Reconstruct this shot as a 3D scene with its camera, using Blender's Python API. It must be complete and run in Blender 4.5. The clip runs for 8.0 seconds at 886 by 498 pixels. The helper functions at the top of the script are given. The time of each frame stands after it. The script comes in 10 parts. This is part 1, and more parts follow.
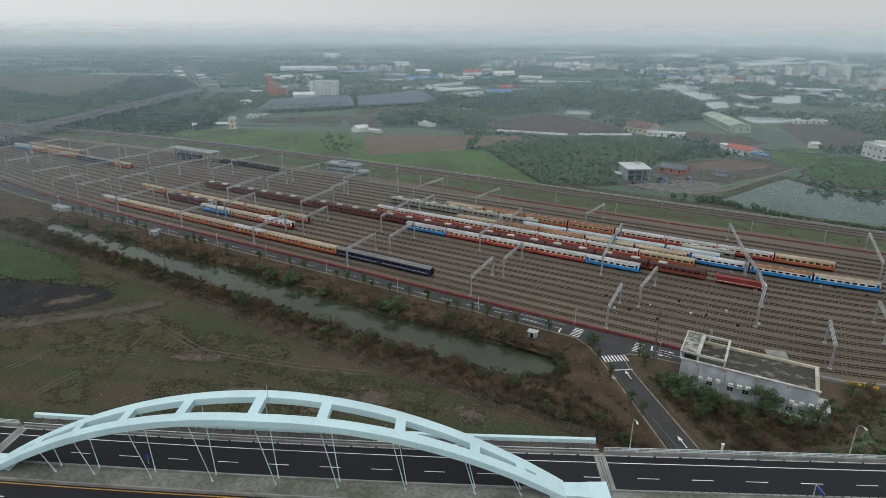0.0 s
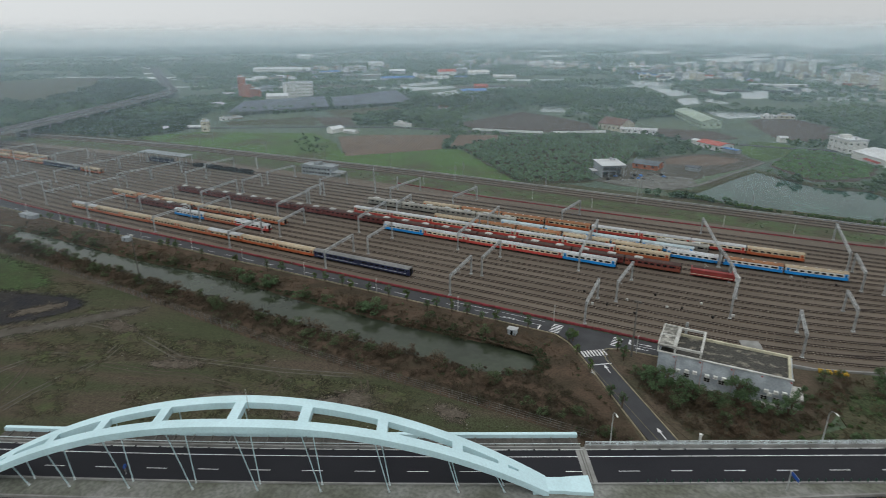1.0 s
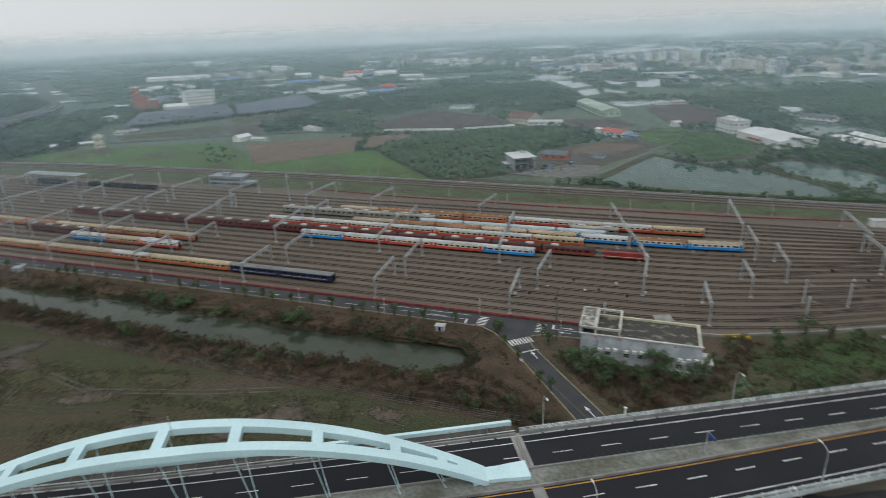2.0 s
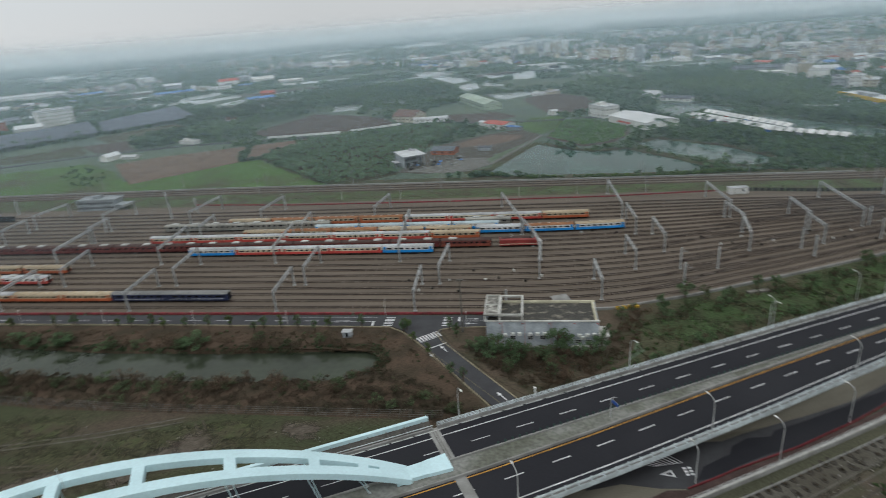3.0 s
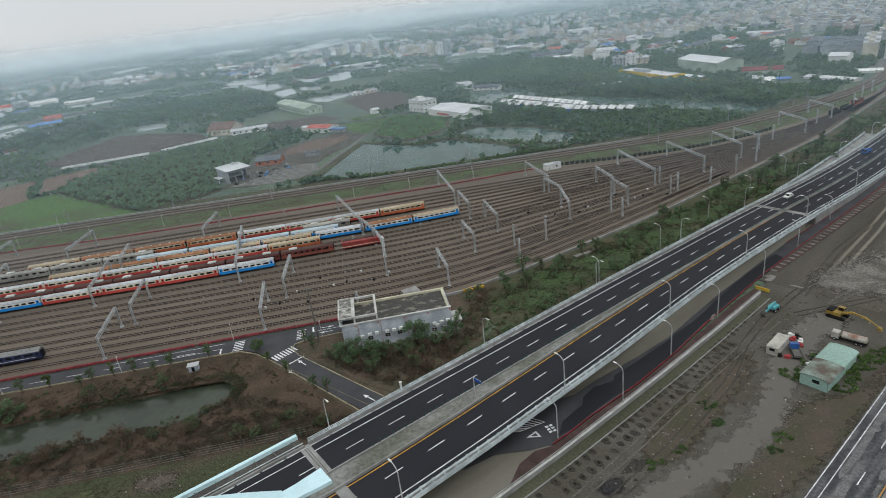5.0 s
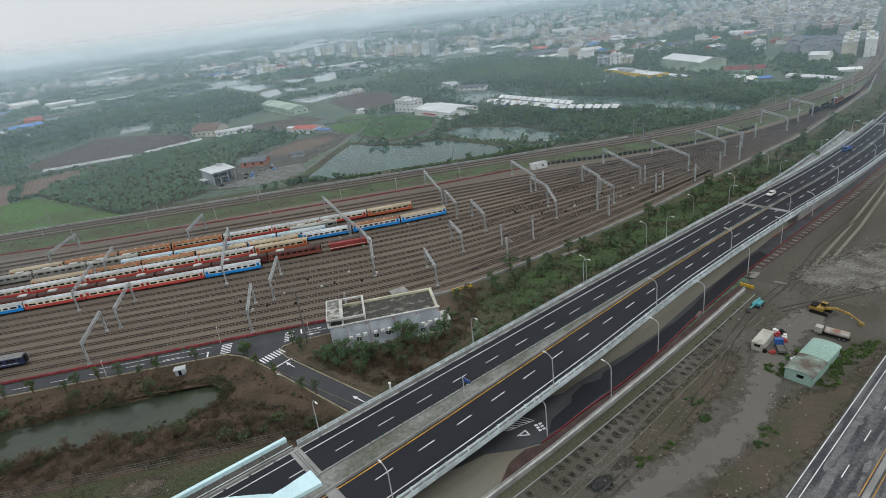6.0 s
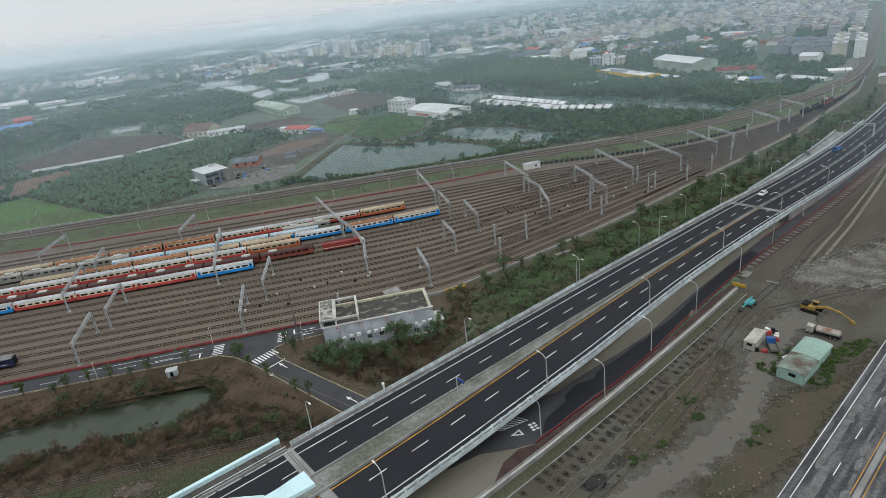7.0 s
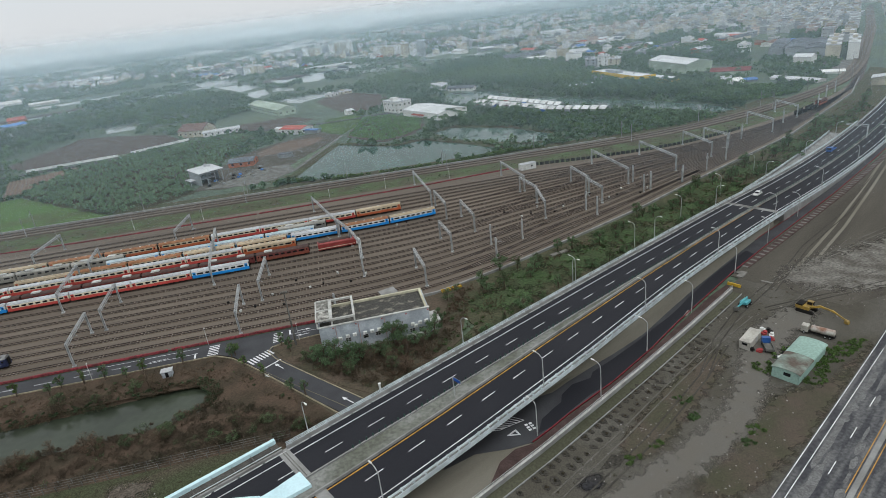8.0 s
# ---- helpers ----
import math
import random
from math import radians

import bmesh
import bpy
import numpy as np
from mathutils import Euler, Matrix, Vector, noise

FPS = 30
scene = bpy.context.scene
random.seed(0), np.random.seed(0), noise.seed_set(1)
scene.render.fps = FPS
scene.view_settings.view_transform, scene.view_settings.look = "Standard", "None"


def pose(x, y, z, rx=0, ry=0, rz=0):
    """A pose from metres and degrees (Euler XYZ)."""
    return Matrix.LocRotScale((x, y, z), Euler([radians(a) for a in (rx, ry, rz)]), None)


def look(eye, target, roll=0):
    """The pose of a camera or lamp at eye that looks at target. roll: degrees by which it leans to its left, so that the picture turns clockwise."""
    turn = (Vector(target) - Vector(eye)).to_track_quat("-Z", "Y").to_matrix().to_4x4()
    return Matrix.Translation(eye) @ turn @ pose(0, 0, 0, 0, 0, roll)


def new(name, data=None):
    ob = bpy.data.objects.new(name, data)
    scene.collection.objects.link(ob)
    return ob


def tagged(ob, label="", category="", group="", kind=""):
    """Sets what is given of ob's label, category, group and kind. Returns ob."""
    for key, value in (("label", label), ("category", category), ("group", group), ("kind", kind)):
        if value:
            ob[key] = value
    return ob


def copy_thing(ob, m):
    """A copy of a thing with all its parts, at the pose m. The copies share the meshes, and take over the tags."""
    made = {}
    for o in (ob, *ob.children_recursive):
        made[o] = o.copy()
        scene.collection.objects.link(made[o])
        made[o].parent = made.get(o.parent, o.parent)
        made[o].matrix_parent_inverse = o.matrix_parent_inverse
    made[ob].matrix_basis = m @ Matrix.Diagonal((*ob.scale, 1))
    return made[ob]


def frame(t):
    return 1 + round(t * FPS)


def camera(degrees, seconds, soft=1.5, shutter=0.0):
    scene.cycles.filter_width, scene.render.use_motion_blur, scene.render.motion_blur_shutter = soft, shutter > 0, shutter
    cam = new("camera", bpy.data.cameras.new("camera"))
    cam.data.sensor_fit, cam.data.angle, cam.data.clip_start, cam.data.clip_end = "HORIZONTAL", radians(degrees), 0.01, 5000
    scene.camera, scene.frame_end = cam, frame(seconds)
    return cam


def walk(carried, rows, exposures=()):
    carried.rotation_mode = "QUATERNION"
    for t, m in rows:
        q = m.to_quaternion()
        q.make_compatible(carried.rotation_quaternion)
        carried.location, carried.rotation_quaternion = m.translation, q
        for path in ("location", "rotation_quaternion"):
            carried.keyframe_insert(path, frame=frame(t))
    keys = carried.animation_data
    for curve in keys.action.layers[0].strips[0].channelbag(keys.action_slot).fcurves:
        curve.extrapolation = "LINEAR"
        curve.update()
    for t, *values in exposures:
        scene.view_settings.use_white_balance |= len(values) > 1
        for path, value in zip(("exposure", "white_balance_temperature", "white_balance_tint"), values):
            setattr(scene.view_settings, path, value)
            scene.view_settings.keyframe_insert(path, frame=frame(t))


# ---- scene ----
cam = camera(73.7, 8.0, soft=0.6, shutter=0.75)
# seconds, eye, then yaw (left from +y), pitch (up) and roll in degrees
ROWS = [
    (0.0, 141.03, -210.22, 84.42, 29.984, -20.322, 0.147),
    (0.5, 141.07, -210.19, 84.35, 29.563, -20.327, 0.050),
    (1.0, 141.05, -210.23, 84.34, 27.748, -20.354, -0.331),
    (1.5, 141.05, -210.33, 84.39, 24.192, -20.399, -1.114),
    (3.0, 140.96, -210.45, 84.42, 9.226, -21.102, -4.327),
    (3.5, 140.80, -210.25, 84.26, 4.023, -21.487, -5.266),
    (4.0, 140.60, -210.08, 84.15, -0.676, -21.919, -6.073),
    (4.5, 140.52, -210.30, 84.15, -4.714, -22.304, -6.729),
    (6.0, 140.27, -210.37, 84.22, -8.355, -22.698, -7.116),
    (6.5, 140.26, -210.36, 84.10, -8.760, -22.705, -7.037),
    (7.0, 140.21, -210.23, 84.01, -9.076, -22.726, -6.942),
    (7.5, 140.13, -210.14, 83.90, -9.353, -22.730, -6.846),
    (8.0, 140.05, -210.16, 83.88, -9.543, -22.725, -6.782),
]


def heading(x, y, z, yaw, pitch, roll):
    a, b = radians(yaw), radians(pitch)
    ahead = Vector((-math.sin(a) * math.cos(b), math.cos(a) * math.cos(b), math.sin(b)))
    return look((x, y, z), Vector((x, y, z)) + ahead, roll)


# seconds, stops, kelvin, tint: the picture brightens a little as the view turns east
EXPOSURES = [(0.0, -0.11, 6080, 5), (3.5, -0.1, 6030, 5.5), (4.0, 0.0, 6030, 6), (4.5, 0.05, 6020, 6), (6.0, 0.16, 5990, 6), (8.0, 0.18, 5980, 6)]
walk(cam, [(row[0], heading(*row[1:])) for row in ROWS], EXPOSURES)

# ---- light ----
SUN_UP, SUN_TURN = radians(58), radians(200)
world = bpy.data.worlds.new("overcast_sky")
scene.world = world
world.use_nodes = True
wn, wl = world.node_tree.nodes, world.node_tree.links
wn.clear()
sky = wn.new("ShaderNodeTexSky")
sky.sky_type, sky.sun_disc = "NISHITA", False
sky.sun_elevation, sky.sun_rotation = SUN_UP, SUN_TURN
sky.dust_density, sky.air_density, sky.ozone_density = 6.0, 1.5, 1.0
grey = wn.new("ShaderNodeHueSaturation")
grey.inputs["Saturation"].default_value = 0.12
cloud = wn.new("ShaderNodeTexNoise")
cloud.inputs["Scale"].default_value, cloud.inputs["Detail"].default_value = 0.9, 2.0
veil = wn.new("ShaderNodeMixRGB")
veil.blend_type, veil.inputs[0].default_value = "MIX", 0.75
ramp = wn.new("ShaderNodeValToRGB")
ramp.color_ramp.elements[0].position, ramp.color_ramp.elements[0].color = 0.3, (7.4, 7.1, 6.9, 1)
ramp.color_ramp.elements[1].position, ramp.color_ramp.elements[1].color = 0.75, (7.85, 7.5, 7.25, 1)
back, wout = wn.new("ShaderNodeBackground"), wn.new("ShaderNodeOutputWorld")
back.inputs["Strength"].default_value = 0.134
wl.new(sky.outputs[0], grey.inputs["Color"])
wl.new(grey.outputs[0], veil.inputs[1])
wl.new(cloud.outputs[0], ramp.inputs[0])
wl.new(ramp.outputs[0], veil.inputs[2])
wl.new(veil.outputs[0], back.inputs[0])
wl.new(back.outputs[0], wout.inputs[0])
sun = new("sun", bpy.data.lights.new("sun", "SUN"))
sun.data.energy, sun.data.angle, sun.data.color = 0.6, radians(25), (1.0, 0.98, 0.95)
sun.matrix_basis = look((0, 0, 300), (-90, 140, 0))


# ---- materials ----
def paint(name, colour, rough=0.8, var=0.25, scale=0.6, fine=8.0, bump=0.0, metal=0.0, tint=None, amount=0.5, spec=None, island=0.0, single=0.0, along=None, soft=False, leaf=False):
    """A surface with stains at a coarse and grain at a fine scale, in metres of the world; tint: a second colour in patches."""
    m = bpy.data.materials.new(name)
    m.use_nodes = True
    n, l = m.node_tree.nodes, m.node_tree.links
    b = n["Principled BSDF"]
    b.inputs["Roughness"].default_value, b.inputs["Metallic"].default_value = rough, metal
    b.inputs["Specular IOR Level"].default_value = spec if spec is not None else 0.12 if rough >= 0.7 else 0.4
    g = n.new("ShaderNodeNewGeometry")
    coarse, grain = n.new("ShaderNodeTexNoise"), n.new("ShaderNodeTexNoise")
    for tex, s, det in ((coarse, scale, 6.0), (grain, fine, 5.0)):
        tex.inputs["Scale"].default_value, tex.inputs["Detail"].default_value = s, det
        if along is not None and tex is coarse:
            turn_, long_ = n.new("ShaderNodeMapping"), n.new("ShaderNodeMapping")
            turn_.inputs["Rotation"].default_value = (0, 0, -radians(along))
            long_.inputs["Scale"].default_value = (0.14, 1.0, 1.0)
            l.new(g.outputs["Position"], turn_.inputs[0])
            l.new(turn_.outputs[0], long_.inputs[0])
            l.new(long_.outputs[0], tex.inputs["Vector"])
        else:
            l.new(g.outputs["Position"], tex.inputs["Vector"])
    mix = n.new("ShaderNodeMixRGB")
    mix.inputs[1].default_value = (*colour, 1)
    mix.inputs[2].default_value = (*(tint or [c * 0.7 for c in colour]), 1)
    sharp = n.new("ShaderNodeMapRange")
    sharp.inputs[1].default_value, sharp.inputs[2].default_value = 0.5 - 0.22 * amount, 0.72 - 0.22 * amount
    l.new(coarse.outputs[0], sharp.inputs[0])
    l.new(sharp.outputs[0], mix.inputs[0])
    spread = n.new("ShaderNodeMapRange")
    spread.inputs[1].default_value, spread.inputs[2].default_value = 0.36, 0.64
    spread.inputs[3].default_value, spread.inputs[4].default_value = 1 - var, 1 + var
    l.new(grain.outputs[0], spread.inputs[0])
    times = n.new("ShaderNodeMixRGB")
    times.blend_type, times.inputs[0].default_value = "MULTIPLY", 1.0
    l.new(mix.outputs[0], times.inputs[1])
    l.new(spread.outputs[0], times.inputs[2])
    last = times
    for amount_, source in ((island, "island"), (single, "object")):
        if amount_:
            pick = n.new("ShaderNodeMapRange")
            pick.inputs[3].default_value, pick.inputs[4].default_value = 1 - amount_, 1 + amount_
            if source == "island":
                l.new(g.outputs["Random Per Island"], pick.inputs[0])
            else:
                l.new(n.new("ShaderNodeObjectInfo").outputs["Random"], pick.inputs[0])
            more = n.new("ShaderNodeMixRGB")
            more.blend_type, more.inputs[0].default_value = "MULTIPLY", 1.0
            l.new(last.outputs[0], more.inputs[1])
            l.new(pick.outputs[0], more.inputs[2])
            last = more
    l.new(last.outputs[0], b.inputs["Base Color"])
    if bump:
        bp = n.new("ShaderNodeBump")
        bp.inputs["Strength"].default_value, bp.inputs["Distance"].default_value = 0.7, bump
        l.new(grain.outputs[0], bp.inputs["Height"])
        l.new(bp.outputs[0], b.inputs["Normal"])
    if leaf:
        # thin leaves let some light through
        thin, blend = n.new("ShaderNodeBsdfTranslucent"), n.new("ShaderNodeMixShader")
        blend.inputs[0].default_value = 0.4
        l.new(last.outputs[0], thin.inputs[0])
        l.new(b.outputs[0], blend.inputs[1])
        l.new(thin.outputs[0], blend.inputs[2])
        l.new(blend.outputs[0], n["Material Output"].inputs[0])
    if soft:
        # worn, frayed rims: the sheet thins out towards its edge
        rim, fray, frayed, mend = n.new("ShaderNodeAttribute"), n.new("ShaderNodeTexNoise"), n.new("ShaderNodeMath"), n.new("ShaderNodeMapRange")
        rim.attribute_name = "rim"
        fray.inputs["Scale"].default_value, fray.inputs["Detail"].default_value = 0.5, 6.0
        l.new(g.outputs["Position"], fray.inputs["Vector"])
        frayed.operation = "MULTIPLY_ADD"
        frayed.inputs[1].default_value = 1.7
        l.new(fray.outputs[0], frayed.inputs[0])
        l.new(rim.outputs["Fac"], frayed.inputs[2])
        mend.inputs[1].default_value, mend.inputs[2].default_value = 0.95, 1.55
        l.new(frayed.outputs[0], mend.inputs[0])
        clear, both = n.new("ShaderNodeBsdfTransparent"), n.new("ShaderNodeMixShader")
        l.new(mend.outputs[0], both.inputs[0])
        l.new(clear.outputs[0], both.inputs[1])
        l.new(b.outputs[0], both.inputs[2])
        l.new(both.outputs[0], n["Material Output"].inputs[0])
    return m


def water(name, colour, rough=0.06, ripple=0.02, spec=0.3):
    m = paint(name, colour, rough, 0.1, 0.05, 0.6, ripple, spec=spec)
    return m


BALLAST = paint("ballast_gravel", (0.142, 0.118, 0.094), 0.9, 0.15, 0.09, 3.0, 0.015, tint=(0.11, 0.091, 0.072), along=0)
BALLAST_RUST = paint("rust_stained_ballast", (0.084, 0.066, 0.051), 0.9, 0.2, 0.06, 2.5, 0.02, tint=(0.094, 0.072, 0.054))
SLEEPER = paint("concrete_sleeper", (0.19, 0.168, 0.142), 0.9, 0.25, 0.5, 6, island=0.4)
RAIL = paint("rusty_rail", (0.036, 0.023, 0.018), 0.6, 0.2, 0.3, 5, metal=0.2)
ASPHALT = paint("old_asphalt", (0.06, 0.0608, 0.064), 0.85, 0.15, 0.15, 6, 0.01, tint=(0.048, 0.048, 0.0512))
NEW_ASPHALT = paint("new_asphalt", (0.019, 0.0192, 0.023), 0.75, 0.12, 0.05, 6, 0.004, tint=(0.023, 0.023, 0.027))
PATCHED = paint("patched_asphalt", (0.05, 0.05, 0.054), 0.85, 0.25, 0.55, 1.6, 0.01, tint=(0.125, 0.124, 0.122), amount=0.4, along=31)
WORN_YELLOW = paint("worn_yellow_road_paint", (0.19, 0.165, 0.1), 0.8, 0.3, 0.8, 5)
WHITE_LINE = paint("white_road_paint", (0.72, 0.72, 0.72), 0.7, 0.1, 0.4, 6)
YELLOW_LINE = paint("orange_road_paint", (0.5, 0.27, 0.06), 0.7, 0.1, 0.4, 6)
CONCRETE = paint("grey_concrete", (0.262, 0.26, 0.248), 0.85, 0.08, 0.25, 4, 0.003, tint=(0.185, 0.182, 0.17))
CONCRETE_DARK = paint("stained_concrete", (0.16, 0.156, 0.144), 0.9, 0.2, 0.3, 4, 0.01, tint=(0.096, 0.092, 0.08))
KERB_YELLOW = paint("yellow_kerb", (0.33, 0.29, 0.2), 0.85, 0.2, 0.5, 5)
GALV = paint("galvanised_steel", (0.5, 0.51, 0.5), 0.55, 0.12, 0.5, 4, metal=0.35)
ARCH_BLUE = paint("pale_blue_steel_paint", (0.53, 0.70, 0.735), 0.45, 0.05, 0.12, 2.5, tint=(0.47, 0.63, 0.66), amount=0.3)
RED_FENCE = paint("red_mesh", (0.2, 0.036, 0.044), 0.8, 0.4, 0.3, 2, tint=(0.13, 0.042, 0.042))
SOIL = paint("brown_soil", (0.082, 0.074, 0.06), 0.95, 0.22, 0.1, 4.0, 0.01, tint=(0.06, 0.054, 0.044), along=32)
LOT = paint("rough_lot_earth", (0.073, 0.058, 0.043), 0.95, 0.42, 0.11, 3.2, 0.03, tint=(0.05, 0.056, 0.03), amount=0.6, along=20)
LOT_GREY = paint("grey_rubble_earth", (0.088, 0.082, 0.069), 0.95, 0.24, 0.09, 5.0, 0.02, tint=(0.066, 0.06, 0.047), amount=0.55)
VERGE_DUST = paint("dusty_verge_earth", (0.185, 0.172, 0.142), 0.95, 0.1, 0.12, 5.0, 0.01, tint=(0.14, 0.128, 0.1), along=28)
WET_SOIL = paint("dark_dug_soil", (0.05, 0.046, 0.038), 0.95, 0.4, 0.3, 2.5, 0.1)
RED_SOIL = paint("reddish_weedy_soil", (0.078, 0.063, 0.049), 0.95, 0.28, 0.15, 5.0, 0.02, tint=(0.058, 0.056, 0.036), amount=0.5, soft=True)
DIRT_ROAD = paint("packed_dirt_track", (0.118, 0.11, 0.096), 0.95, 0.16, 0.2, 4.0, 0.02, tint=(0.118, 0.108, 0.092), soft=True)
COAL = paint("dark_spoil", (0.022, 0.022, 0.025), 0.9, 0.4, 0.15, 1.4, 0.2, tint=(0.034, 0.032, 0.03), soft=True)
SAND = paint("pale_dry_earth", (0.16, 0.15, 0.132), 0.95, 0.3, 0.2, 1.5, 0.02, tint=(0.088, 0.08, 0.068), soft=True)
SLAB_PALE = paint("pale_precast_concrete", (0.2, 0.19, 0.17), 0.9, 0.2, 0.4, 3)
WEEDS_DULL = paint("sparse_olive_weeds", (0.054, 0.056, 0.03), 0.95, 0.45, 0.15, 1.6, 0.1, tint=(0.06, 0.054, 0.034), soft=True)
LOT_WEEDS = paint("thin_green_weeds", (0.062, 0.07, 0.034), 0.95, 0.45, 0.3, 2.4, 0.05, tint=(0.062, 0.054, 0.036), soft=True)
WEEDS = paint("low_green_weeds", (0.05, 0.078, 0.032), 0.95, 0.5, 0.15, 1.6, 0.2, tint=(0.045, 0.055, 0.028), soft=True)
BANK = paint("scrubby_bank", (0.078, 0.055, 0.039), 0.95, 0.25, 0.14, 2.5, 0.03, tint=(0.046, 0.037, 0.025), amount=0.45)
GRASS = paint("rough_grass", (0.07, 0.115, 0.036), 0.95, 0.35, 0.06, 1.5, 0.15, tint=(0.044, 0.068, 0.024))
GRASS_DULL = paint("dull_grass", (0.06, 0.07, 0.037), 0.95, 0.45, 0.06, 1.4, 0.15, tint=(0.0578, 0.051, 0.034))
PLOUGHED = paint("ploughed_field", (0.08, 0.0656, 0.0544), 0.95, 0.2, 0.03, 0.6, 0.1, tint=(0.068, 0.0544, 0.0448))
FIELD_BROWN = paint("tilled_red_field", (0.136, 0.1, 0.076), 0.95, 0.2, 0.05, 0.7, 0.1, tint=(0.112, 0.084, 0.064))
PLAIN = paint("green_plain", (0.066, 0.092, 0.05), 0.9, 0.4, 0.02, 0.5, 0.0, tint=(0.05, 0.075, 0.05), amount=0.55, spec=0.5)
CANAL = water("green_canal_water", (0.041, 0.05, 0.033), 0.04, 0.003, 0.2)
POND = water("pond_water", (0.045, 0.085, 0.068), 0.05, 0.002, 0.08)
FISH_POND = water("fish_pond_water", (0.075, 0.115, 0.1), 0.1, 0.004, 0.1)


# ---- building blocks ----
class Shape:
    """Vertices and faces gathered for one mesh."""

    def __init__(self):
        self.v, self.f = [], []

    def box(self, a, b, m=None):
        (x0, y0, z0), (x1, y1, z1) = a, b
        p = [(x0, y0, z0), (x1, y0, z0), (x1, y1, z0), (x0, y1, z0), (x0, y0, z1), (x1, y0, z1), (x1, y1, z1), (x0, y1, z1)]
        return self.add(p, [(3, 2, 1, 0), (4, 5, 6, 7), (0, 1, 5, 4), (1, 2, 6, 5), (2, 3, 7, 6), (3, 0, 4, 7)], m)

    def add(self, pts, faces, m=None):
        k = len(self.v)
        self.v += [tuple(m @ Vector(p)) for p in pts] if m else [tuple(p) for p in pts]
        self.f += [tuple(i + k for i in f) for f in faces]
        return self

    def beam(self, a, b, w, h=None):
        """A square bar from a to b."""
        a, b = Vector(a), Vector(b)
        h = h or w
        d = (b - a).normalized()
        side = d.cross(Vector((0, 0, 1)))
        side = side.normalized() if side.length > 1e-4 else Vector((1, 0, 0))
        up = side.cross(d)
        p = [e + side * (i * w / 2) + up * (j * h / 2) for e in (a, b) for i, j in ((-1, -1), (1, -1), (1, 1), (-1, 1))]
        return self.add(p, [(0, 1, 2, 3), (7, 6, 5, 4), (0, 4, 5, 1), (1, 5, 6, 2), (2, 6, 7, 3), (3, 7, 4, 0)])

    def tube(self, pts, radii, n=6):
        k = len(self.v)
        pts = [Vector(p) for p in pts]
        for i, p in enumerate(pts):
            d = (pts[min(i + 1, len(pts) - 1)] - pts[max(i - 1, 0)]).normalized()
            s = d.cross(Vector((0.01, 1, 0))).normalized()
            u = s.cross(d)
            r = radii[i] if isinstance(radii, (list, tuple)) else radii
            self.v += [tuple(p + s * (r * math.cos(2 * math.pi * j / n)) + u * (r * math.sin(2 * math.pi * j / n))) for j in range(n)]
        for i in range(len(pts) - 1):
            for j in range(n):
                a, b = k + i * n + j, k + i * n + (j + 1) % n
                self.f.append((a, b, b + n, a + n))
        self.f += [tuple(k + j for j in reversed(range(n))), tuple(k + (len(pts) - 1) * n + j for j in range(n))]
        return self

    def sweep(self, rings, caps=True):
        """Quads between equal rings of points."""
        k, n = len(self.v), len(rings[0])
        for r in rings:
            self.v += [tuple(p) for p in r]
        for i in range(len(rings) - 1):
            for j in range(n):
                a, b = k + i * n + j, k + i * n + (j + 1) % n
                self.f.append((a, b, b + n, a + n))
        if caps:
            self.f += [tuple(k + j for j in reversed(range(n))), tuple(k + (len(rings) - 1) * n + j for j in range(n))]
        return self

    def mesh(self, name, mat, smooth=False):
        me = bpy.data.meshes.new(name)
        me.from_pydata(self.v, [], self.f)
        me.materials.append(mat)
        if smooth:
            me.shade_smooth()
        me.update()
        return me


def part(name, shape, mat, parent=None, label="", at=None):
    """Links a Shape, or a mesh made before, as one mesh object."""
    me = shape.mesh(name, mat) if isinstance(shape, Shape) else shape
    ob = new(name, me)
    ob.parent = parent
    if at is not None:
        ob.matrix_basis = at
    return tagged(ob, label)


def thing(name, m, label, category, group="", kind=""):
    ob = new(name)
    ob.matrix_basis = m
    return tagged(ob, label, category, group, kind)


def solid(name, shape, mat, label, category, group="", kind="structure"):
    return tagged(part(name, shape, mat), label, category, group, kind)


def noisy(x, y, s=1.0, seed=0.0):
    return noise.noise(Vector((x * s, y * s, seed)))


def slab(poly, top, under, jitter=0.0, step=6.0):
    """A flat sheet of ground with sides; jitter makes its rim uneven."""
    pts = []
    for i, (x, y) in enumerate(poly):
        x2, y2 = poly[(i + 1) % len(poly)]
        n = max(1, int(math.hypot(x2 - x, y2 - y) / step)) if jitter else 1
        for k in range(n):
            a, b = x + (x2 - x) * k / n, y + (y2 - y) * k / n
            pts.append((a + jitter * noisy(a, b, 0.11, 1.0) * 1.6, b + jitter * noisy(a, b, 0.11, 7.0) * 1.6))
    n = len(pts)
    s = Shape()
    s.v = [(x, y, top) for x, y in pts] + [(x, y, under) for x, y in pts]
    s.f = [tuple(range(n))] + [(i + n, (i + 1) % n + n, (i + 1) % n, i) for i in range(n)]
    area = sum(pts[i][0] * pts[(i + 1) % n][1] - pts[(i + 1) % n][0] * pts[i][1] for i in range(n))
    if area < 0:
        s.f = [tuple(reversed(f)) for f in s.f]
    return s


def patch(name, poly, z, mat, label, category="ground", jitter=0.0):
    return solid(name, slab(poly, z, z - 0.3, jitter), mat, label, category)


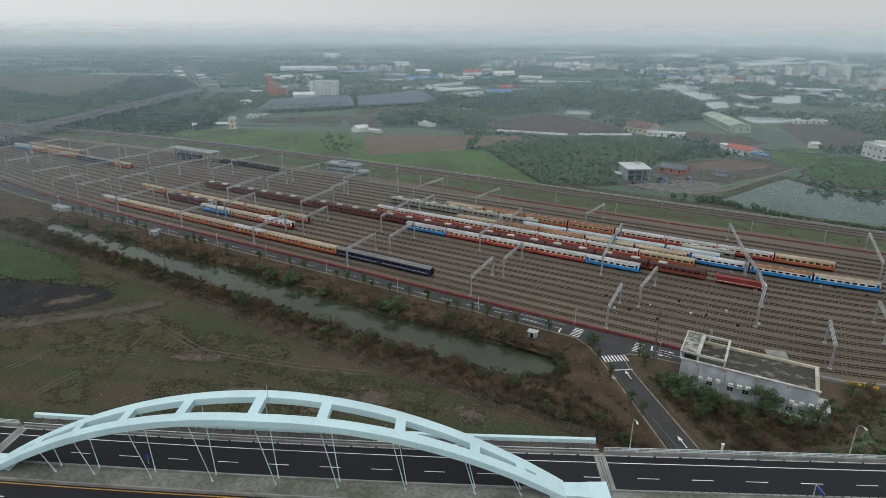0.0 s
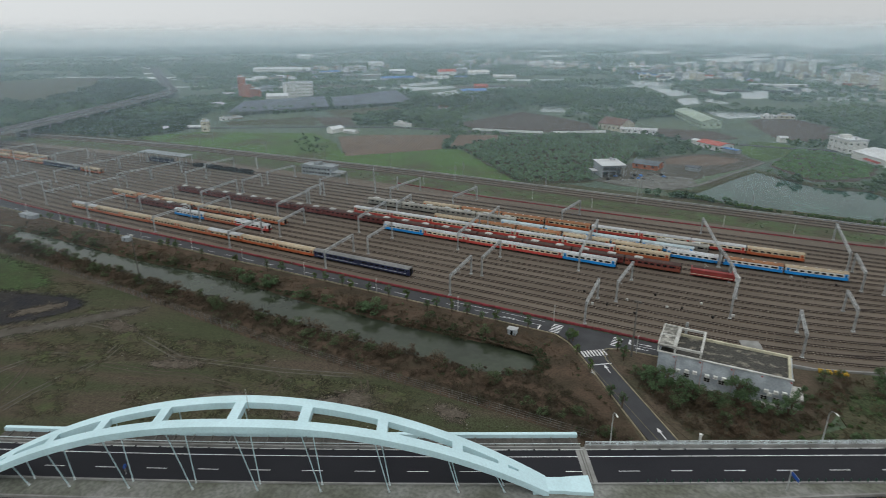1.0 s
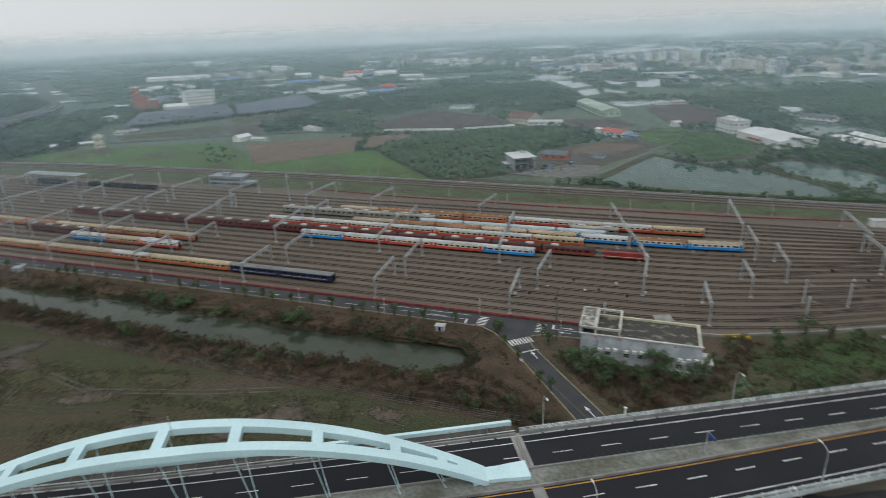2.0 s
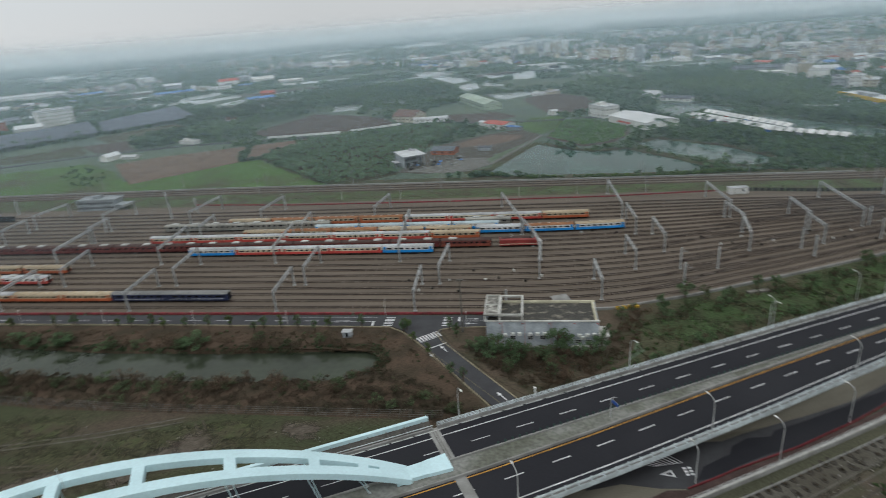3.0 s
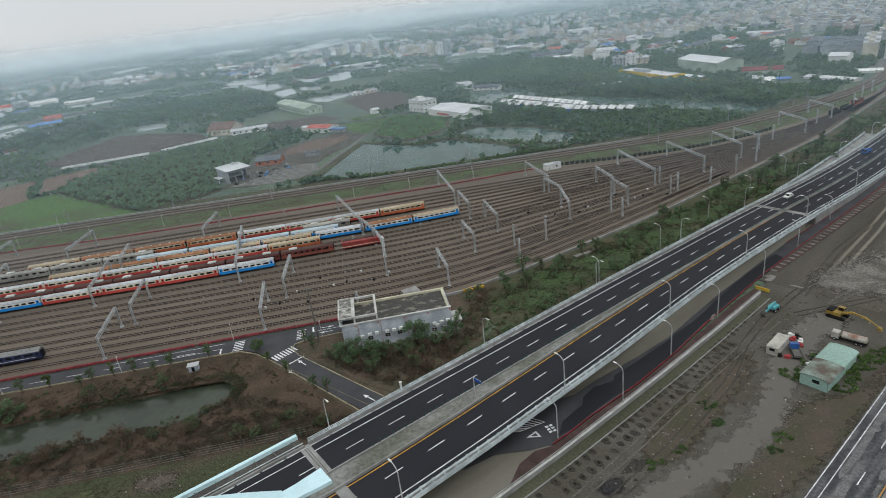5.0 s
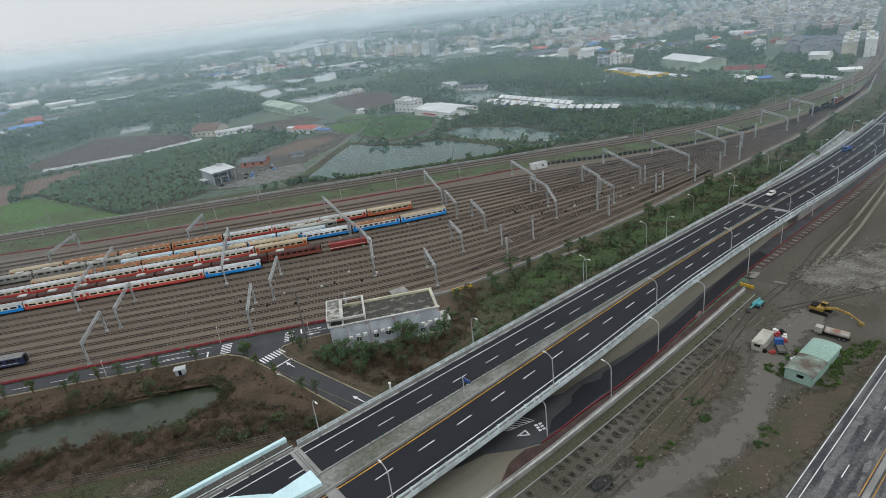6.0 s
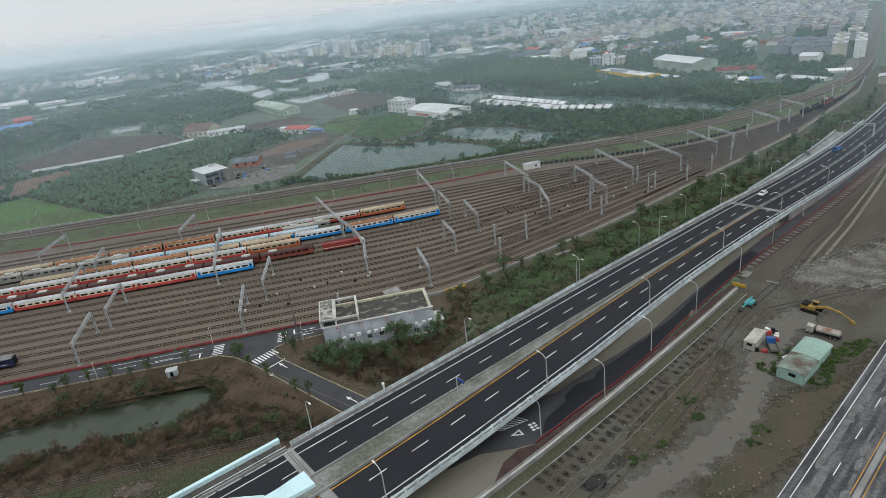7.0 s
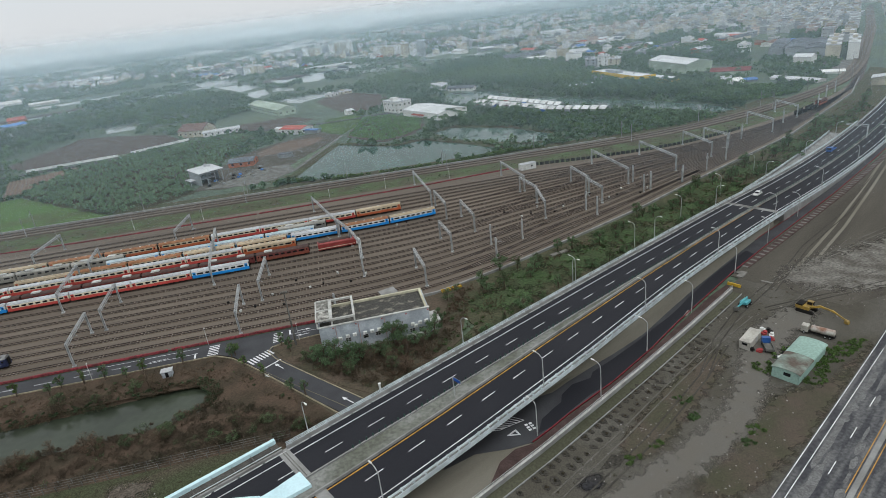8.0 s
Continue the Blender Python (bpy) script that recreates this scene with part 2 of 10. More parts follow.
def frayed(name, poly, z, mat, label, feather=2.5, category="ground"):
    """A sheet of ground whose rim thins out; rim runs from 0 at the edge to 1 inside."""
    for _ in range(2):
        poly = [(x * (1 - k) + x2 * k, y * (1 - k) + y2 * k) for (x, y), (x2, y2) in zip(poly, poly[1:] + poly[:1]) for k in (0.25, 0.75)]
    a = np.array(poly)
    b = np.roll(a, -1, 0)
    step = 0.8 if feather < 2.2 else 1.4
    xs = np.arange(a[:, 0].min() - feather, a[:, 0].max() + feather + step, step)
    ys = np.arange(a[:, 1].min() - feather, a[:, 1].max() + feather + step, step)
    p = np.stack(np.meshgrid(xs, ys), -1).reshape(-1, 1, 2)
    t = np.clip(((p - a) * (b - a)).sum(2) / ((b - a) ** 2).sum(1), 0, 1)
    dist = np.linalg.norm(p - a - t[..., None] * (b - a), axis=2).min(1)
    px, py = p[:, :, 0], p[:, :, 1]
    cross = ((a[:, 1] > py) != (b[:, 1] > py)) & (px < (b[:, 0] - a[:, 0]) * (py - a[:, 1]) / (b[:, 1] - a[:, 1] + 1e-9) + a[:, 0])
    rim = np.clip(0.5 + np.where(cross.sum(1) % 2 == 1, dist, -dist) / (1.4 * feather), 0, 1)
    w = len(xs)
    keep = rim.reshape(len(ys), w) > 0
    s = Shape()
    s.v = [(float(q[0]), float(q[1]), z) for q in p[:, 0]]
    s.f = [(j * w + i, j * w + i + 1, (j + 1) * w + i + 1, (j + 1) * w + i) for j in range(len(ys) - 1) for i in range(w - 1) if keep[j:j + 2, i:i + 2].any()]
    ob = solid(name, s, mat, label, category)
    ob.data.attributes.new("rim", "FLOAT", "POINT").data.foreach_set("value", rim.astype(np.float32))
    return ob


def lerp(xs, ys, x):
    return float(np.interp(x, xs, ys))


def path_at(pts, step=4.0):
    """Points and left normals evenly along a polyline."""
    out = []
    for (x0, y0), (x1, y1) in zip(pts, pts[1:]):
        n = max(1, int(math.hypot(x1 - x0, y1 - y0) / step))
        out += [(x0 + (x1 - x0) * i / n, y0 + (y1 - y0) * i / n) for i in range(n)]
    out.append(pts[-1])
    res = []
    for i, p in enumerate(out):
        a, b = out[max(i - 1, 0)], out[min(i + 1, len(out) - 1)]
        d = Vector((b[0] - a[0], b[1] - a[1])).normalized()
        res.append((p[0], p[1], -d.y, d.x))
    return res


def ribbon(pts, left, right, top, under, step=4.0):
    """A strip along a path between two offsets to its left; heights are numbers or functions of x, y."""
    hi = top if callable(top) else (lambda x, y: top)
    lo = under if callable(under) else (lambda x, y: under)
    rings = []
    for x, y, nx, ny in path_at(pts, step):
        a, b = (x + nx * left, y + ny * left), (x + nx * right, y + ny * right)
        rings.append([(*b, lo(x, y)), (*b, hi(x, y)), (*a, hi(x, y)), (*a, lo(x, y))])
    return Shape().sweep(rings)


# ---- leaves ----
def leaf_cloud(rng, count, size, radii, squash=0.35):
    """Small leaf quads in an uneven crown round the origin: arrays of corners."""
    d = rng.normal(size=(count, 3))
    d /= np.linalg.norm(d, axis=1)[:, None]
    lump = 0.72 + 0.28 * np.sin(d[:, 0] * 3.1 + 1.3) * np.cos(d[:, 1] * 2.7 + d[:, 2] * 2.3)
    r = lump * rng.uniform(0.45, 1.0, count) ** 0.5
    c = d * r[:, None] * np.array(radii)
    t = rng.normal(size=(count, 3))
    t[:, 2] *= squash + 0.3
    t /= np.linalg.norm(t, axis=1)[:, None]
    u = np.cross(t, d + rng.normal(scale=0.5, size=(count, 3)))
    u /= np.linalg.norm(u, axis=1)[:, None] + 1e-6
    s = size * rng.uniform(0.6, 1.4, count)[:, None]
    return np.stack([c - t * s, c + u * s * 0.55, c + t * s, c - u * s * 0.55], 1)


def quads_mesh(name, q, mat):
    q = np.asarray(q, float).reshape(-1, 4, 3)
    me = bpy.data.meshes.new(name)
    n = len(q)
    me.vertices.add(n * 4)
    me.vertices.foreach_set("co", q.reshape(-1))
    me.loops.add(n * 4)
    me.loops.foreach_set("vertex_index", np.arange(n * 4))
    me.polygons.add(n)
    me.polygons.foreach_set("loop_start", np.arange(n) * 4)
    me.polygons.foreach_set("loop_total", np.full(n, 4))
    me.materials.append(mat)
    me.update()
    me.validate()
    return me


def scatter(rng, kinds, places, scales):
    """All the kinds' quads set down at the places, turned at random, as one array."""
    out = []
    for (x, y, z), s in zip(places, scales):
        q = kinds[rng.integers(len(kinds))]
        a = rng.uniform(0, 2 * math.pi)
        rot = np.array([[math.cos(a), -math.sin(a), 0], [math.sin(a), math.cos(a), 0], [0, 0, 1]])
        out.append(q @ rot.T * s + (x, y, z))
    return np.concatenate(out)


def stuff(name, quads, mat, label, category):
    return tagged(new(name, quads_mesh(name, quads, mat)), label, category, "", "stuff")


def inside(poly, x, y):
    hit = False
    for i in range(len(poly)):
        (x0, y0), (x1, y1) = poly[i], poly[i - 1]
        if (y0 > y) != (y1 > y) and x < (x1 - x0) * (y - y0) / (y1 - y0) + x0:
            hit = not hit
    return hit


def sown(rng, poly, count):
    """Random points in a polygon."""
    xs, ys = [p[0] for p in poly], [p[1] for p in poly]
    out = []
    while len(out) < count:
        x, y = rng.uniform(min(xs), max(xs)), rng.uniform(min(ys), max(ys))
        if inside(poly, x, y):
            out.append((x, y))
    return out


LEAF_TREE = paint("soft_green_leaves", (0.12, 0.178, 0.092), 0.75, 0.25, 0.15, 2, tint=(0.092, 0.14, 0.07), island=0.35, leaf=True)
VERGE_OLIVE = paint("olive_brown_verge", (0.074, 0.066, 0.042), 0.95, 0.4, 0.12, 1.8, 0.05, tint=(0.054, 0.06, 0.033), amount=0.55)
PLOT_SOIL = paint("weedy_brown_plot", (0.088, 0.068, 0.05), 0.95, 0.22, 0.14, 1.8, 0.05, tint=(0.06, 0.055, 0.036), amount=0.5)
LEAF_GREEN = paint("green_leaves", (0.092, 0.145, 0.058), 0.7, 0.3, 0.2, 3, island=0.4, leaf=True)
LEAF_FRESH = paint("fresh_green_leaves", (0.09, 0.15, 0.035), 0.65, 0.3, 0.2, 3, island=0.4, leaf=True)
LEAF_DARK = paint("dark_green_leaves", (0.064, 0.1, 0.05), 0.75, 0.3, 0.05, 1, island=0.4, leaf=True)
LEAF_BROWN = paint("dry_brown_scrub", (0.096, 0.075, 0.054), 0.9, 0.2, 0.05, 1, tint=(0.066, 0.06, 0.04), island=0.25, leaf=True)
LEAF_BANANA = paint("banana_leaves", (0.115, 0.185, 0.09), 0.5, 0.25, 0.05, 1, tint=(0.085, 0.145, 0.07), island=0.5, leaf=True)
LEAF_CROP = paint("bright_crop_leaves", (0.135, 0.25, 0.085), 0.6, 0.25, 0.08, 1, island=0.3, leaf=True)
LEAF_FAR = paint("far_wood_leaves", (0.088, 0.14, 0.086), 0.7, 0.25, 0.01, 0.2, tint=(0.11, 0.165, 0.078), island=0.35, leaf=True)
BARK = paint("grey_brown_bark", (0.12, 0.095, 0.07), 0.95, 0.3, 0.8, 6)
RNG = np.random.default_rng(5)


# ---- the ground ----
CANAL_N = [(-152, -72), (-125, -71.5), (-70, -72.5), (-35, -70.2), (-20, -69.8), (12, -72.3), (44, -72.2), (62, -71.6), (80, -70.4), (91, -69.2), (96.5, -70), (99.8, -72.8)]
CANAL_S = [(101, -77), (99.2, -81), (94, -83.4), (85, -85), (63, -86), (33, -86), (0, -84.8), (-35, -84.5), (-67, -83), (-92, -82), (-131, -81), (-147, -79)]
CANAL_RING = CANAL_N + CANAL_S
POND_RING = [(107, 130), (119, 134), (133, 172), (146, 204), (160, 189), (181, 173), (201, 178), (224, 146), (240, 119), (205, 111), (172, 112), (141, 114), (118, 122)]
POND_EAST = [(211, 194), (227, 204), (259, 176), (276, 141), (273, 125), (257, 126), (232, 149), (219, 168)]


def grown(ring, off):
    n = len(ring)
    area = sum(ring[i][0] * ring[(i + 1) % n][1] - ring[(i + 1) % n][0] * ring[i][1] for i in range(n))
    out = []
    for i in range(n):
        (ax, ay), (bx, by) = ring[i - 1], ring[(i + 1) % n]
        d = Vector((bx - ax, by - ay)).normalized() * (off if area > 0 else -off)
        out.append((ring[i][0] + d.y, ring[i][1] - d.x))
    return out


HOLES = [grown(ring, 1.8) for ring in (CANAL_RING, POND_RING, POND_EAST)]


def ground_height(x, y):
    if any(inside(ring, x, y) for ring in HOLES):
        return -3.0
    return -0.35


def lines(spans, far=4900.0):
    out = [-far, -3500, -2500, -1700, -1100, -800, -600, -450]
    for a, b, step in spans:
        out += list(np.arange(a, b, step))
    return sorted(set(round(v, 2) for v in out + [450, 600, 800, 1100, 1700, 2500, 3500, far]))


gx, gy = lines([(-300, -160, 20), (-160, 110, 2.5), (110, 290, 4), (290, 400, 20)]), lines([(-300, -100, 20), (-100, -60, 1.5), (-60, 100, 20), (100, 210, 4), (220, 400, 20)])
ground_sheet = Shape()
ground_sheet.v = [(x, y, ground_height(x, y)) for y in gy for x in gx]
ground_sheet.f = [(j * len(gx) + i, j * len(gx) + i + 1, (j + 1) * len(gx) + i + 1, (j + 1) * len(gx) + i) for j in range(len(gy) - 1) for i in range(len(gx) - 1)]
solid("ground", ground_sheet, PLAIN, "flat green farmland plain reaching the hazy horizon", "ground")


def pool(name, ring, z, mat, label):
    solid(name, slab(grown(ring, 1.0), z, z - 0.2), mat, label, "water")


pool("canal_water", CANAL_RING, -1.25, CANAL, "still dark green water of a long drainage canal")
pool("pond_water", POND_RING, -0.75, POND, "grey-green fish pond with still water")
pool("pond_water", POND_EAST, -0.75, FISH_POND, "pale grey fish pond beside palm trees")


def shore(name, ring, top, foot, mat, label):
    """The sloping bank round a sheet of water."""
    n = len(ring)
    area = sum(ring[i][0] * ring[(i + 1) % n][1] - ring[(i + 1) % n][0] * ring[i][1] for i in range(n))
    pts = ring if area > 0 else ring[::-1]
    fine = []
    for i in range(n):
        (x, y), (x2, y2) = pts[i], pts[(i + 1) % n]
        k = max(1, int(math.hypot(x2 - x, y2 - y) / 2.5))
        fine += [(x + (x2 - x) * j / k, y + (y2 - y) * j / k) for j in range(k)]
    n, s = len(fine), Shape()
    for off, z in ((6.0, top - 0.05), (1.4, top), (0.5, top * 0.5 + foot * 0.5), (-0.7, foot)):
        for i in range(n):
            (ax, ay), (bx, by) = fine[i - 2], fine[(i + 2) % n]
            d = Vector((bx - ax, by - ay)).normalized()
            o = off + 0.8 * noisy(*fine[i], 0.25, 3.0)
            s.v.append((fine[i][0] + d.y * o, fine[i][1] - d.x * o, z))
    s.f = [(r * n + i, r * n + (i + 1) % n, (r + 1) * n + (i + 1) % n, (r + 1) * n + i) for r in range(3) for i in range(n)]
    solid(name, s, mat, label, "bank")


shore("canal_shore", CANAL_RING, -0.08, -1.7, BANK, "steep brown overgrown bank of the canal")
shore("pond_shore", POND_RING, -0.2, -1.2, GRASS_DULL, "green bank round the fish pond")
shore("pond_shore", POND_EAST, -0.2, -1.2, GRASS_DULL, "green bank round the fish pond")

# yard ballast, lots, banks and verges, each a sheet a few centimetres over the last
SOUTH_X, SOUTH_Y = [-900, -420, -300, -205, -133, -60, 125, 165, 190, 229, 253, 279, 318, 372, 472, 520, 600, 780, 1040], [-20, -20, -36, -46, -49, -49, -49, -46, -37, -20, -9, 5, 25, 52, 117, 160, 232, 400, 668]
NORTH_X, NORTH_Y = [-900, -420, -240, -40, 200, 240, 270, 300, 320, 352, 400, 464, 504, 572, 771, 1040], [40, 52, 70, 72, 74, 71, 66, 64, 65, 71, 88, 119, 146, 209, 398, 668]
xs = list(range(-900, 500, 12)) + list(range(500, 1041, 30))
yard = Shape()
yard.sweep([[(x, lerp(SOUTH_X, SOUTH_Y, x), -0.5), (x, lerp(SOUTH_X, SOUTH_Y, x), 0.0), (x, lerp(NORTH_X, NORTH_Y, x) + 3, 0.0), (x, lerp(NORTH_X, NORTH_Y, x) + 3, -0.5)] for x in xs])
solid("ballast_bed", yard, BALLAST, "broad brown-grey ballast bed of the rail yard", "ballast")
south_kerb = [(x, lerp(SOUTH_X, SOUTH_Y, x)) for x in (150, 165, 190, 229, 253, 279, 318, 372, 472, 520)]
solid("yard_edge_wall", ribbon(south_kerb, 0.3, -0.3, 0.45, -0.5), CONCRETE, "low pale concrete wall along the yard's edge", "wall")

patch("canal_bank_north", [(-170, -57.5), (101, -57.5), (103, -62), (127, -92), (101.5, -78), (96, -71.5), (80, -70.5), (44, -70.7), (12, -70.8), (-20, -68.3), (-35, -68.7), (-70, -71), (-125, -70), (-152, -70), (-175, -74)], -0.12, BANK, "brown scrubby bank between the canal and the service road")
patch("canal_bank_south", [(-175, -74), (-155, -73), (-150, -80), (-131, -82.5), (-92, -83.5), (-67, -84.5), (-35, -86), (0, -86.3), (33, -87.5), (63, -87.5), (94, -86), (101.5, -83), (101.5, -78), (127, -92), (140, -112), (110, -104), (20, -101), (-60, -95), (-190, -93)], -0.12, BANK, "dark scrubby bank between the canal and the wire fence")
patch("vacant_lot", [(-190, -93), (-60, -95), (20, -101), (110, -101), (150, -112), (60, -200), (-300, -330), (-420, -180)], -0.08, LOT, "vacant lot of brown earth with sparse weeds and rubble")
frayed("grass_patch", [(-150, -98), (-100, -96), (-72, -103), (-78, -113), (-95, -120), (-150, -118)], -0.03, WEEDS, "fresh green weeds on the vacant lot", 5)
frayed("spoil_patch", [(-120, -130), (-80, -115), (-62, -109), (-49, -106), (-44, -113), (-51, -125), (-62, -137), (-120, -160)], -0.02, COAL, "dark spoil spread on the vacant lot", 3)
for i, (x, y, r) in enumerate(((-8, -118, 9), (-34, -127, 7), (18, -112, 8), (44, -120, 10), (-64, -104, 6), (66, -111, 8), (28, -134, 9), (-48, -142, 8))):
    ring = [(x + r * 1.5 * math.cos(a) * (1 + 0.5 * noisy(i, a, 1.1, 2)), y + 0.6 * r * math.sin(a) * (1 + 0.5 * noisy(i, a, 1.1, 6))) for a in [2 * math.pi * k / 10 for k in range(10)]]
    frayed("weed_patch", ring, -0.06 + 0.003 * i, WEEDS_DULL, "sparse olive weeds spreading on the vacant lot", 5.0)
SCRAPED = paint("scraped_pale_earth", (0.105, 0.09, 0.072), 0.95, 0.4, 0.4, 2.2, 0.02, tint=(0.07, 0.058, 0.045), soft=True)
RUT = paint("pale_rutted_earth", (0.112, 0.105, 0.09), 0.95, 0.3, 0.3, 3, 0.02)
DARK_RUT = paint("dark_rutted_earth", (0.06, 0.055, 0.046), 0.95, 0.3, 0.3, 3, 0.02)
for i, pts in enumerate(([(168, -134), (186, -123.5), (206, -111), (222, -101.5), (238, -93)], [(172, -137), (192, -125.5), (212, -112), (224, -102.5)], [(212, -112), (224, -100), (236, -91), (250, -83), (262, -77)], [(240, -98), (262, -88), (290, -84), (320, -78)], [(244, -92), (270, -92), (300, -92)], [(252, -84), (280, -64), (312, -46), (350, -20)], [(256, -80), (300, -66), (340, -56)])):
    for off in (0.9, -0.9):
        solid("wheel_track", ribbon(pts, off + 0.16, off - 0.16, -0.016 + 0.002 * i, -0.3, 3), DARK_RUT if i % 3 else RUT, "wheel rut pressed into the works yard", "ground")
FAINT = paint("faint_wheel_track_earth", (0.082, 0.07, 0.056), 0.95, 0.3, 0.2, 2, 0.02, tint=(0.06, 0.05, 0.039))
LOT_RUTS = ([(-40, -118), (-15, -114), (10, -118), (40, -110), (58, -103.5)], [(52, -122), (62, -116), (66, -109), (62, -104)], [(-48, -142), (-45, -137), (-42, -132), (-40, -127)], [(-8, -154), (-9, -146), (-9, -138), (-8, -128), (-14, -114)],
            [(-6, -129.7), (8, -127), (20, -123), (36, -121)], [(26, -108), (35, -109), (42.6, -112), (44, -119.4), (38, -126)], [(-27, -150), (-27, -143), (-25, -134), (-15, -129)], [(5, -119), (17, -117.5), (25, -109)], [(-12, -154), (-18, -145), (-25, -137)])
for i, pts in enumerate(LOT_RUTS):
    for off in (0.85, -0.85):
        solid("wheel_track", ribbon(pts, off + 0.2, off - 0.2, -0.034 + 0.002 * i, -0.3, 3), FAINT if i % 3 else RUT, "faint wheel track across the vacant lot", "ground")
for i, (x, y, r, k) in enumerate(((66, -111, 3.2, 2.2), (58, -119, 2.4, 3.0), (-20, -114, 2.2, 4.0), (12, -121, 2.0, 3.5), (-56, -118, 2.6, 3.0), (88, -106, 2.0, 2.4), (36, -126, 2.2, 3.0))):
    t = radians(25 + 40 * math.sin(i * 2.1))
    ring = [(x + r * k * math.cos(a) * math.cos(t) - r * math.sin(a) * math.sin(t), y + r * k * math.cos(a) * math.sin(t) + r * math.sin(a) * math.cos(t)) for a in [2 * math.pi * q / 12 for q in range(12)]]
    frayed("scraped_earth", ring, -0.022 + 0.002 * i, SCRAPED, "pale scraped earth on the vacant lot", 2.6)
for i, (x, y, r) in enumerate(((-14, -129, 4.5), (-6, -138.5, 3.5), (-1, -148, 4), (-24, -135, 3.5), (-13, -118, 4), (25, -109, 4.5), (6, -112, 3.5), (-34, -112, 4), (50, -112, 3.5), (72, -107, 4))):
    ring = [(x + r * 1.3 * math.cos(a) * (1 + 0.6 * noisy(i, a, 1.1, 3)), y + 0.7 * r * math.sin(a) * (1 + 0.6 * noisy(i, a, 1.1, 5))) for a in [2 * math.pi * k / 12 for k in range(12)]]
    frayed("weed_patch", ring, -0.012 + 0.002 * i, LOT_WEEDS, "thin green weeds in loose tufts on the vacant lot", 4.0)
patch("roadside_soil", [(101.5, -55.5), (150, -55.5), (172, -88), (150, -113), (118, -113), (101.5, -86)], -0.2, PLOT_SOIL, "bare brown soil beside the side road")
for i, (x, y, r) in enumerate(((196, -48, 7), (215, -42, 8), (236, -30, 8), (262, -18, 9), (290, -2, 9), (322, 14, 9), (360, 36, 9), (182, -58, 6), (410, 66, 9))):
    ring = [(x + r * 1.6 * math.cos(a + 0.5) * (1 + 0.5 * noisy(i, a, 1.1, 2)), y + 0.8 * r * math.sin(a) * (1 + 0.5 * noisy(i, a, 1.1, 6)) + 0.5 * r * math.cos(a)) for a in [2 * math.pi * k / 10 for k in range(10)]]
    frayed("weed_patch", ring, -0.08 + 0.003 * i, WEEDS, "green weeds spreading on the verge", 5.0)
patch("west_scrubland", [(-171, -57.6), (-205, -57), (-260, -53.5), (-330, -46), (-420, -40), (-560, -40), (-560, -150), (-420, -180), (-300, -200), (-190, -93.2), (-175.2, -74)], -0.13, BANK, "brown scrubland west of the canal")
LOT_TRACK = paint("dull_packed_track", (0.1, 0.092, 0.078), 0.95, 0.2, 0.25, 3.0, 0.02, tint=(0.072, 0.064, 0.052), amount=0.6, soft=True)
frayed("dirt_track", [(-80, -155), (-56, -136), (-46, -126), (-37, -113.5), (-27, -101), (-24, -104), (-33, -118), (-44, -131), (-54, -143), (-78, -163)], 0.02, LOT_TRACK, "dull packed dirt track across the lot", 3.5)
patch("building_plot", [(118, -56), (128, -51), (163, -47), (176, -42), (165, -75), (145, -96), (133, -86), (121, -72), (115, -62)], -0.1, PLOT_SOIL, "brown weedy plot round the rail building")
patch("verge_strip", [(163, -47), (190, -38), (229, -21), (253, -10), (279, 4), (318, 24), (372, 51), (472, 116), (520, 158), (560, 190), (560, 140), (470, 70), (380, 15), (300, -25), (200, -80), (150, -100), (145, -96), (170, -70)], -0.11, VERGE_OLIVE, "olive-brown scrubby verge between the yard and the highway")
NORTH_GRASS = paint("weedy_strip_grass", (0.074, 0.1, 0.046), 0.95, 0.3, 0.1, 1.6, 0.05, tint=(0.07, 0.064, 0.042), amount=0.5)
patch("north_verge", [(-560, 50), (-420, 55), (-240, 74), (-40, 75), (200, 77), (240, 74), (270, 69), (300, 67), (320, 68), (352, 74), (400, 91), (464, 122), (480, 134), (480, 140), (464, 130), (400, 104), (345, 91), (300, 88), (230, 91), (-40, 97), (-240, 96), (-560, 72)], -0.06, NORTH_GRASS, "weedy green strip between the yard and the main line")
patch("works_lot", [(128, -150), (156, -131), (190, -110), (241, -79), (330, -25), (420, 20), (470, 20), (430, -60), (330, -120), (250, -118), (225, -133), (190, -160), (150, -180)], -0.09, LOT_GREY, "grey-brown works yard of rubble and bare earth")
patch("bare_field", [(248, -72), (330, -22), (420, 22), (620, 130), (700, 60), (520, -80), (330, -95), (262, -98)], -0.07, SOIL, "dark bare field with wheel tracks beside the highway")
frayed("pale_ground", [(258, -76), (285, -72), (320, -68), (345, -80), (320, -95), (285, -96), (262, -88)], -0.03, SAND, "pale dry churned ground", 6)
frayed("dirt_track", [(160, -146), (176, -136.2), (188.6, -132.2), (203, -127), (213, -120.2), (222.5, -110.5), (229, -103), (236, -98), (250, -93), (256, -95), (250, -101), (240, -104.6), (232, -110.5), (224, -117.5), (209, -131), (192, -137.6), (182, -139.6), (168, -150)], -0.02, DIRT_ROAD, "grey packed track through the works yard", 3.0)
for pts in ([(266.5, -75.8), (300, -54), (340, -26), (371.4, -3.3)], [(268.8, -77.6), (302, -56), (336, -32), (365, -11)], [(300, -80), (340, -50), (400, -5)]):
    solid("wheel_track", ribbon(pts, 0.45, -0.45, -0.045, -0.3, 6), VERGE_DUST, "pale wheel track across the bare field", "ground")
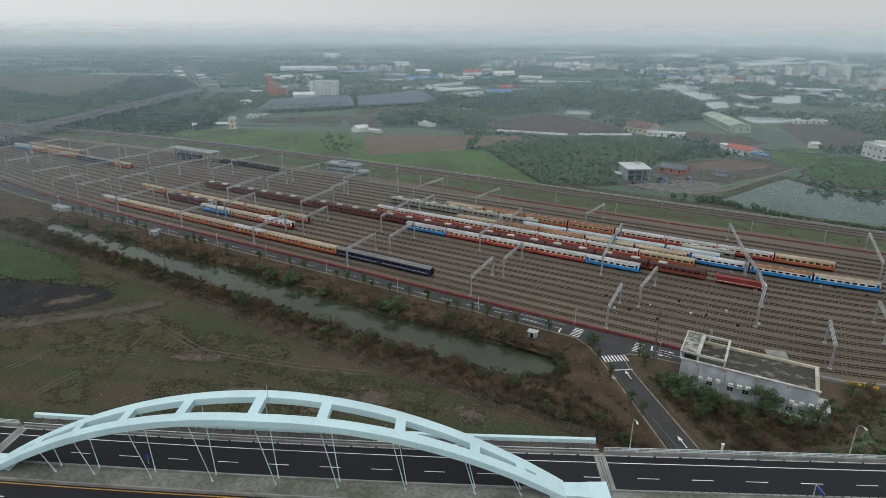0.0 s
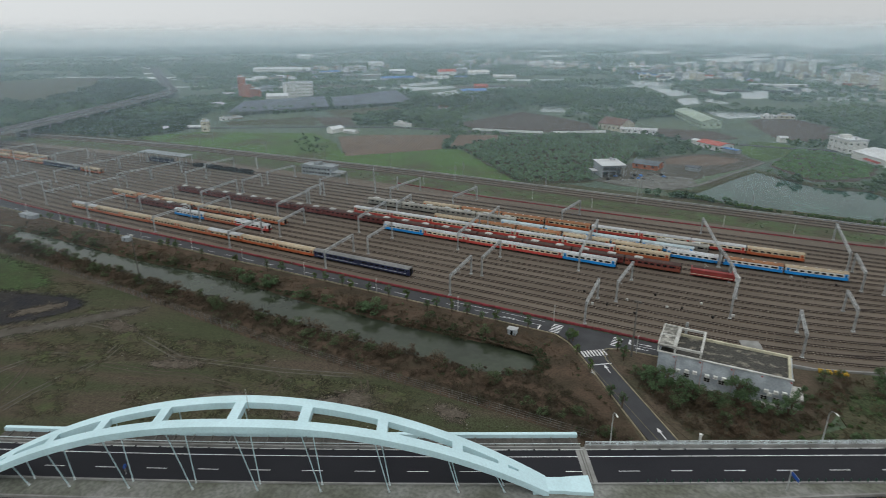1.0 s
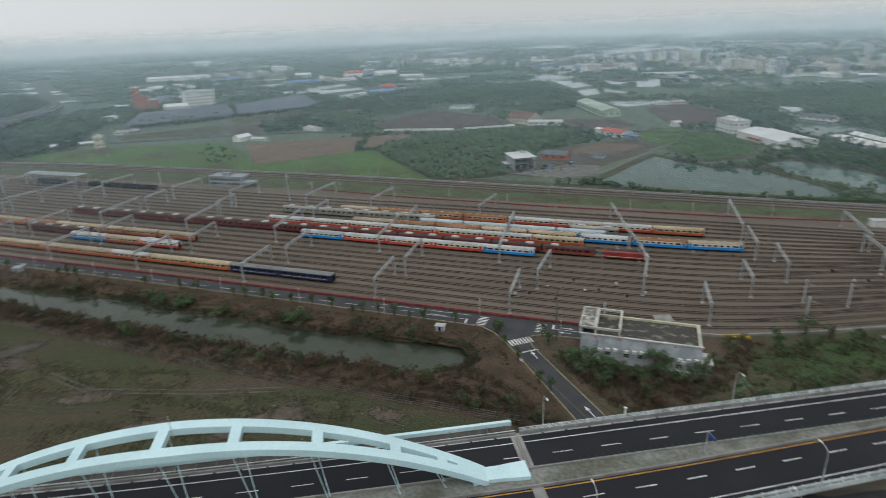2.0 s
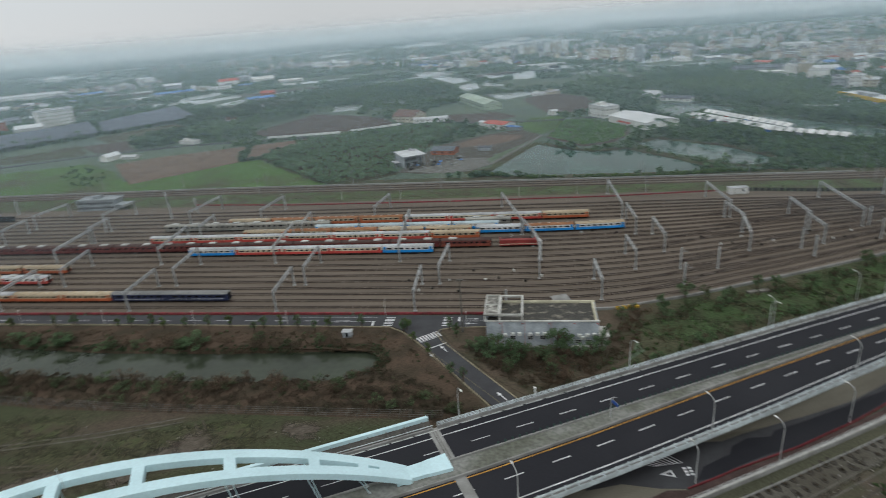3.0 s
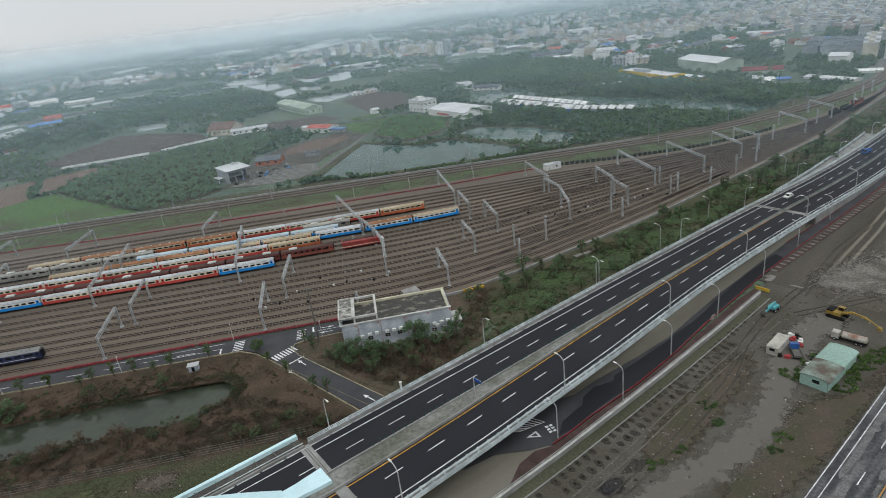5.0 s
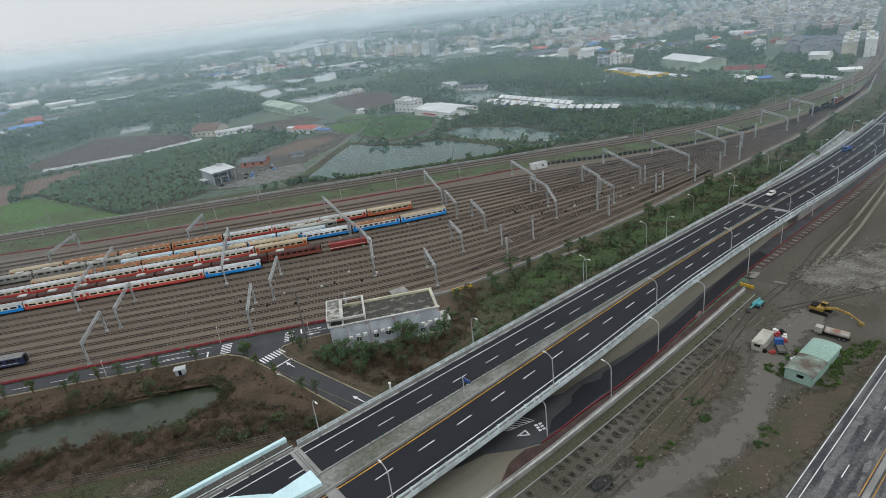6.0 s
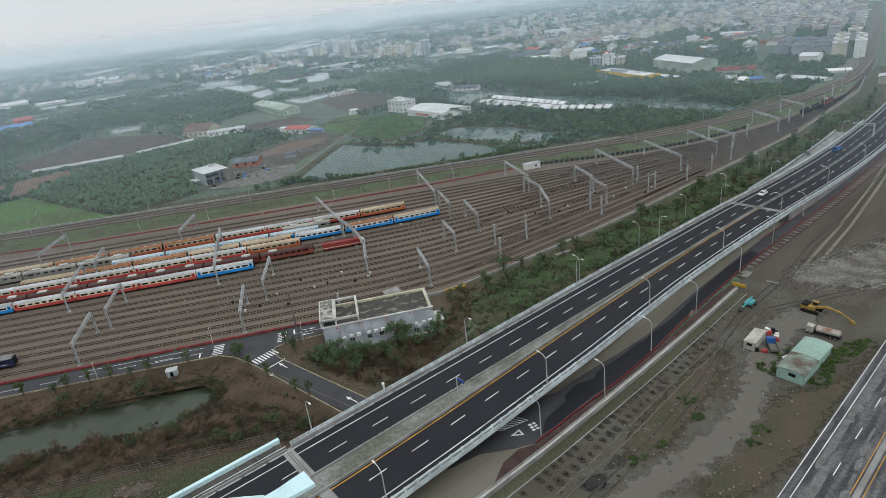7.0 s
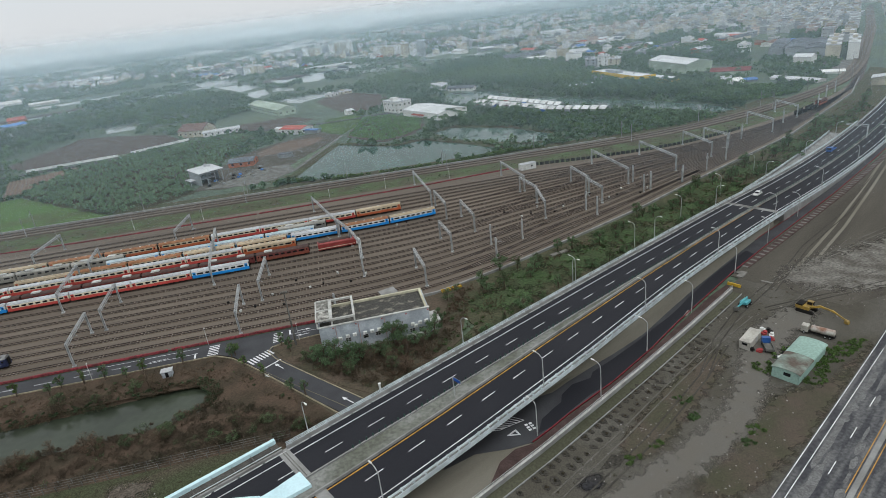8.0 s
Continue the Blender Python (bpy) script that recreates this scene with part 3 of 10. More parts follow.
frayed("weedy_soil", [(208.7, -129), (224.4, -121.5), (232, -124), (250.7, -116), (254.7, -113.5), (201.8, -144.8), (190, -141.2), (197.8, -135.1)], -0.06, RED_SOIL, "reddish weedy soil beside the trunk road", 2.5)
frayed("weedy_soil", [(183, -127), (196, -117), (212, -107), (222, -103), (221, -108), (206, -119), (196, -126), (187, -131)], -0.065, RED_SOIL, "brown weedy soil between wheel tracks", 2.5)
frayed("spoil_patch", [(172.6, -133.4), (175, -131), (178, -131.5), (177, -134), (174.5, -135)], -0.03, COAL, "small black spill on the works yard", 1.0)
patch("spoil_patch", [(178.6, -130.6), (182, -127.4), (184.5, -128.6), (182, -131)], -0.035, WET_SOIL, "dark spill on the works yard", jitter=1)


# ---- tracks ----
TRACKS = [-45.0, -40.1, -35.2, -30.4, -25.0, -19.9, -14.8, -10.0, -4.2, 1.7, 7.0, 12.2, 17.0, 22.8, 28.0, 33.2, 39.2, 45.0, 50.5, 56.0, 61.5]
FIRST_X, FIRST_Y = [-900, -420, -300, -205, -160, 140, 170, 190, 229, 253, 279, 318, 372, 472, 520, 600, 780, 1040], [-16, -16, -32, -43, -45, -45, -42, -34, -16.5, -5.5, 9, 29, 56, 121, 164, 236, 404, 672]
LAST_X, LAST_Y = [-900, -420, -240, -200, 190, 240, 270, 300, 320, 352, 400, 464, 504, 572, 771, 1040], [34, 44, 60, 61.5, 61.5, 62, 61, 61, 62.5, 68, 85, 116, 143, 206, 394, 664]


def smooth_step(a, b, x):
    t = min(max((x - a) / (b - a), 0.0), 1.0)
    return t * t * (3 - 2 * t)


def soft_lerp(xs, ys, x):
    return sum(lerp(xs, ys, x + d) for d in (-24, -12, 0, 12, 24)) / 5


def track_y(i, x):
    """The middle of track i: even through the yard, drawn together at both throats."""
    share = (TRACKS[i] - TRACKS[0]) / (TRACKS[-1] - TRACKS[0])
    lo, hi = soft_lerp(FIRST_X, FIRST_Y, x), soft_lerp(LAST_X, LAST_Y, x)
    if x > 150:
        many = round(share * 14) / 14
        few = round(many * 5) / 5
        share += (many - share) * smooth_step(190 + 40 * share, 300 + 30 * share, x)
        share += (few - share) * smooth_step(320, 470, x)
    if x < -330:
        eight = round(share * 8) / 8
        share += (eight - share) * smooth_step(-330, -480, x)
    return lo + (hi - lo) * share


def rail_line(at_y, xs, z=0.0):
    """Two rails along x for a middle line."""
    out = []
    for side in (-0.56, 0.56):
        s = Shape()
        rings = []
        for x in xs:
            y = at_y(x)
            d = Vector((1.0, (at_y(x + 1) - at_y(x - 1)) / 2)).normalized()
            px, py = x - d.y * side, y + d.x * side
            w = 0.095
            rings.append([(px - d.y * k * w, py + d.x * k * w, z + h) for k, h in ((-1, 0.06), (-1, 0.24), (1, 0.24), (1, 0.06))])
        out.append(s.sweep(rings))
    return out


def sleeper_row(at_y, x0, x1, step, z=0.0, rng=np.random.default_rng(3)):
    x = x0
    q = []
    while x < x1:
        y = at_y(x)
        d = Vector((1.0, (at_y(x + 1) - at_y(x - 1)) / 2)).normalized()
        a, b = 0.17, 1.02
        q.append([(x + d.x * i * a - d.y * j * b, y + d.y * i * a + d.x * j * b, z + 0.1) for i, j in ((-1, -1), (1, -1), (1, 1), (-1, 1))])
        x += step * d.x
    return q


def railway_track(at_y, x0, x1, label, step=1.0, z=0.0):
    ob = thing("railway_track", pose(0, 0, 0), label, "railway track", "tracks of the yard")
    near = list(np.arange(x0, x1, 8.0)) + [x1]
    for s in rail_line(at_y, near, z):
        part("rail", s, RAIL, ob)
    ob2 = part("sleeper_bed", quads_mesh("sleeper_bed", sleeper_row(at_y, max(x0, -330), min(x1, 420), step, z), SLEEPER), SLEEPER, ob)
    tagged(ob2, kind="stuff")
    bed = Shape()
    bed.sweep([[(x, at_y(x) - 1.3, z - 0.01), (x, at_y(x) - 1.0, z + 0.06), (x, at_y(x) + 1.0, z + 0.06), (x, at_y(x) + 1.3, z - 0.01)] for x in near])
    part("ballast_shoulder", bed, BALLAST_RUST, ob)
    return ob


for i in range(len(TRACKS)):
    share = (TRACKS[i] - TRACKS[0]) / (TRACKS[-1] - TRACKS[0])
    shares = [(y - TRACKS[0]) / (TRACKS[-1] - TRACKS[0]) for y in TRACKS[:i]]
    first_many = round(share * 14) not in [round(q * 14) for q in shares]
    first_few = first_many and round(round(share * 14) / 14 * 5) not in [round(round(q * 14) / 14 * 5) for q in shares]
    eight = round(share * 8)
    first8 = eight not in [round((TRACKS[j] - TRACKS[0]) / (TRACKS[-1] - TRACKS[0]) * 8) for j in range(i)]
    x0 = -560 if first8 else -478
    x1 = 1040 if first_few else 468 if first_many else 298 + 30 * share
    railway_track(lambda x, i=i: track_y(i, x), x0, x1, "weathered rails on concrete sleepers in brown ballast")

# crossovers in the east throat
for i, x0, length, k in ((1, 168, 62, 2), (3, 176, 66, 2), (5, 186, 64, 3), (8, 172, 60, 2), (10, 190, 66, 3), (12, 208, 62, 2), (15, 200, 66, 2), (4, 246, 64, 3), (9, 250, 70, 3), (13, 262, 70, 3), (6, 300, 72, 4), (12, 310, 74, 4), (17, 236, 60, 2)):
    railway_track(lambda x, i=i, x0=x0, length=length, k=k: track_y(i, x) + (track_y(min(i + k, 20), x) - track_y(i, x)) * smooth_step(x0, x0 + length, x), x0, x0 + length, "curved crossover between two yard tracks", 1.0, 0.012)

MAIN_X, MAIN_Y = [-900, -497, -353, -240, -40, 40, 230, 300, 345, 400, 464, 504, 572, 771, 1040], [30, 66, 88, 100, 103, 101, 96, 93.5, 97, 110, 136, 157, 211.5, 399, 669]
for off in (-2.1, 2.1):
    railway_track(lambda x, off=off: soft_lerp(MAIN_X, MAIN_Y, x) + off, -700, 1000, "main line track on a low embankment", 1.4, 0.6)
solid("main_line_bed", ribbon([(x, soft_lerp(MAIN_X, MAIN_Y, x)) for x in range(-700, 1001, 25)], 5, -5, 0.6, -0.4, 25), BALLAST, "brown ballast bed of the double-track main line", "ballast")
solid("field_margin", ribbon([(x, soft_lerp(MAIN_X, MAIN_Y, x)) for x in range(-560, 441, 20)], 19, 6.4, -0.29, -0.6, 20), VERGE_OLIVE, "olive weedy margin between the main line and the fields", "ground")
solid("main_line_wall", ribbon([(x, soft_lerp(MAIN_X, MAIN_Y, x) + 6.5) for x in range(-700, 301, 25)], 0.4, -0.4, 0.9, -0.4, 25), CONCRETE, "pale concrete channel edge beside the main line", "wall")

# dark slatted fence along the yard's north edge
DARK_SLAT = paint("dark_fence_boards", (0.04, 0.042, 0.042), 0.8, 0.2, 0.5, 3)
M_SLAT = Shape().box((-0.95, -0.06, 0), (0.95, 0.06, 1.7)).box((-1.05, -0.09, 0), (-0.95, 0.09, 1.9)).mesh("board", DARK_SLAT)
for x0, x1 in ((242, 282), (282, 322), (322, 362)):
    fence = thing("dark_fence", pose(0, 0, 0), "dark board fence along the grass strip of the yard", "fence", "dark fences of the yard")
    for x, y, nx, ny in path_at([(q, lerp(NORTH_X, NORTH_Y, q) + 3.4) for q in range(x0, x1 + 1, 8)], 2.6):
        part("board", M_SLAT, DARK_SLAT, fence, at=pose(x, y, -0.2, 0, 0, math.degrees(math.atan2(ny, nx)) - 90))

# ---- service road, access road and kerbs ----
patch("service_road", [(-260, -52), (-205, -55.5), (-133, -57.8), (-60, -56.3), (30, -56.5), (99, -57.6), (103.5, -60.5), (109, -67), (127.5, -91), (142, -108), (152, -102), (137.6, -93), (126, -79), (116, -66), (113.6, -61.5), (114.5, -59.2), (117, -58), (128, -57), (128, -50.6), (-60, -50.6), (-133, -51), (-205, -48.5), (-260, -44)], 0.0, ASPHALT, "grey two-lane asphalt service road with a side road under the bridge", "road")
for pts in ([(-260, -52.5), (-205, -56), (-133, -58.2), (-60, -56.8), (30, -57), (98, -57.9), (103, -61), (109, -67.6), (127.5, -91.5), (140, -108)], [(128, -57.6), (117, -58.4), (113.9, -59.6), (113, -61.6), (115.2, -66), (126, -79.3), (137.6, -93.4), (150, -106)]):
    solid("kerb", ribbon(pts, 0.08, -0.14, 0.16, -0.2, 3), KERB_YELLOW, "weathered yellowish kerb of the service road", "kerb")


def marking(poly, z, mat=WHITE_LINE, label="white painted road marking"):
    solid("road_marking", slab(poly, z, z - 0.004), mat, label, "road marking")


def stripe(a, b, w, z, mat=WHITE_LINE, label="white painted road line"):
    d = Vector((b[0] - a[0], b[1] - a[1])).normalized() * (w / 2)
    marking([(a[0] - d.y, a[1] + d.x), (b[0] - d.y, b[1] + d.x), (b[0] + d.y, b[1] - d.x), (a[0] + d.y, a[1] - d.x)], z, mat, label)


def zebra(x, y, turn, n, pitch, length, w, z=0.012):
    m = pose(x, y, 0, 0, 0, turn)
    for i in range(n):
        p = [m @ Vector((i * pitch + a * w / 2, b * length / 2, 0)) for a, b in ((-1, -1), (1, -1), (1, 1), (-1, 1))]
        marking([(v.x, v.y) for v in p], z, WHITE_LINE, "white bar of a zebra crossing")


zebra(97.4, -56.9, 90, 6, 0.95, 2.9, 0.4)
zebra(115.3, -56.9, 90, 6, 0.95, 2.6, 0.4)
zebra(108.6, -65.6, 37, 8, 0.9, 3.2, 0.45)
for x in range(-200, 88, 10):
    stripe((x, -54.2 - (0.6 if x < -90 else 0)), (x + 5, -54.2 - (0.6 if x < -90 else 0)), 0.16, 0.012)
stripe((60, -51.8), (93, -51.8), 0.14, 0.012)
stripe((78, -54.9), (93, -54.6), 0.16, 0.012)
stripe((92.6, -57.2), (92.4, -54.4), 0.45, 0.012)
stripe((118.6, -51.5), (118.8, -54.2), 0.45, 0.012)
stripe((118.6, -54.2), (127.8, -54.0), 0.14, 0.012)
stripe((111.6, -70.6), (116.6, -66.9), 0.45, 0.012)
stripe((112.2, -71), (134, -95.5), 0.12, 0.012, WORN_YELLOW, "worn yellow centre line")


def arrow(x, y, turn, scale=1.0):
    m = pose(x, y, 0, 0, 0, turn)
    for poly in ([(-0.12, -2), (0.12, -2), (0.12, 0.6), (-0.12, 0.6)], [(-0.55, 0.6), (0.55, 0.6), (0, 2.2)]):
        p = [m @ Vector((a * scale, b * scale, 0)) for a, b in poly]
        marking([(v.x, v.y) for v in p], 0.012, WHITE_LINE, "white lane arrow on the asphalt")


arrow(112.9, -72.8, 216)
arrow(116.3, -70.2, 36)
arrow(133.2, -91.6, 38)
arrow(122.5, -55.6, 90, 0.9)
arrow(122.8, -52.8, -90, 0.9)


def red_fence_length(pts):
    """A low red mesh barrier of uneven height along a path."""
    s = Shape()
    rings = []
    for x, y, nx, ny in path_at(pts, 1.6):
        h = 0.55 + 0.18 * noisy(x, y, 0.6, 3.0)
        w = 0.32 + 0.1 * noisy(x, y, 0.4, 9.0)
        rings.append([(x + nx * k * w, y + ny * k * w, z) for k, z in ((1, -0.1), (0.8, h), (-0.8, h), (-1, -0.1))])
    return s.sweep(rings)


for pts in ([(-258, -43.5), (-205, -48.5), (-160, -50), (-110, -50.2)], [(-109, -50.2), (-60, -49.9), (-10, -49.6)], [(-9, -49.6), (40, -49.6), (84, -49.6)], [(85, -49.6), (128, -49.4)], [(-40, 77), (20, 71.5), (100, 70)], [(101, 70), (180, 71), (228, 75)]):
    fence = thing("red_fence", pose(0, 0, 0), "low red mesh barrier along the edge of the ballast", "fence", "red barriers of the yard")
    part("mesh_panel", red_fence_length(pts), RED_FENCE, fence)


# ---- the highway and its arch bridge ----
ROAD_TURN = radians(28.0)
SHIFT_X, SHIFT_Y = [-400, 0, 20, 60, 97, 130, 180, 500], [0, 0, 0.5, 2.4, 3.8, 4.8, 5.2, 5.2]


def deck_z(s):
    grade = [-500, 0, 100, 140, 170, 200, 230, 280, 600], [6, 6, 5.5, 4.7, 3.7, 2.5, 1.4, 0.4, 0.3]
    return (lerp(*grade, s - 12) + lerp(*grade, s + 12)) / 2


def road_point(s, d, z=0.0):
    bend = 0.00025 * s * s if s < 0 else 0.0003 * max(0.0, s - 180) ** 2 + 0.9 * smooth_step(110, 185, s)
    u = Vector((math.cos(ROAD_TURN), math.sin(ROAD_TURN)))
    v = Vector((-u.y, u.x))
    p = Vector((130, -118)) + u * s + v * (d + bend)
    return Vector((p.x, p.y, deck_z(s) + z))


def near_d(base):
    return lambda s: base + lerp(SHIFT_X, SHIFT_Y, s) - (lerp([60, 105], [1.5, 0.0], s) if base < -12 else 0.0)


def strip(s0, s1, a, b, top, under, step=8.0):
    """A band of the road between offsets a and b (numbers or functions of s); heights over the deck, or under the ground where under is None."""
    fa = a if callable(a) else (lambda s: a)
    fb = b if callable(b) else (lambda s: b)
    n = max(1, int((s1 - s0) / step))
    rings = []
    for i in range(n + 1):
        s = s0 + (s1 - s0) * i / n
        lo = (lambda q: Vector((q.x, q.y, -0.4))) if under is None else (lambda q: q)
        h = 0 if under is None else under
        rings.append([lo(road_point(s, fb(s), h)), road_point(s, fb(s), top), road_point(s, fa(s), top), lo(road_point(s, fa(s), h))])
    return Shape().sweep(rings)


R0, R1, JL, JR = -330, 430, -125, -6
MEDIAN_TOP = paint("rain_stained_concrete", (0.205, 0.206, 0.19), 0.9, 0.2, 0.12, 1.4, 0.004, tint=(0.115, 0.118, 0.096), amount=0.6)
# shelf tone, darker than the concrete beside it
SHELF_DARK = paint("dark_drain_shelf", (0.062, 0.058, 0.054), 0.9, 0.25, 0.3, 3, tint=(0.09, 0.084, 0.074))
FRAME_PALE = paint("pale_gutter_concrete", (0.5, 0.5, 0.48), 0.85, 0.15, 0.4, 3)
solid("deck_girder", strip(R0, 44, 7.4, near_d(-12.2), -0.56, -1.8), CONCRETE, "grey concrete box girder under the highway deck", "girder")
solid("deck_slab", strip(R0, 175, 10.3, near_d(-15.1), -0.06, -0.5), CONCRETE, "grey concrete deck of the raised highway", "bridge deck")
solid("embankment_wall", strip(175, R1, 10.3, near_d(-15.2), -0.06, None), CONCRETE, "grey concrete retaining wall carrying the highway ramp", "retaining wall")
solid("carriageway", strip(R0, R1, 9.6, -0.35, 0.0, -0.05), NEW_ASPHALT, "fresh black asphalt carriageway with two lanes", "road")
solid("carriageway", strip(R0, R1, near_d(-5.2), near_d(-14.3), 0.0, -0.05), NEW_ASPHALT, "fresh black asphalt carriageway with an orange edge line", "road")
solid("median", strip(R0, 95, -0.35, near_d(-5.2), 0.25, -0.05), MEDIAN_TOP, "pale concrete median strip between the carriageways", "median")
solid("median", strip(95, R1, -0.35, near_d(-5.2), 0.25, -0.05), MEDIAN_TOP, "narrow concrete median strip with a green planted top", "median")
for a, w in ((-0.35, 0.3), (-4.95, 0.3)):
    f = near_d(a - w) if a < -1 else (lambda s, a=a, w=w: a - w)
    g = near_d(a) if a < -1 else a
    solid("median_kerb", strip(R0, R1, g, f, 0.6, -0.05), CONCRETE, "stained concrete kerb wall of the median", "kerb")
for s0 in range(R0, R1, 40):
    s1 = min(s0 + 40, R1)
    solid("edge_line", strip(s0, s1, 7.45, 7.25, 0.012, 0.004), WHITE_LINE, "solid white edge line", "road marking")
    for k in range(8):
        if s0 + k * 5 + 4.5 <= s1:
            solid("gutter_cover", strip(s0 + k * 5, s0 + k * 5 + 4.5, 9.5, 9.26, 0.05, 0.004, 5), FRAME_PALE, "pale gutter cover along the parapet", "gutter")
    solid("edge_line", strip(s0, s1, near_d(-12.5), near_d(-12.7), 0.012, 0.004), WHITE_LINE, "solid white edge line", "road marking")
    solid("edge_line", strip(s0, s1, near_d(-5.6), near_d(-5.85), 0.012, 0.004), YELLOW_LINE, "solid orange edge line beside the median", "road marking")
for k in range(-33, 43):
    s = k * 10.0 - 0.2
    if not JR - 3 < s < JR + 2:
        solid("lane_dash", strip(s, s + 4, 3.35, 3.17, 0.012, 0.004), WHITE_LINE, "white lane dash", "road marking")
    solid("lane_dash", strip(s + 1.4, s + 5.4, near_d(-8.85), near_d(-9.05), 0.012, 0.004), WHITE_LINE, "white lane dash", "road marking")
for s in (JL, JR, 174):
    solid("expansion_joint", strip(s - 1.1, s + 1.1, 9.6, -0.3, 0.02, -0.04, 2), CONCRETE, "pale concrete expansion joint across the carriageway", "expansion joint")
    solid("expansion_joint", strip(s - 1.1, s + 1.1, near_d(-5.2), near_d(-14.3), 0.02, -0.04, 2), CONCRETE, "pale concrete expansion joint across the carriageway", "expansion joint")
    for k in (-0.25, 0.25):
        solid("joint_seal", strip(s + k - 0.12, s + k + 0.12, 9.6, -0.3, 0.03, 0.0, 2), CONCRETE_DARK, "dark steel seal of the expansion joint", "expansion joint")

# the embankment that carries the road east of the underpass
FOOT_S, FOOT_D = [42, 54, 68, 83, 94, 112, 136, 176], [-9.6, -11.0, -13.0, -13.6, -12.4, -10.9, -9.9, -9.0]


def fill_ring(s):
    foot, edge = lerp(FOOT_S, FOOT_D, s), near_d(-14.9)(s)
    a, b = road_point(s, foot), road_point(s, max(edge, foot + 0.8), -0.54)
    c, d = road_point(s, 9.9, -0.54), road_point(s, 13.5)
    m = a.lerp(b, 0.55)
    m.z = deck_z(s) * 0.6
    return [Vector((a.x, a.y, -0.3)), m, b, c, Vector((d.x, d.y, -0.3))]


solid("embankment", Shape().sweep([fill_ring(42 + 4 * k) for k in range(33)]), VERGE_DUST, "dusty earth embankment under the highway", "embankment")

# parapets: a concrete upstand, posts and two steel rails
PARA = paint("pale_blue_grey_railing", (0.62, 0.68, 0.69), 0.5, 0.1, 0.4, 3, metal=0.2)


def parapet(s0, s1, f, out):
    ob = thing("bridge_parapet", pose(0, 0, 0), "pale concrete parapet with grey steel posts and rails", "parapet", "parapets of the highway")
    part("upstand", strip(s0, s1, lambda s: f(s) + 0.22, lambda s: f(s) - 0.22, 0.62, -0.06), CONCRETE, ob)
    for h, o in ((0.82, 0.0), (1.08, 0.08), (1.34, 0.16)):
        part("rail", strip(s0, s1, lambda s: f(s) + o * out + 0.06, lambda s: f(s) + o * out - 0.06, h + 0.055, h - 0.055), PARA, ob)
    post = Shape().box((-0.09, -0.16, 0), (0.09, 0.16, 0.75)).box((-0.14, min(0, 0.42 * out), -1.1), (0.14, max(0, 0.42 * out), 0.1)).mesh("post", PARA)
    s = s0 + 1.0
    while s < s1:
        part("post", post, PARA, ob, at=Matrix.Translation(road_point(s, f(s), 0.6)) @ pose(0, 0, 0, 0, 0, 28))
        s += 2.7
    if out:
        part("outer_panel", strip(s0, s1, lambda s: f(s) + 0.36 * out, lambda s: f(s) + 0.24 * out, 0.5, -0.55), PARA, ob)


for s0, s1 in ((-330, -240), (-240, -126), (-5, 60), (60, 130), (130, 182), (182, 250), (250, 330)):
    parapet(s0, s1, lambda s: 10.0, 1)
for s0, s1 in ((-330, -240), (-240, -126), (-126, -5), (-5, 60), (60, 130), (130, 182), (182, 250), (250, 330)):
    parapet(s0, s1, near_d(-14.8), -1)
SLIP = lambda s: 10.9 + lerp([188, 245, 305], [0.0, 3.2, 5.4], s)
solid("slip_road", strip(188, 305, SLIP, 10.45, -0.1, None), CONCRETE, "grey concrete slip road beside the carriageway", "road")
parapet(190, 304, SLIP, 1)
# between the joints the outer side is a wider pale walkway girder
walkway = thing("walkway_girder", pose(0, 0, 0), "pale blue steel edge girder with a grey drain shelf", "girder")
part("edge_beam", strip(JL, JR, 13.7, 12.9, 0.95, -1.6), ARCH_BLUE, walkway)
part("shelf", strip(JL, JR, 12.9, 10.1, 0.05, -0.3), SHELF_DARK, walkway)
part("inner_kerb", strip(JL, JR, 10.1, 9.75, 0.45, -0.05), CONCRETE, walkway)
part("guard_rail", strip(JL, JR, 10.08, 9.96, 1.02, 0.9), PARA, walkway)
bracket = Shape().box((-0.07, -1.5, -0.02), (0.07, 1.3, 0.3)).box((-0.07, -1.65, 0.3), (0.07, -1.52, 0.9)).mesh("bracket", CONCRETE_DARK)
for k in range(31):
    part("bracket", bracket, CONCRETE_DARK, walkway, at=Matrix.Translation(road_point(JL + 2 + k * 3.85, 11.6, 0.05)) @ pose(0, 0, 0, 0, 0, 28))
for s in (-300, -262, -224, -186, -150, JL, JR, 24):
    pier = thing("bridge_pier", pose(0, 0, 0), "grey concrete pier with a cross beam under the deck", "pier", "piers of the highway")
    for d in (5.0, -9.0 + lerp(SHIFT_X, SHIFT_Y, s)):
        p = road_point(s, d)
        part("column", Shape().tube([(p.x, p.y, -0.4), (p.x, p.y, p.z - 2.9)], 0.95, 12), CONCRETE, pier)
    part("cross_beam", strip(s - 1.0, s + 1.0, 8.5, near_d(-13), -1.75, -2.95, 2), CONCRETE, pier)

# the twin-rib arch over the median
ARCH_MID, ARCH_HALF, ARCH_RISE, ARCH_D, RIB_H = -67.8, 53.3, 15.6, -1.1, 1.35


def arch_apart(u):
    return 1.05 + 2.45 * (1 - min(1.0, abs(u)) ** 1.25)


def arch_point(u, side, across, up):
    """A point of a rib at u (-1 to 1): across over its middle, up over its underside."""
    z = ARCH_RISE * (1 - abs(u) ** 2.09) - 0.36
    return road_point(ARCH_MID + ARCH_HALF * u, ARCH_D + side * arch_apart(u) + across, z + up)


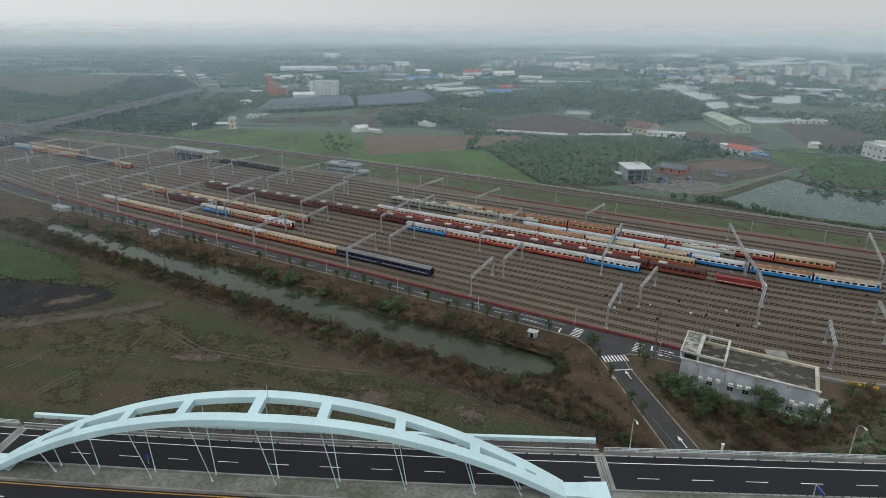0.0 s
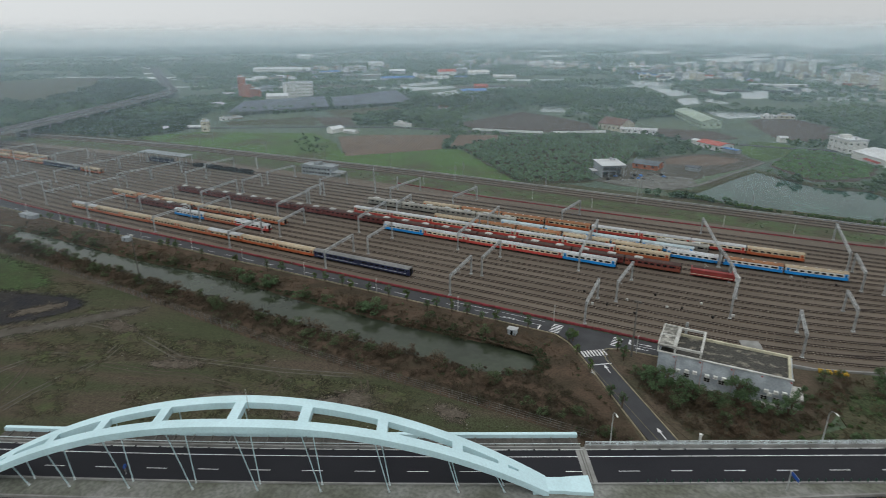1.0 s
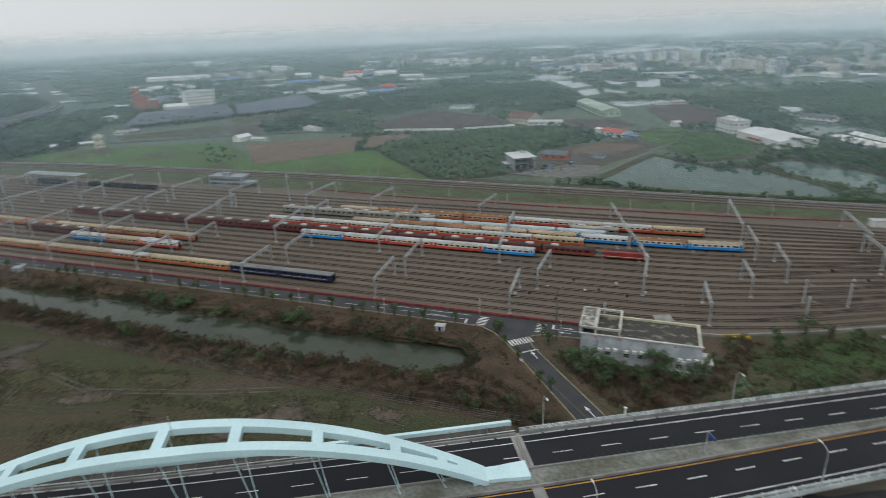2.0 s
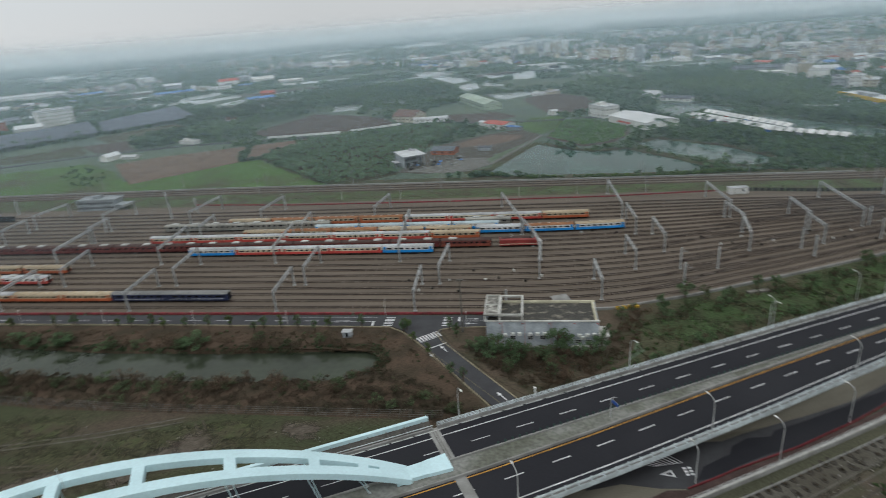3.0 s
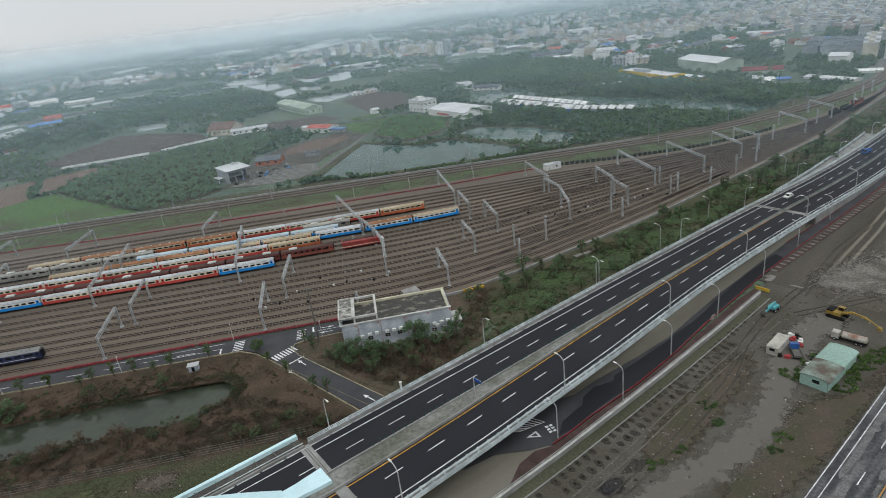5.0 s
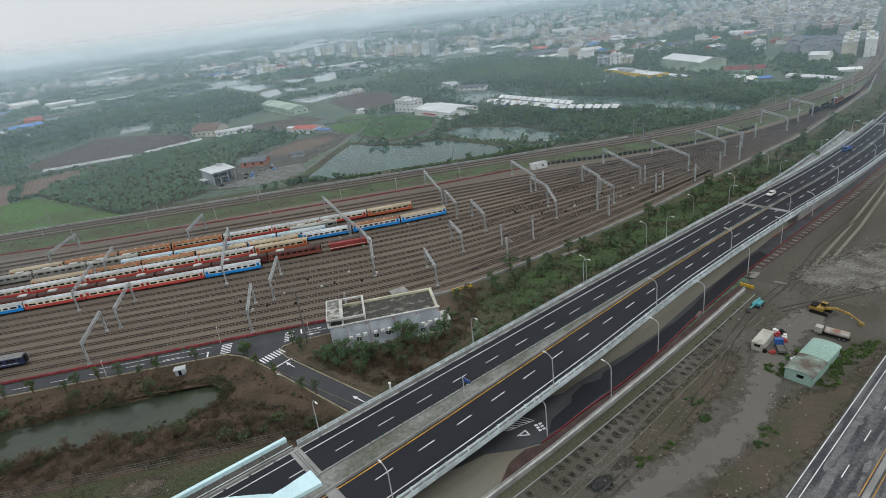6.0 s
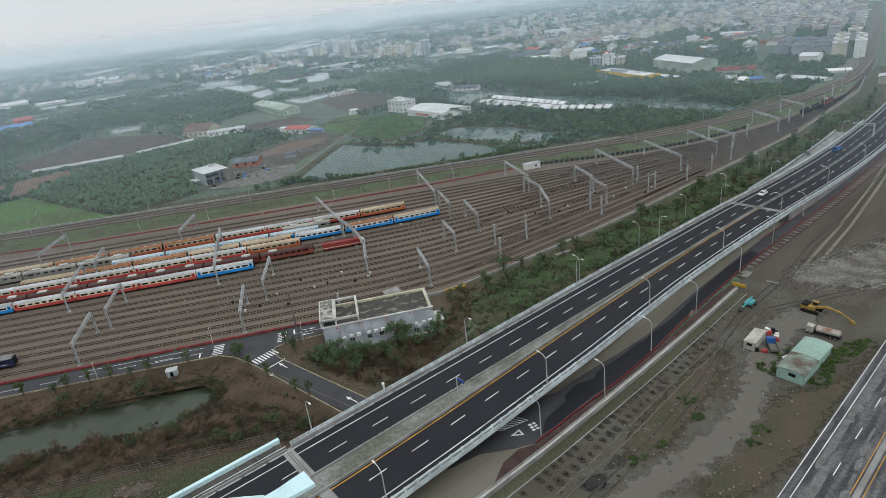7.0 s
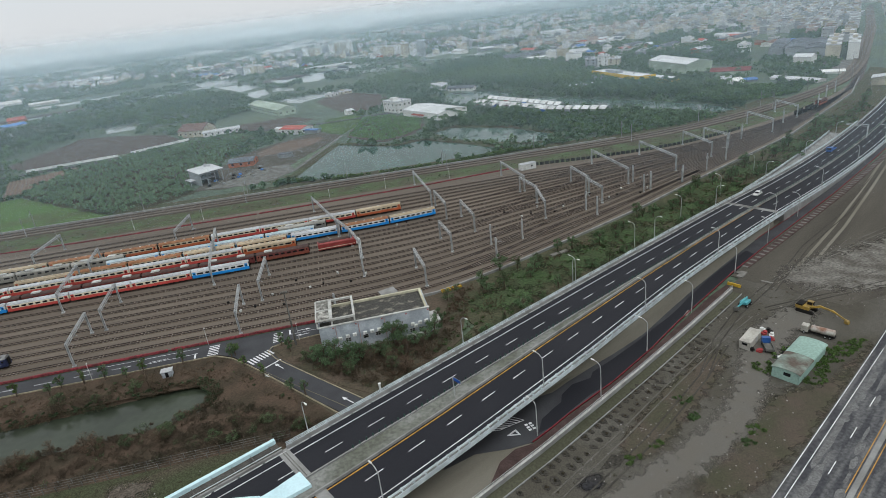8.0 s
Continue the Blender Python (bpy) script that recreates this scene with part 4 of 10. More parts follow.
arch = thing("arch", pose(0, 0, 0), "pale blue steel arch of two box ribs with steel hangers", "bridge arch")
for side in (-1, 1):
    rings = []
    for i in range(-48, 49):
        u = i / 48
        w, h, b = 1.1, RIB_H, 0.05
        inner = min(w, arch_apart(u) - 0.002)
        rings.append([arch_point(u, side, side * x, z) for x, z in ((-inner + b, 0), (w - b, 0), (w, b), (w, h - b), (w - b, h), (-inner + b, h), (-inner, h - b), (-inner, b))][::side])
    part("rib", Shape().sweep(rings), ARCH_BLUE, arch)
HANGERS = [-109.9, -102.3, -91.2, -79.4, -67.5, -56.0, -43.6, -31.1, -22.8]
for s in (-112.5, -103.7, -93.7, -82.5, -69.2, -57.2, -43.9, -30.8, -22.6):
    u = (s - ARCH_MID) / ARCH_HALF
    rings = []
    for k in (-1, 1):
        rings.append([arch_point(u + a / ARCH_HALF, k, -k * (min(1.1, arch_apart(u)) - 0.05), z) for a, z in ((-0.9, 0.1), (0.9, 0.1), (0.9, RIB_H - 0.02), (-0.9, RIB_H - 0.02))])
    part("cross_bar", Shape().sweep(rings), ARCH_BLUE, arch)
for s in HANGERS:
    u = (s - ARCH_MID) / ARCH_HALF
    for side in (-1, 1):
        foot, top = road_point(s + 0.5, -1.5 + side * 0.85, 0.2), arch_point(u - 1.6 / ARCH_HALF, side, 0, 0.1)
        h = part("hanger", Shape().tube([foot, top], 0.085, 8), ARCH_BLUE, arch)
        part("socket", Shape().tube([foot, foot + (top - foot).normalized() * 0.7], [0.22, 0.14], 8), PARA, h)
for e in (-1, 1):
    web = []
    for k in range(9):
        u = e * (0.9 + 0.0125 * k)
        web.append([arch_point(u, q, -q * (min(1.1, arch_apart(u)) - 0.05), z) for q, z in ((-1, 0.2), (1, 0.2), (1, RIB_H - 0.015), (-1, RIB_H - 0.015))][::e])
    part("web_plate", Shape().sweep(web), ARCH_BLUE, arch, "pale blue plate joining the ribs")
    rings = []
    for a, w, z in ((50.5, 1.9, 1.1), (53.2, 1.7, 1.05), (56.0, 1.75, 1.0), (58.0, 2.0, 1.0), (61.2, 2.2, 1.0)):
        s = ARCH_MID + e * a
        rings.append([road_point(s, ARCH_D - w, 0.1), road_point(s, ARCH_D + w, 0.1), road_point(s, ARCH_D + w, z), road_point(s, ARCH_D - w, z)][::e])
    part("springing", Shape().sweep(rings), ARCH_BLUE, arch, "pale blue end block of the arch")
m = arch_point((-67 - ARCH_MID) / ARCH_HALF, 0, 0, RIB_H)
part("lightning_rod", Shape().tube([m, m + Vector((-0.2, 0, 4.2))], [0.06, 0.03], 6), GALV, arch)


# ---- rolling stock ----
CREAM = paint("cream_coach_paint", (0.62, 0.56, 0.42), 0.5, 0.08, 0.15, 2.5, tint=(0.52, 0.45, 0.33), single=0.08)
WHITE_COACH = paint("white_coach_paint", (0.68, 0.68, 0.65), 0.5, 0.06, 0.15, 2.5, tint=(0.58, 0.58, 0.55), single=0.06)
ORANGE_RED = paint("orange_red_coach_paint", (0.47, 0.068, 0.056), 0.5, 0.1, 0.15, 2.5, tint=(0.38, 0.055, 0.045), single=0.1)
ORANGE = paint("orange_coach_paint", (0.42, 0.105, 0.04), 0.5, 0.1, 0.15, 2.5, tint=(0.34, 0.09, 0.036), single=0.1)
SKY_BLUE = paint("bright_blue_coach_paint", (0.025, 0.26, 0.68), 0.45, 0.08, 0.15, 2.5, tint=(0.025, 0.22, 0.56))
NAVY = paint("navy_coach_paint", (0.021, 0.028, 0.075), 0.5, 0.1, 0.15, 2.5)
MAROON = paint("maroon_coach_paint", (0.13, 0.025, 0.02), 0.6, 0.15, 0.15, 2.5, tint=(0.1, 0.022, 0.018), single=0.15)
RUST_RED = paint("faded_brown_red_paint", (0.24, 0.062, 0.035), 0.6, 0.15, 0.15, 2.5, tint=(0.17, 0.05, 0.032), single=0.1)
STEEL_SIDE = paint("stainless_coach_side", (0.33, 0.32, 0.28), 0.45, 0.1, 0.15, 2.5, metal=0.3)
ROOF_WHITE = paint("pale_grey_roof", (0.43, 0.44, 0.45), 0.7, 0.12, 0.12, 1.2, tint=(0.33, 0.335, 0.335), single=0.08)
CREAM_OLD = paint("yellowed_cream_paint", (0.47, 0.4, 0.285), 0.6, 0.1, 0.15, 2.5, tint=(0.38, 0.29, 0.18), single=0.1)
ROOF_NAVY = paint("blue_grey_roof", (0.23, 0.23, 0.225), 0.75, 0.12, 0.12, 1.2, tint=(0.17, 0.17, 0.165))
ROOF_TAN = paint("tan_dusty_roof", (0.37, 0.305, 0.215), 0.8, 0.12, 0.12, 1.2, tint=(0.3, 0.245, 0.165), single=0.15)
ROOF_BLUE = paint("pale_blue_roof", (0.38, 0.445, 0.47), 0.7, 0.1, 0.12, 1.2, tint=(0.31, 0.365, 0.385), single=0.06)
ROOF_RUST = paint("rusty_terracotta_roof", (0.3, 0.15, 0.08), 0.85, 0.15, 0.12, 1.2, single=0.12)
ROOF_DARK = paint("dark_maroon_roof", (0.085, 0.052, 0.045), 0.8, 0.15, 0.12, 1.2, tint=(0.06, 0.04, 0.036))
GLASS_DARK = paint("dark_window_glass", (0.012, 0.014, 0.016), 0.15, 0.1, 0.5, 3)
BLACK_IRON = paint("grimy_black_iron", (0.018, 0.017, 0.016), 0.8, 0.2, 0.5, 5)
UNIT_GREY = paint("pale_grey_roof_unit", (0.5, 0.5, 0.47), 0.6, 0.08, 0.4, 3)

COACH_LEN, HALF_W = 19.7, 1.42


def ring_sweep(x0, x1, section, taper=0.06):
    """A long body with a yz section, its ends drawn in a little."""
    rings = []
    for x, k in ((x0, 1 - taper), (x0 + 0.35, 1.0), (x1 - 0.35, 1.0), (x1, 1 - taper)):
        rings.append([(x, y * k, z) for y, z in section])
    return Shape().sweep(rings)


def roof_section(z=3.2, top=3.86, w=HALF_W):
    return [(w * math.cos(a), z + (top - z) * math.sin(a)) for a in [math.pi * i / 8 for i in range(9)]]


L2 = COACH_LEN / 2
SECT_LOW = [(-HALF_W + 0.08, 0.85), (HALF_W - 0.08, 0.85), (HALF_W, 1.1), (HALF_W, 1.95), (-HALF_W, 1.95), (-HALF_W, 1.1)]
SECT_HIGH = [(-HALF_W, 1.95), (HALF_W, 1.95), (HALF_W, 3.2), (-HALF_W, 3.2)]
M_WINDOW = Shape().box((-0.72, -0.02, 0), (0.72, 0.02, 0.62)).mesh("window", GLASS_DARK)
M_SMALL = Shape().box((-0.34, -0.02, 0), (0.34, 0.02, 0.6)).mesh("window", GLASS_DARK)
M_DOOR = Shape().box((-0.22, -0.012, 0), (0.22, 0.012, 0.55)).mesh("door_window", GLASS_DARK)
bog = Shape().box((-1.6, -1.05, 0.42), (1.6, -0.85, 0.72)).box((-1.6, 0.85, 0.42), (1.6, 1.05, 0.72)).box((-0.35, -1.0, 0.4), (0.35, 1.0, 0.7))
for bx in (-1.05, 1.05):
    for by in (-0.75, 0.62):
        bog.add([(bx + 0.43 * math.cos(a), y, 0.68 + 0.43 * math.sin(a)) for y in (by, by + 0.13) for a in [2 * math.pi * k / 12 for k in range(12)]],
                [tuple(range(11, -1, -1)), tuple(range(12, 24))] + [(k, (k + 1) % 12, (k + 1) % 12 + 12, k + 12) for k in range(12)])
M_BOGIE = bog.mesh("bogie", BLACK_IRON)
M_UNDER = Shape().box((-L2 + 0.3, -1.2, 0.75), (L2 - 0.3, 1.2, 1.0)).box((-4.2, -1.3, 0.35), (-1.6, 1.3, 0.8)).box((0.6, -1.3, 0.4), (4.0, 1.3, 0.8)).mesh("underframe", BLACK_IRON)
M_GANGWAY = Shape().box((-0.25, -0.55, 1.0), (0.25, 0.55, 3.1)).box((-0.3, -0.62, 2.95), (0.3, 0.62, 3.2)).mesh("gangway", BLACK_IRON)
ac = Shape().box((-1.5, -0.85, 0), (1.5, 0.85, 0.3)).box((-1.3, -0.7, 0.28), (1.3, 0.7, 0.42))
M_AC = ac.mesh("roof_unit", UNIT_GREY)
M_VENT = Shape().box((-0.3, -0.22, 0), (0.3, 0.22, 0.16)).mesh("roof_vent", UNIT_GREY)
M_BUFFER = Shape().box((-0.3, -0.25, 0.75), (0.3, 0.25, 1.05)).mesh("coupler", BLACK_IRON)


def coach(name, label, low, high, roof, windows=7, units=0, ribs=False):
    """One passenger coach, standing at the origin along x."""
    ob = thing(name, pose(0, 0, -60), label, "railway coach", "coaches parked in the yard")
    part("lower_body", ring_sweep(-L2, L2, SECT_LOW), low, ob)
    part("upper_body", ring_sweep(-L2, L2, SECT_HIGH), high, ob)
    rf = ring_sweep(-L2, L2, [(p[0], p[1]) for p in roof_section()])
    if ribs:
        for k in range(12):
            rf.box((-9 + k * 1.62, -0.75, 3.7), (-8.8 + k * 1.62, 0.75, 3.92))
    part("roof", rf, roof, ob)
    part("underframe", M_UNDER, BLACK_IRON, ob)
    for x in (-6.8, 6.8):
        part("bogie", M_BOGIE, BLACK_IRON, ob, at=pose(x, 0, 0))
    for x in (-L2, L2):
        part("gangway", M_GANGWAY, BLACK_IRON, ob, at=pose(x, 0, 0))
    span = 13.4
    for x0, x1 in ((-L2 + 0.36, -8.45), (8.45, L2 - 0.36)):
        part("vestibule", Shape().box((x0, -HALF_W - 0.012, 1.2), (x1, HALF_W + 0.012, 3.2)), low, ob)
    for side in (-1,):
        y = side * (HALF_W + 0.016)
        for k in range(windows):
            part("window", M_WINDOW, GLASS_DARK, ob, at=pose(-span / 2 + span * k / (windows - 1), y, 2.2))
        for x in (-7.75, 7.75):
            part("window", M_SMALL, GLASS_DARK, ob, at=pose(x, y, 2.22))
        for x in (-9.05, 9.05):
            d = part("door", Shape().box((-0.4, -0.025, 0), (0.4, 0.025, 1.95)), low, ob, at=pose(x, y, 1.1))
            part("door_window", M_DOOR, GLASS_DARK, d, at=pose(0, -0.02, 1.15))
    if ribs:
        part("stripe", Shape().box((-L2 + 0.4, -HALF_W - 0.014, 1.5), (L2 - 0.4, -HALF_W - 0.002, 1.62)), WHITE_COACH, ob, "thin white line")
    for k in range(units):
        part("roof_unit", M_AC, UNIT_GREY, ob, at=pose(-5.2 + 10.4 * k / max(1, units - 1), 0, 3.8))
    if not units and not ribs:
        for k in range(5):
            part("roof_vent", M_VENT, ROOF_WHITE, ob, at=pose(-7.2 + k * 3.6, 0, 3.82))
    return ob


def hopper_wagon():
    ob = thing("hopper_wagon", pose(0, 0, -60), "black open ballast wagon standing in the yard", "railway wagon", "wagons parked in the yard")
    s = Shape()
    s.sweep([[(x, y, z) for y, z in ((-1.0, 0.9), (1.0, 0.9), (1.4, 1.5), (1.4, 2.7), (1.25, 2.7), (1.2, 1.6), (-1.2, 1.6), (-1.25, 2.7), (-1.4, 2.7), (-1.4, 1.5))] for x in (-5.8, -5.7, 5.7, 5.8)])
    for k in range(7):
        for y in (-1.46, 1.38):
            s.box((-5.4 + k * 1.8 - 0.06, y, 1.4), (-5.4 + k * 1.8 + 0.06, y + 0.08, 2.7))
    part("hopper", s, BLACK_IRON, ob)
    part("frame", Shape().box((-6.1, -1.0, 0.7), (6.1, 1.0, 0.95)), BLACK_IRON, ob)
    for x in (-3.9, 3.9):
        part("bogie", M_BOGIE, BLACK_IRON, ob, at=pose(x, 0, 0))
    for x in (-6.2, 6.2):
        part("coupler", M_BUFFER, BLACK_IRON, ob, at=pose(x, 0, 0))
    return ob


def locomotive():
    ob = thing("locomotive", pose(0, 0, -60), "red electric locomotive with a white sloping nose", "locomotive")
    red = paint("red_locomotive_paint", (0.29, 0.045, 0.04), 0.5, 0.1, 0.2, 3)
    part("body", Shape().sweep([[(x, y * w, z if z < 2 else 2 + (z - 2) * h) for y, z in ((-1.4, 0.9), (1.4, 0.9), (1.42, 3.1), (1.0, 3.6), (-1.0, 3.6), (-1.42, 3.1))] for x, w, h in ((-8, 1, 1), (5.8, 1, 1), (6.6, 0.97, 0.9))]), red, ob)
    part("nose", Shape().sweep([[(x, y * w, 0.9 + (z - 0.9) * h) for y, z in ((-1.4, 0.9), (1.4, 0.9), (1.42, 3.1), (1.0, 3.6), (-1.0, 3.6), (-1.42, 3.1))] for x, w, h in ((6.6, 0.98, 0.93), (7.4, 0.92, 0.72), (8.3, 0.75, 0.36))]), WHITE_COACH, ob, "white sloping nose")
    part("roof", Shape().box((-7.6, -0.9, 3.55), (5.4, 0.9, 3.75)), ROOF_DARK, ob)
    part("windscreen", Shape().add([(6.75, -1.1, 2.55), (6.75, 1.1, 2.55), (6.55, 0.95, 3.4), (6.55, -0.95, 3.4)], [(0, 1, 2, 3)]), GLASS_DARK, ob)
    for side in (-1, 1):
        part("stripe", Shape().box((-8, side * 1.43 - 0.01, 1.35), (6, side * 1.43 + 0.01, 1.55)), CREAM, ob)
    for x in (-5, 4.4):
        part("bogie", M_BOGIE, BLACK_IRON, ob, at=pose(x, 0, 0))
    pan = Shape().beam((-4, 0, 3.8), (-2.6, 0, 4.4), 0.08).beam((-2.6, 0, 4.4), (-3.6, 0, 5.0), 0.08).box((-3.7, -0.8, 4.98), (-3.5, 0.8, 5.06))
    part("pantograph", pan, GALV, ob)
    return ob


KINDS = {
    "blue": coach("passenger_coach", "bright blue and white passenger coach with a pale roof, parked", SKY_BLUE, WHITE_COACH, ROOF_WHITE),
    "blue_tan": coach("passenger_coach", "bright blue and white passenger coach with a tan roof", SKY_BLUE, WHITE_COACH, ROOF_TAN),
    "blue_rust": coach("passenger_coach", "bright blue and white passenger coach with a rusty roof", SKY_BLUE, WHITE_COACH, ROOF_RUST),
    "red": coach("passenger_coach", "orange-red and cream passenger coach with a pale grey roof", ORANGE_RED, CREAM, ROOF_WHITE),
    "red_white": coach("passenger_coach", "red and white passenger coach with roof units", ORANGE_RED, WHITE_COACH, ROOF_WHITE, 6, 2),
    "yellow": coach("passenger_coach", "orange and cream passenger coach with a dusty tan roof", ORANGE, CREAM_OLD, ROOF_TAN),
    "yellow_pale": coach("passenger_coach", "orange and cream passenger coach with a pale roof and vents", ORANGE, CREAM_OLD, ROOF_WHITE, 6),
    "orange": coach("passenger_coach", "orange and cream passenger coach with a tan roof", ORANGE, CREAM_OLD, ROOF_TAN),
    "navy": coach("passenger_coach", "dark navy passenger coach with a ribbed blue-grey roof", NAVY, NAVY, ROOF_NAVY, 7, 0, True),
    "maroon": coach("electric_railcar", "maroon electric railcar with pale units on a dark roof", MAROON, MAROON, ROOF_DARK, 6, 2),
    "rust": coach("electric_railcar", "faded brown-red railcar with a dark roof", RUST_RED, MAROON, ROOF_DARK, 7, 1),
    "steel": coach("electric_railcar", "dull stainless railcar with pale roof units", STEEL_SIDE, STEEL_SIDE, STEEL_SIDE, 6, 2),
    "pale_blue": coach("passenger_coach", "passenger coach with a clean pale blue roof", SKY_BLUE, WHITE_COACH, ROOF_BLUE),
    "rust_roof": coach("passenger_coach", "orange passenger coach with a rusty tan roof", ORANGE, CREAM_OLD, ROOF_RUST),
    "wagon": hopper_wagon(),
    "loco": locomotive(),
}
CONSISTS = [
    (1, -160.9, 19.45, "yellow_pale yellow yellow yellow yellow yellow_pale yellow yellow", 0.985),
    (1, -5.3, 21.6, "navy navy", 1.07),
    (4, -103.5, 20.0, "blue yellow red_white", 1.0),
    (6, -166.0, 20.5, "yellow rust_roof orange orange yellow yellow", 1.0),
    (5, -139.0, 20.0, "maroon maroon", 1.0),
    (10, -140.0, 20.4, "maroon maroon maroon maroon maroon maroon maroon maroon maroon maroon maroon maroon rust", 1.0),
    (10, 127.3, 18.0, "loco", 1.0),
    (9, 0.0, 20.6, "blue red red red blue", 1.02),
    (12, -27.0, 21.0, "red red red red red red orange", 1.03),
    (13, 117.5, 20.3, "blue blue_rust blue_tan", 1.0),
    (13, 14.0, 20.5, "yellow rust_roof rust_roof yellow yellow", 1.0),
    (14, 45.5, 20.5, "pale_blue pale_blue pale_blue pale_blue", 1.0),
    (15, -30.0, 20.3, "steel steel steel steel", 1.0),
    (15, 112.0, 20.3, "steel", 1.0),
    (16, -1.0, 21.2, "orange rust_roof rust_roof rust_roof", 1.03),
    (16, 84.0, 20.4, "red red red orange", 1.0),
    (11, -362.0, 20.5, "blue orange rust_roof orange navy navy orange", 1.0),
    (13, -356.0, 22.0, "rust_roof yellow orange", 1.0),
    (19, -226.0, 20.0, "navy", 1.0),
    (19, -186.0, 13.4, "wagon wagon wagon wagon", 1.0),
]
SIDING = min(range(len(TRACKS)), key=lambda i: abs(track_y(i, 420) - 94))
CONSISTS += [(SIDING, 404.0, 12.6, "wagon wagon", 0.94), (SIDING, 429.5, 11.0, "rust", 0.55)]
USED = set()
for i, x, pitch_len, names, stretch in CONSISTS:
    for k, kind in enumerate(names.split()):
        c = x + pitch_len * (k + 0.5)
        a, b = track_y(i, c - 7), track_y(i, c + 7)
        m = pose(c, (a + b) / 2, 0.0, 0, 0, math.degrees(math.atan2(b - a, 14))) @ Matrix.Diagonal((stretch, 1, 1, 1))
        if kind in USED:
            ob = copy_thing(KINDS[kind], m)
        else:
            KINDS[kind].matrix_basis = m
            USED.add(kind)

# ---- overhead line: portals, masts and poles ----
MAST_H = 7.4
GAL_LIGHT = paint("weathered_pale_steel", (0.38, 0.39, 0.385), 0.6, 0.12, 0.5, 4, metal=0.1)
mast_shape = Shape().box((-0.27, -0.24, 0), (-0.2, 0.24, MAST_H)).box((0.2, -0.24, 0), (0.27, 0.24, MAST_H)).box((-0.21, -0.05, 0.0), (0.21, 0.05, MAST_H)).box((-0.5, -0.5, 0), (0.5, 0.5, 0.3))
M_MAST = mast_shape.mesh("mast", GAL_LIGHT)
BEAMS = {}


def portal_beam(span):
    key = round(span)
    if key not in BEAMS:
        s = Shape()
        for y in (-0.28, 0.28):
            for z in (6.65, 7.4):
                s.beam((y, 0, z), (y, span, z), 0.16)
        n = max(3, round(span / 1.3))
        for k in range(n):
            a, b = span * k / n, span * (k + 1) / n
            for y in (-0.28, 0.28):
                s.beam((y, a, 6.65 if k % 2 else 7.4), (y, b, 7.4 if k % 2 else 6.65), 0.1)
            s.beam((-0.28, a, 7.4), (0.28, b, 7.4), 0.09)
        BEAMS[key] = s.mesh("beam", GAL_LIGHT)
    return BEAMS[key]


M_DROP = Shape().tube([(0, 0, 6.75), (0, 0, 5.7)], 0.06, 5).beam((0, 0, 6.1), (0.9, 0, 5.6), 0.06).beam((0, 0, 6.75), (0.5, 0, 5.8), 0.05).mesh("cantilever", GAL_LIGHT)


def portal(a, b):
    (x0, y0), (x1, y1) = a, b
    span = math.hypot(x1 - x0, y1 - y0)
    ob = thing("catenary_portal", pose(x0, y0, 0, 0, 0, math.degrees(math.atan2(y1 - y0, x1 - x0)) - 90), "grey steel catenary portal with a lattice beam over the tracks", "catenary portal", "portals of the yard")
    part("mast", M_MAST, GAL_LIGHT, ob)
    part("mast", M_MAST, GAL_LIGHT, ob, at=pose(0, span, 0))
    part("beam", portal_beam(span), GAL_LIGHT, ob)
    n = max(1, round(span / 5.2))
    for k in range(n):
        part("cantilever", M_DROP, GAL_LIGHT, ob, at=pose(0, span * (k + 0.5) / n, 0))


for x, dx in ((58.2, -1.5), (104.2, -1.0), (5.5, -1.5), (-44.0, -1.5), (-90.0, 0), (-137.5, 0)):
    portal((x, -47.8), (x + dx, -27.8))
for x, dx in ((60.9, -1.2), (11.0, -1.5), (109.2, 1.0), (-35.2, -3.5), (-84.5, -1.5), (-126.5, -1)):
    portal((x, -27.6), (x + dx, -7.2))
for x, dx in ((91.0, -3.0), (41.0, -2.5), (-8.0, -3), (-55.0, -3), (-106, -3)):
    portal((x, -7.0), (x + dx, 19.9))
for x in (42.5, 88.5, -5, -60, -105, -150):
    portal((x, 20.1), (x - 1.5, 36.2))
for x, y in ((16.5, 68), (72, 66), (-20, 72), (-66, 66), (-105, 66), (-156, 66)):
    portal((x - 2.5, 42.1), (x, y - 3))
portal((175.9, -16.8), (174.6, -2.2))
for a, b in (((162.0, -40.5), (161.2, -24.8)), ((143.2, -24.0), (144.0, -7.2)), ((143.5, -7.0), (141.2, 6.5)), ((140.8, 7.5), (137, 20)), ((136.6, 20), (127, 59)), ((188.5, -1.5), (187.8, 17.6)), ((181.5, 17.8), (180.6, 36.8)), ((179, 37), (177.5, 75)),
             ((221.5, 18.6), (219.8, 35.8)), ((217.6, -1.4), (221, 18)), ((222, 36), (220.4, 66.5)), ((245.4, 19), (245.7, 39)), ((244.4, 4.2), (244.0, 18.6)), ((265.4, 21.8), (266.2, 60.5)), ((318.2, 39.2), (320.6, 67)), ((333.6, 49), (333, 67.2)), ((292.4, 28), (293, 62)),
             ((-180, -43), (-178, -26)), ((-203, -43), (-202, -27)), ((-233, -38), (-231, -18)), ((-280, -30), (-278, -10)), ((-176, -22), (-174, -1)), ((-224, -12), (-222, 8)), ((-183, 0), (-180, 19)), ((-226, 8), (-224, 30)), ((-275, -6), (-273, 18)), ((-180, 20), (-178, 40)), ((-278, 20), (-276, 42)), ((-330, -20), (-328, 8)), ((-330, 10), (-328, 36)), ((-228, 32), (-226, 52)), ((370, 62), (373, 86)), ((402, 82), (404, 102))):
    portal(a, b)
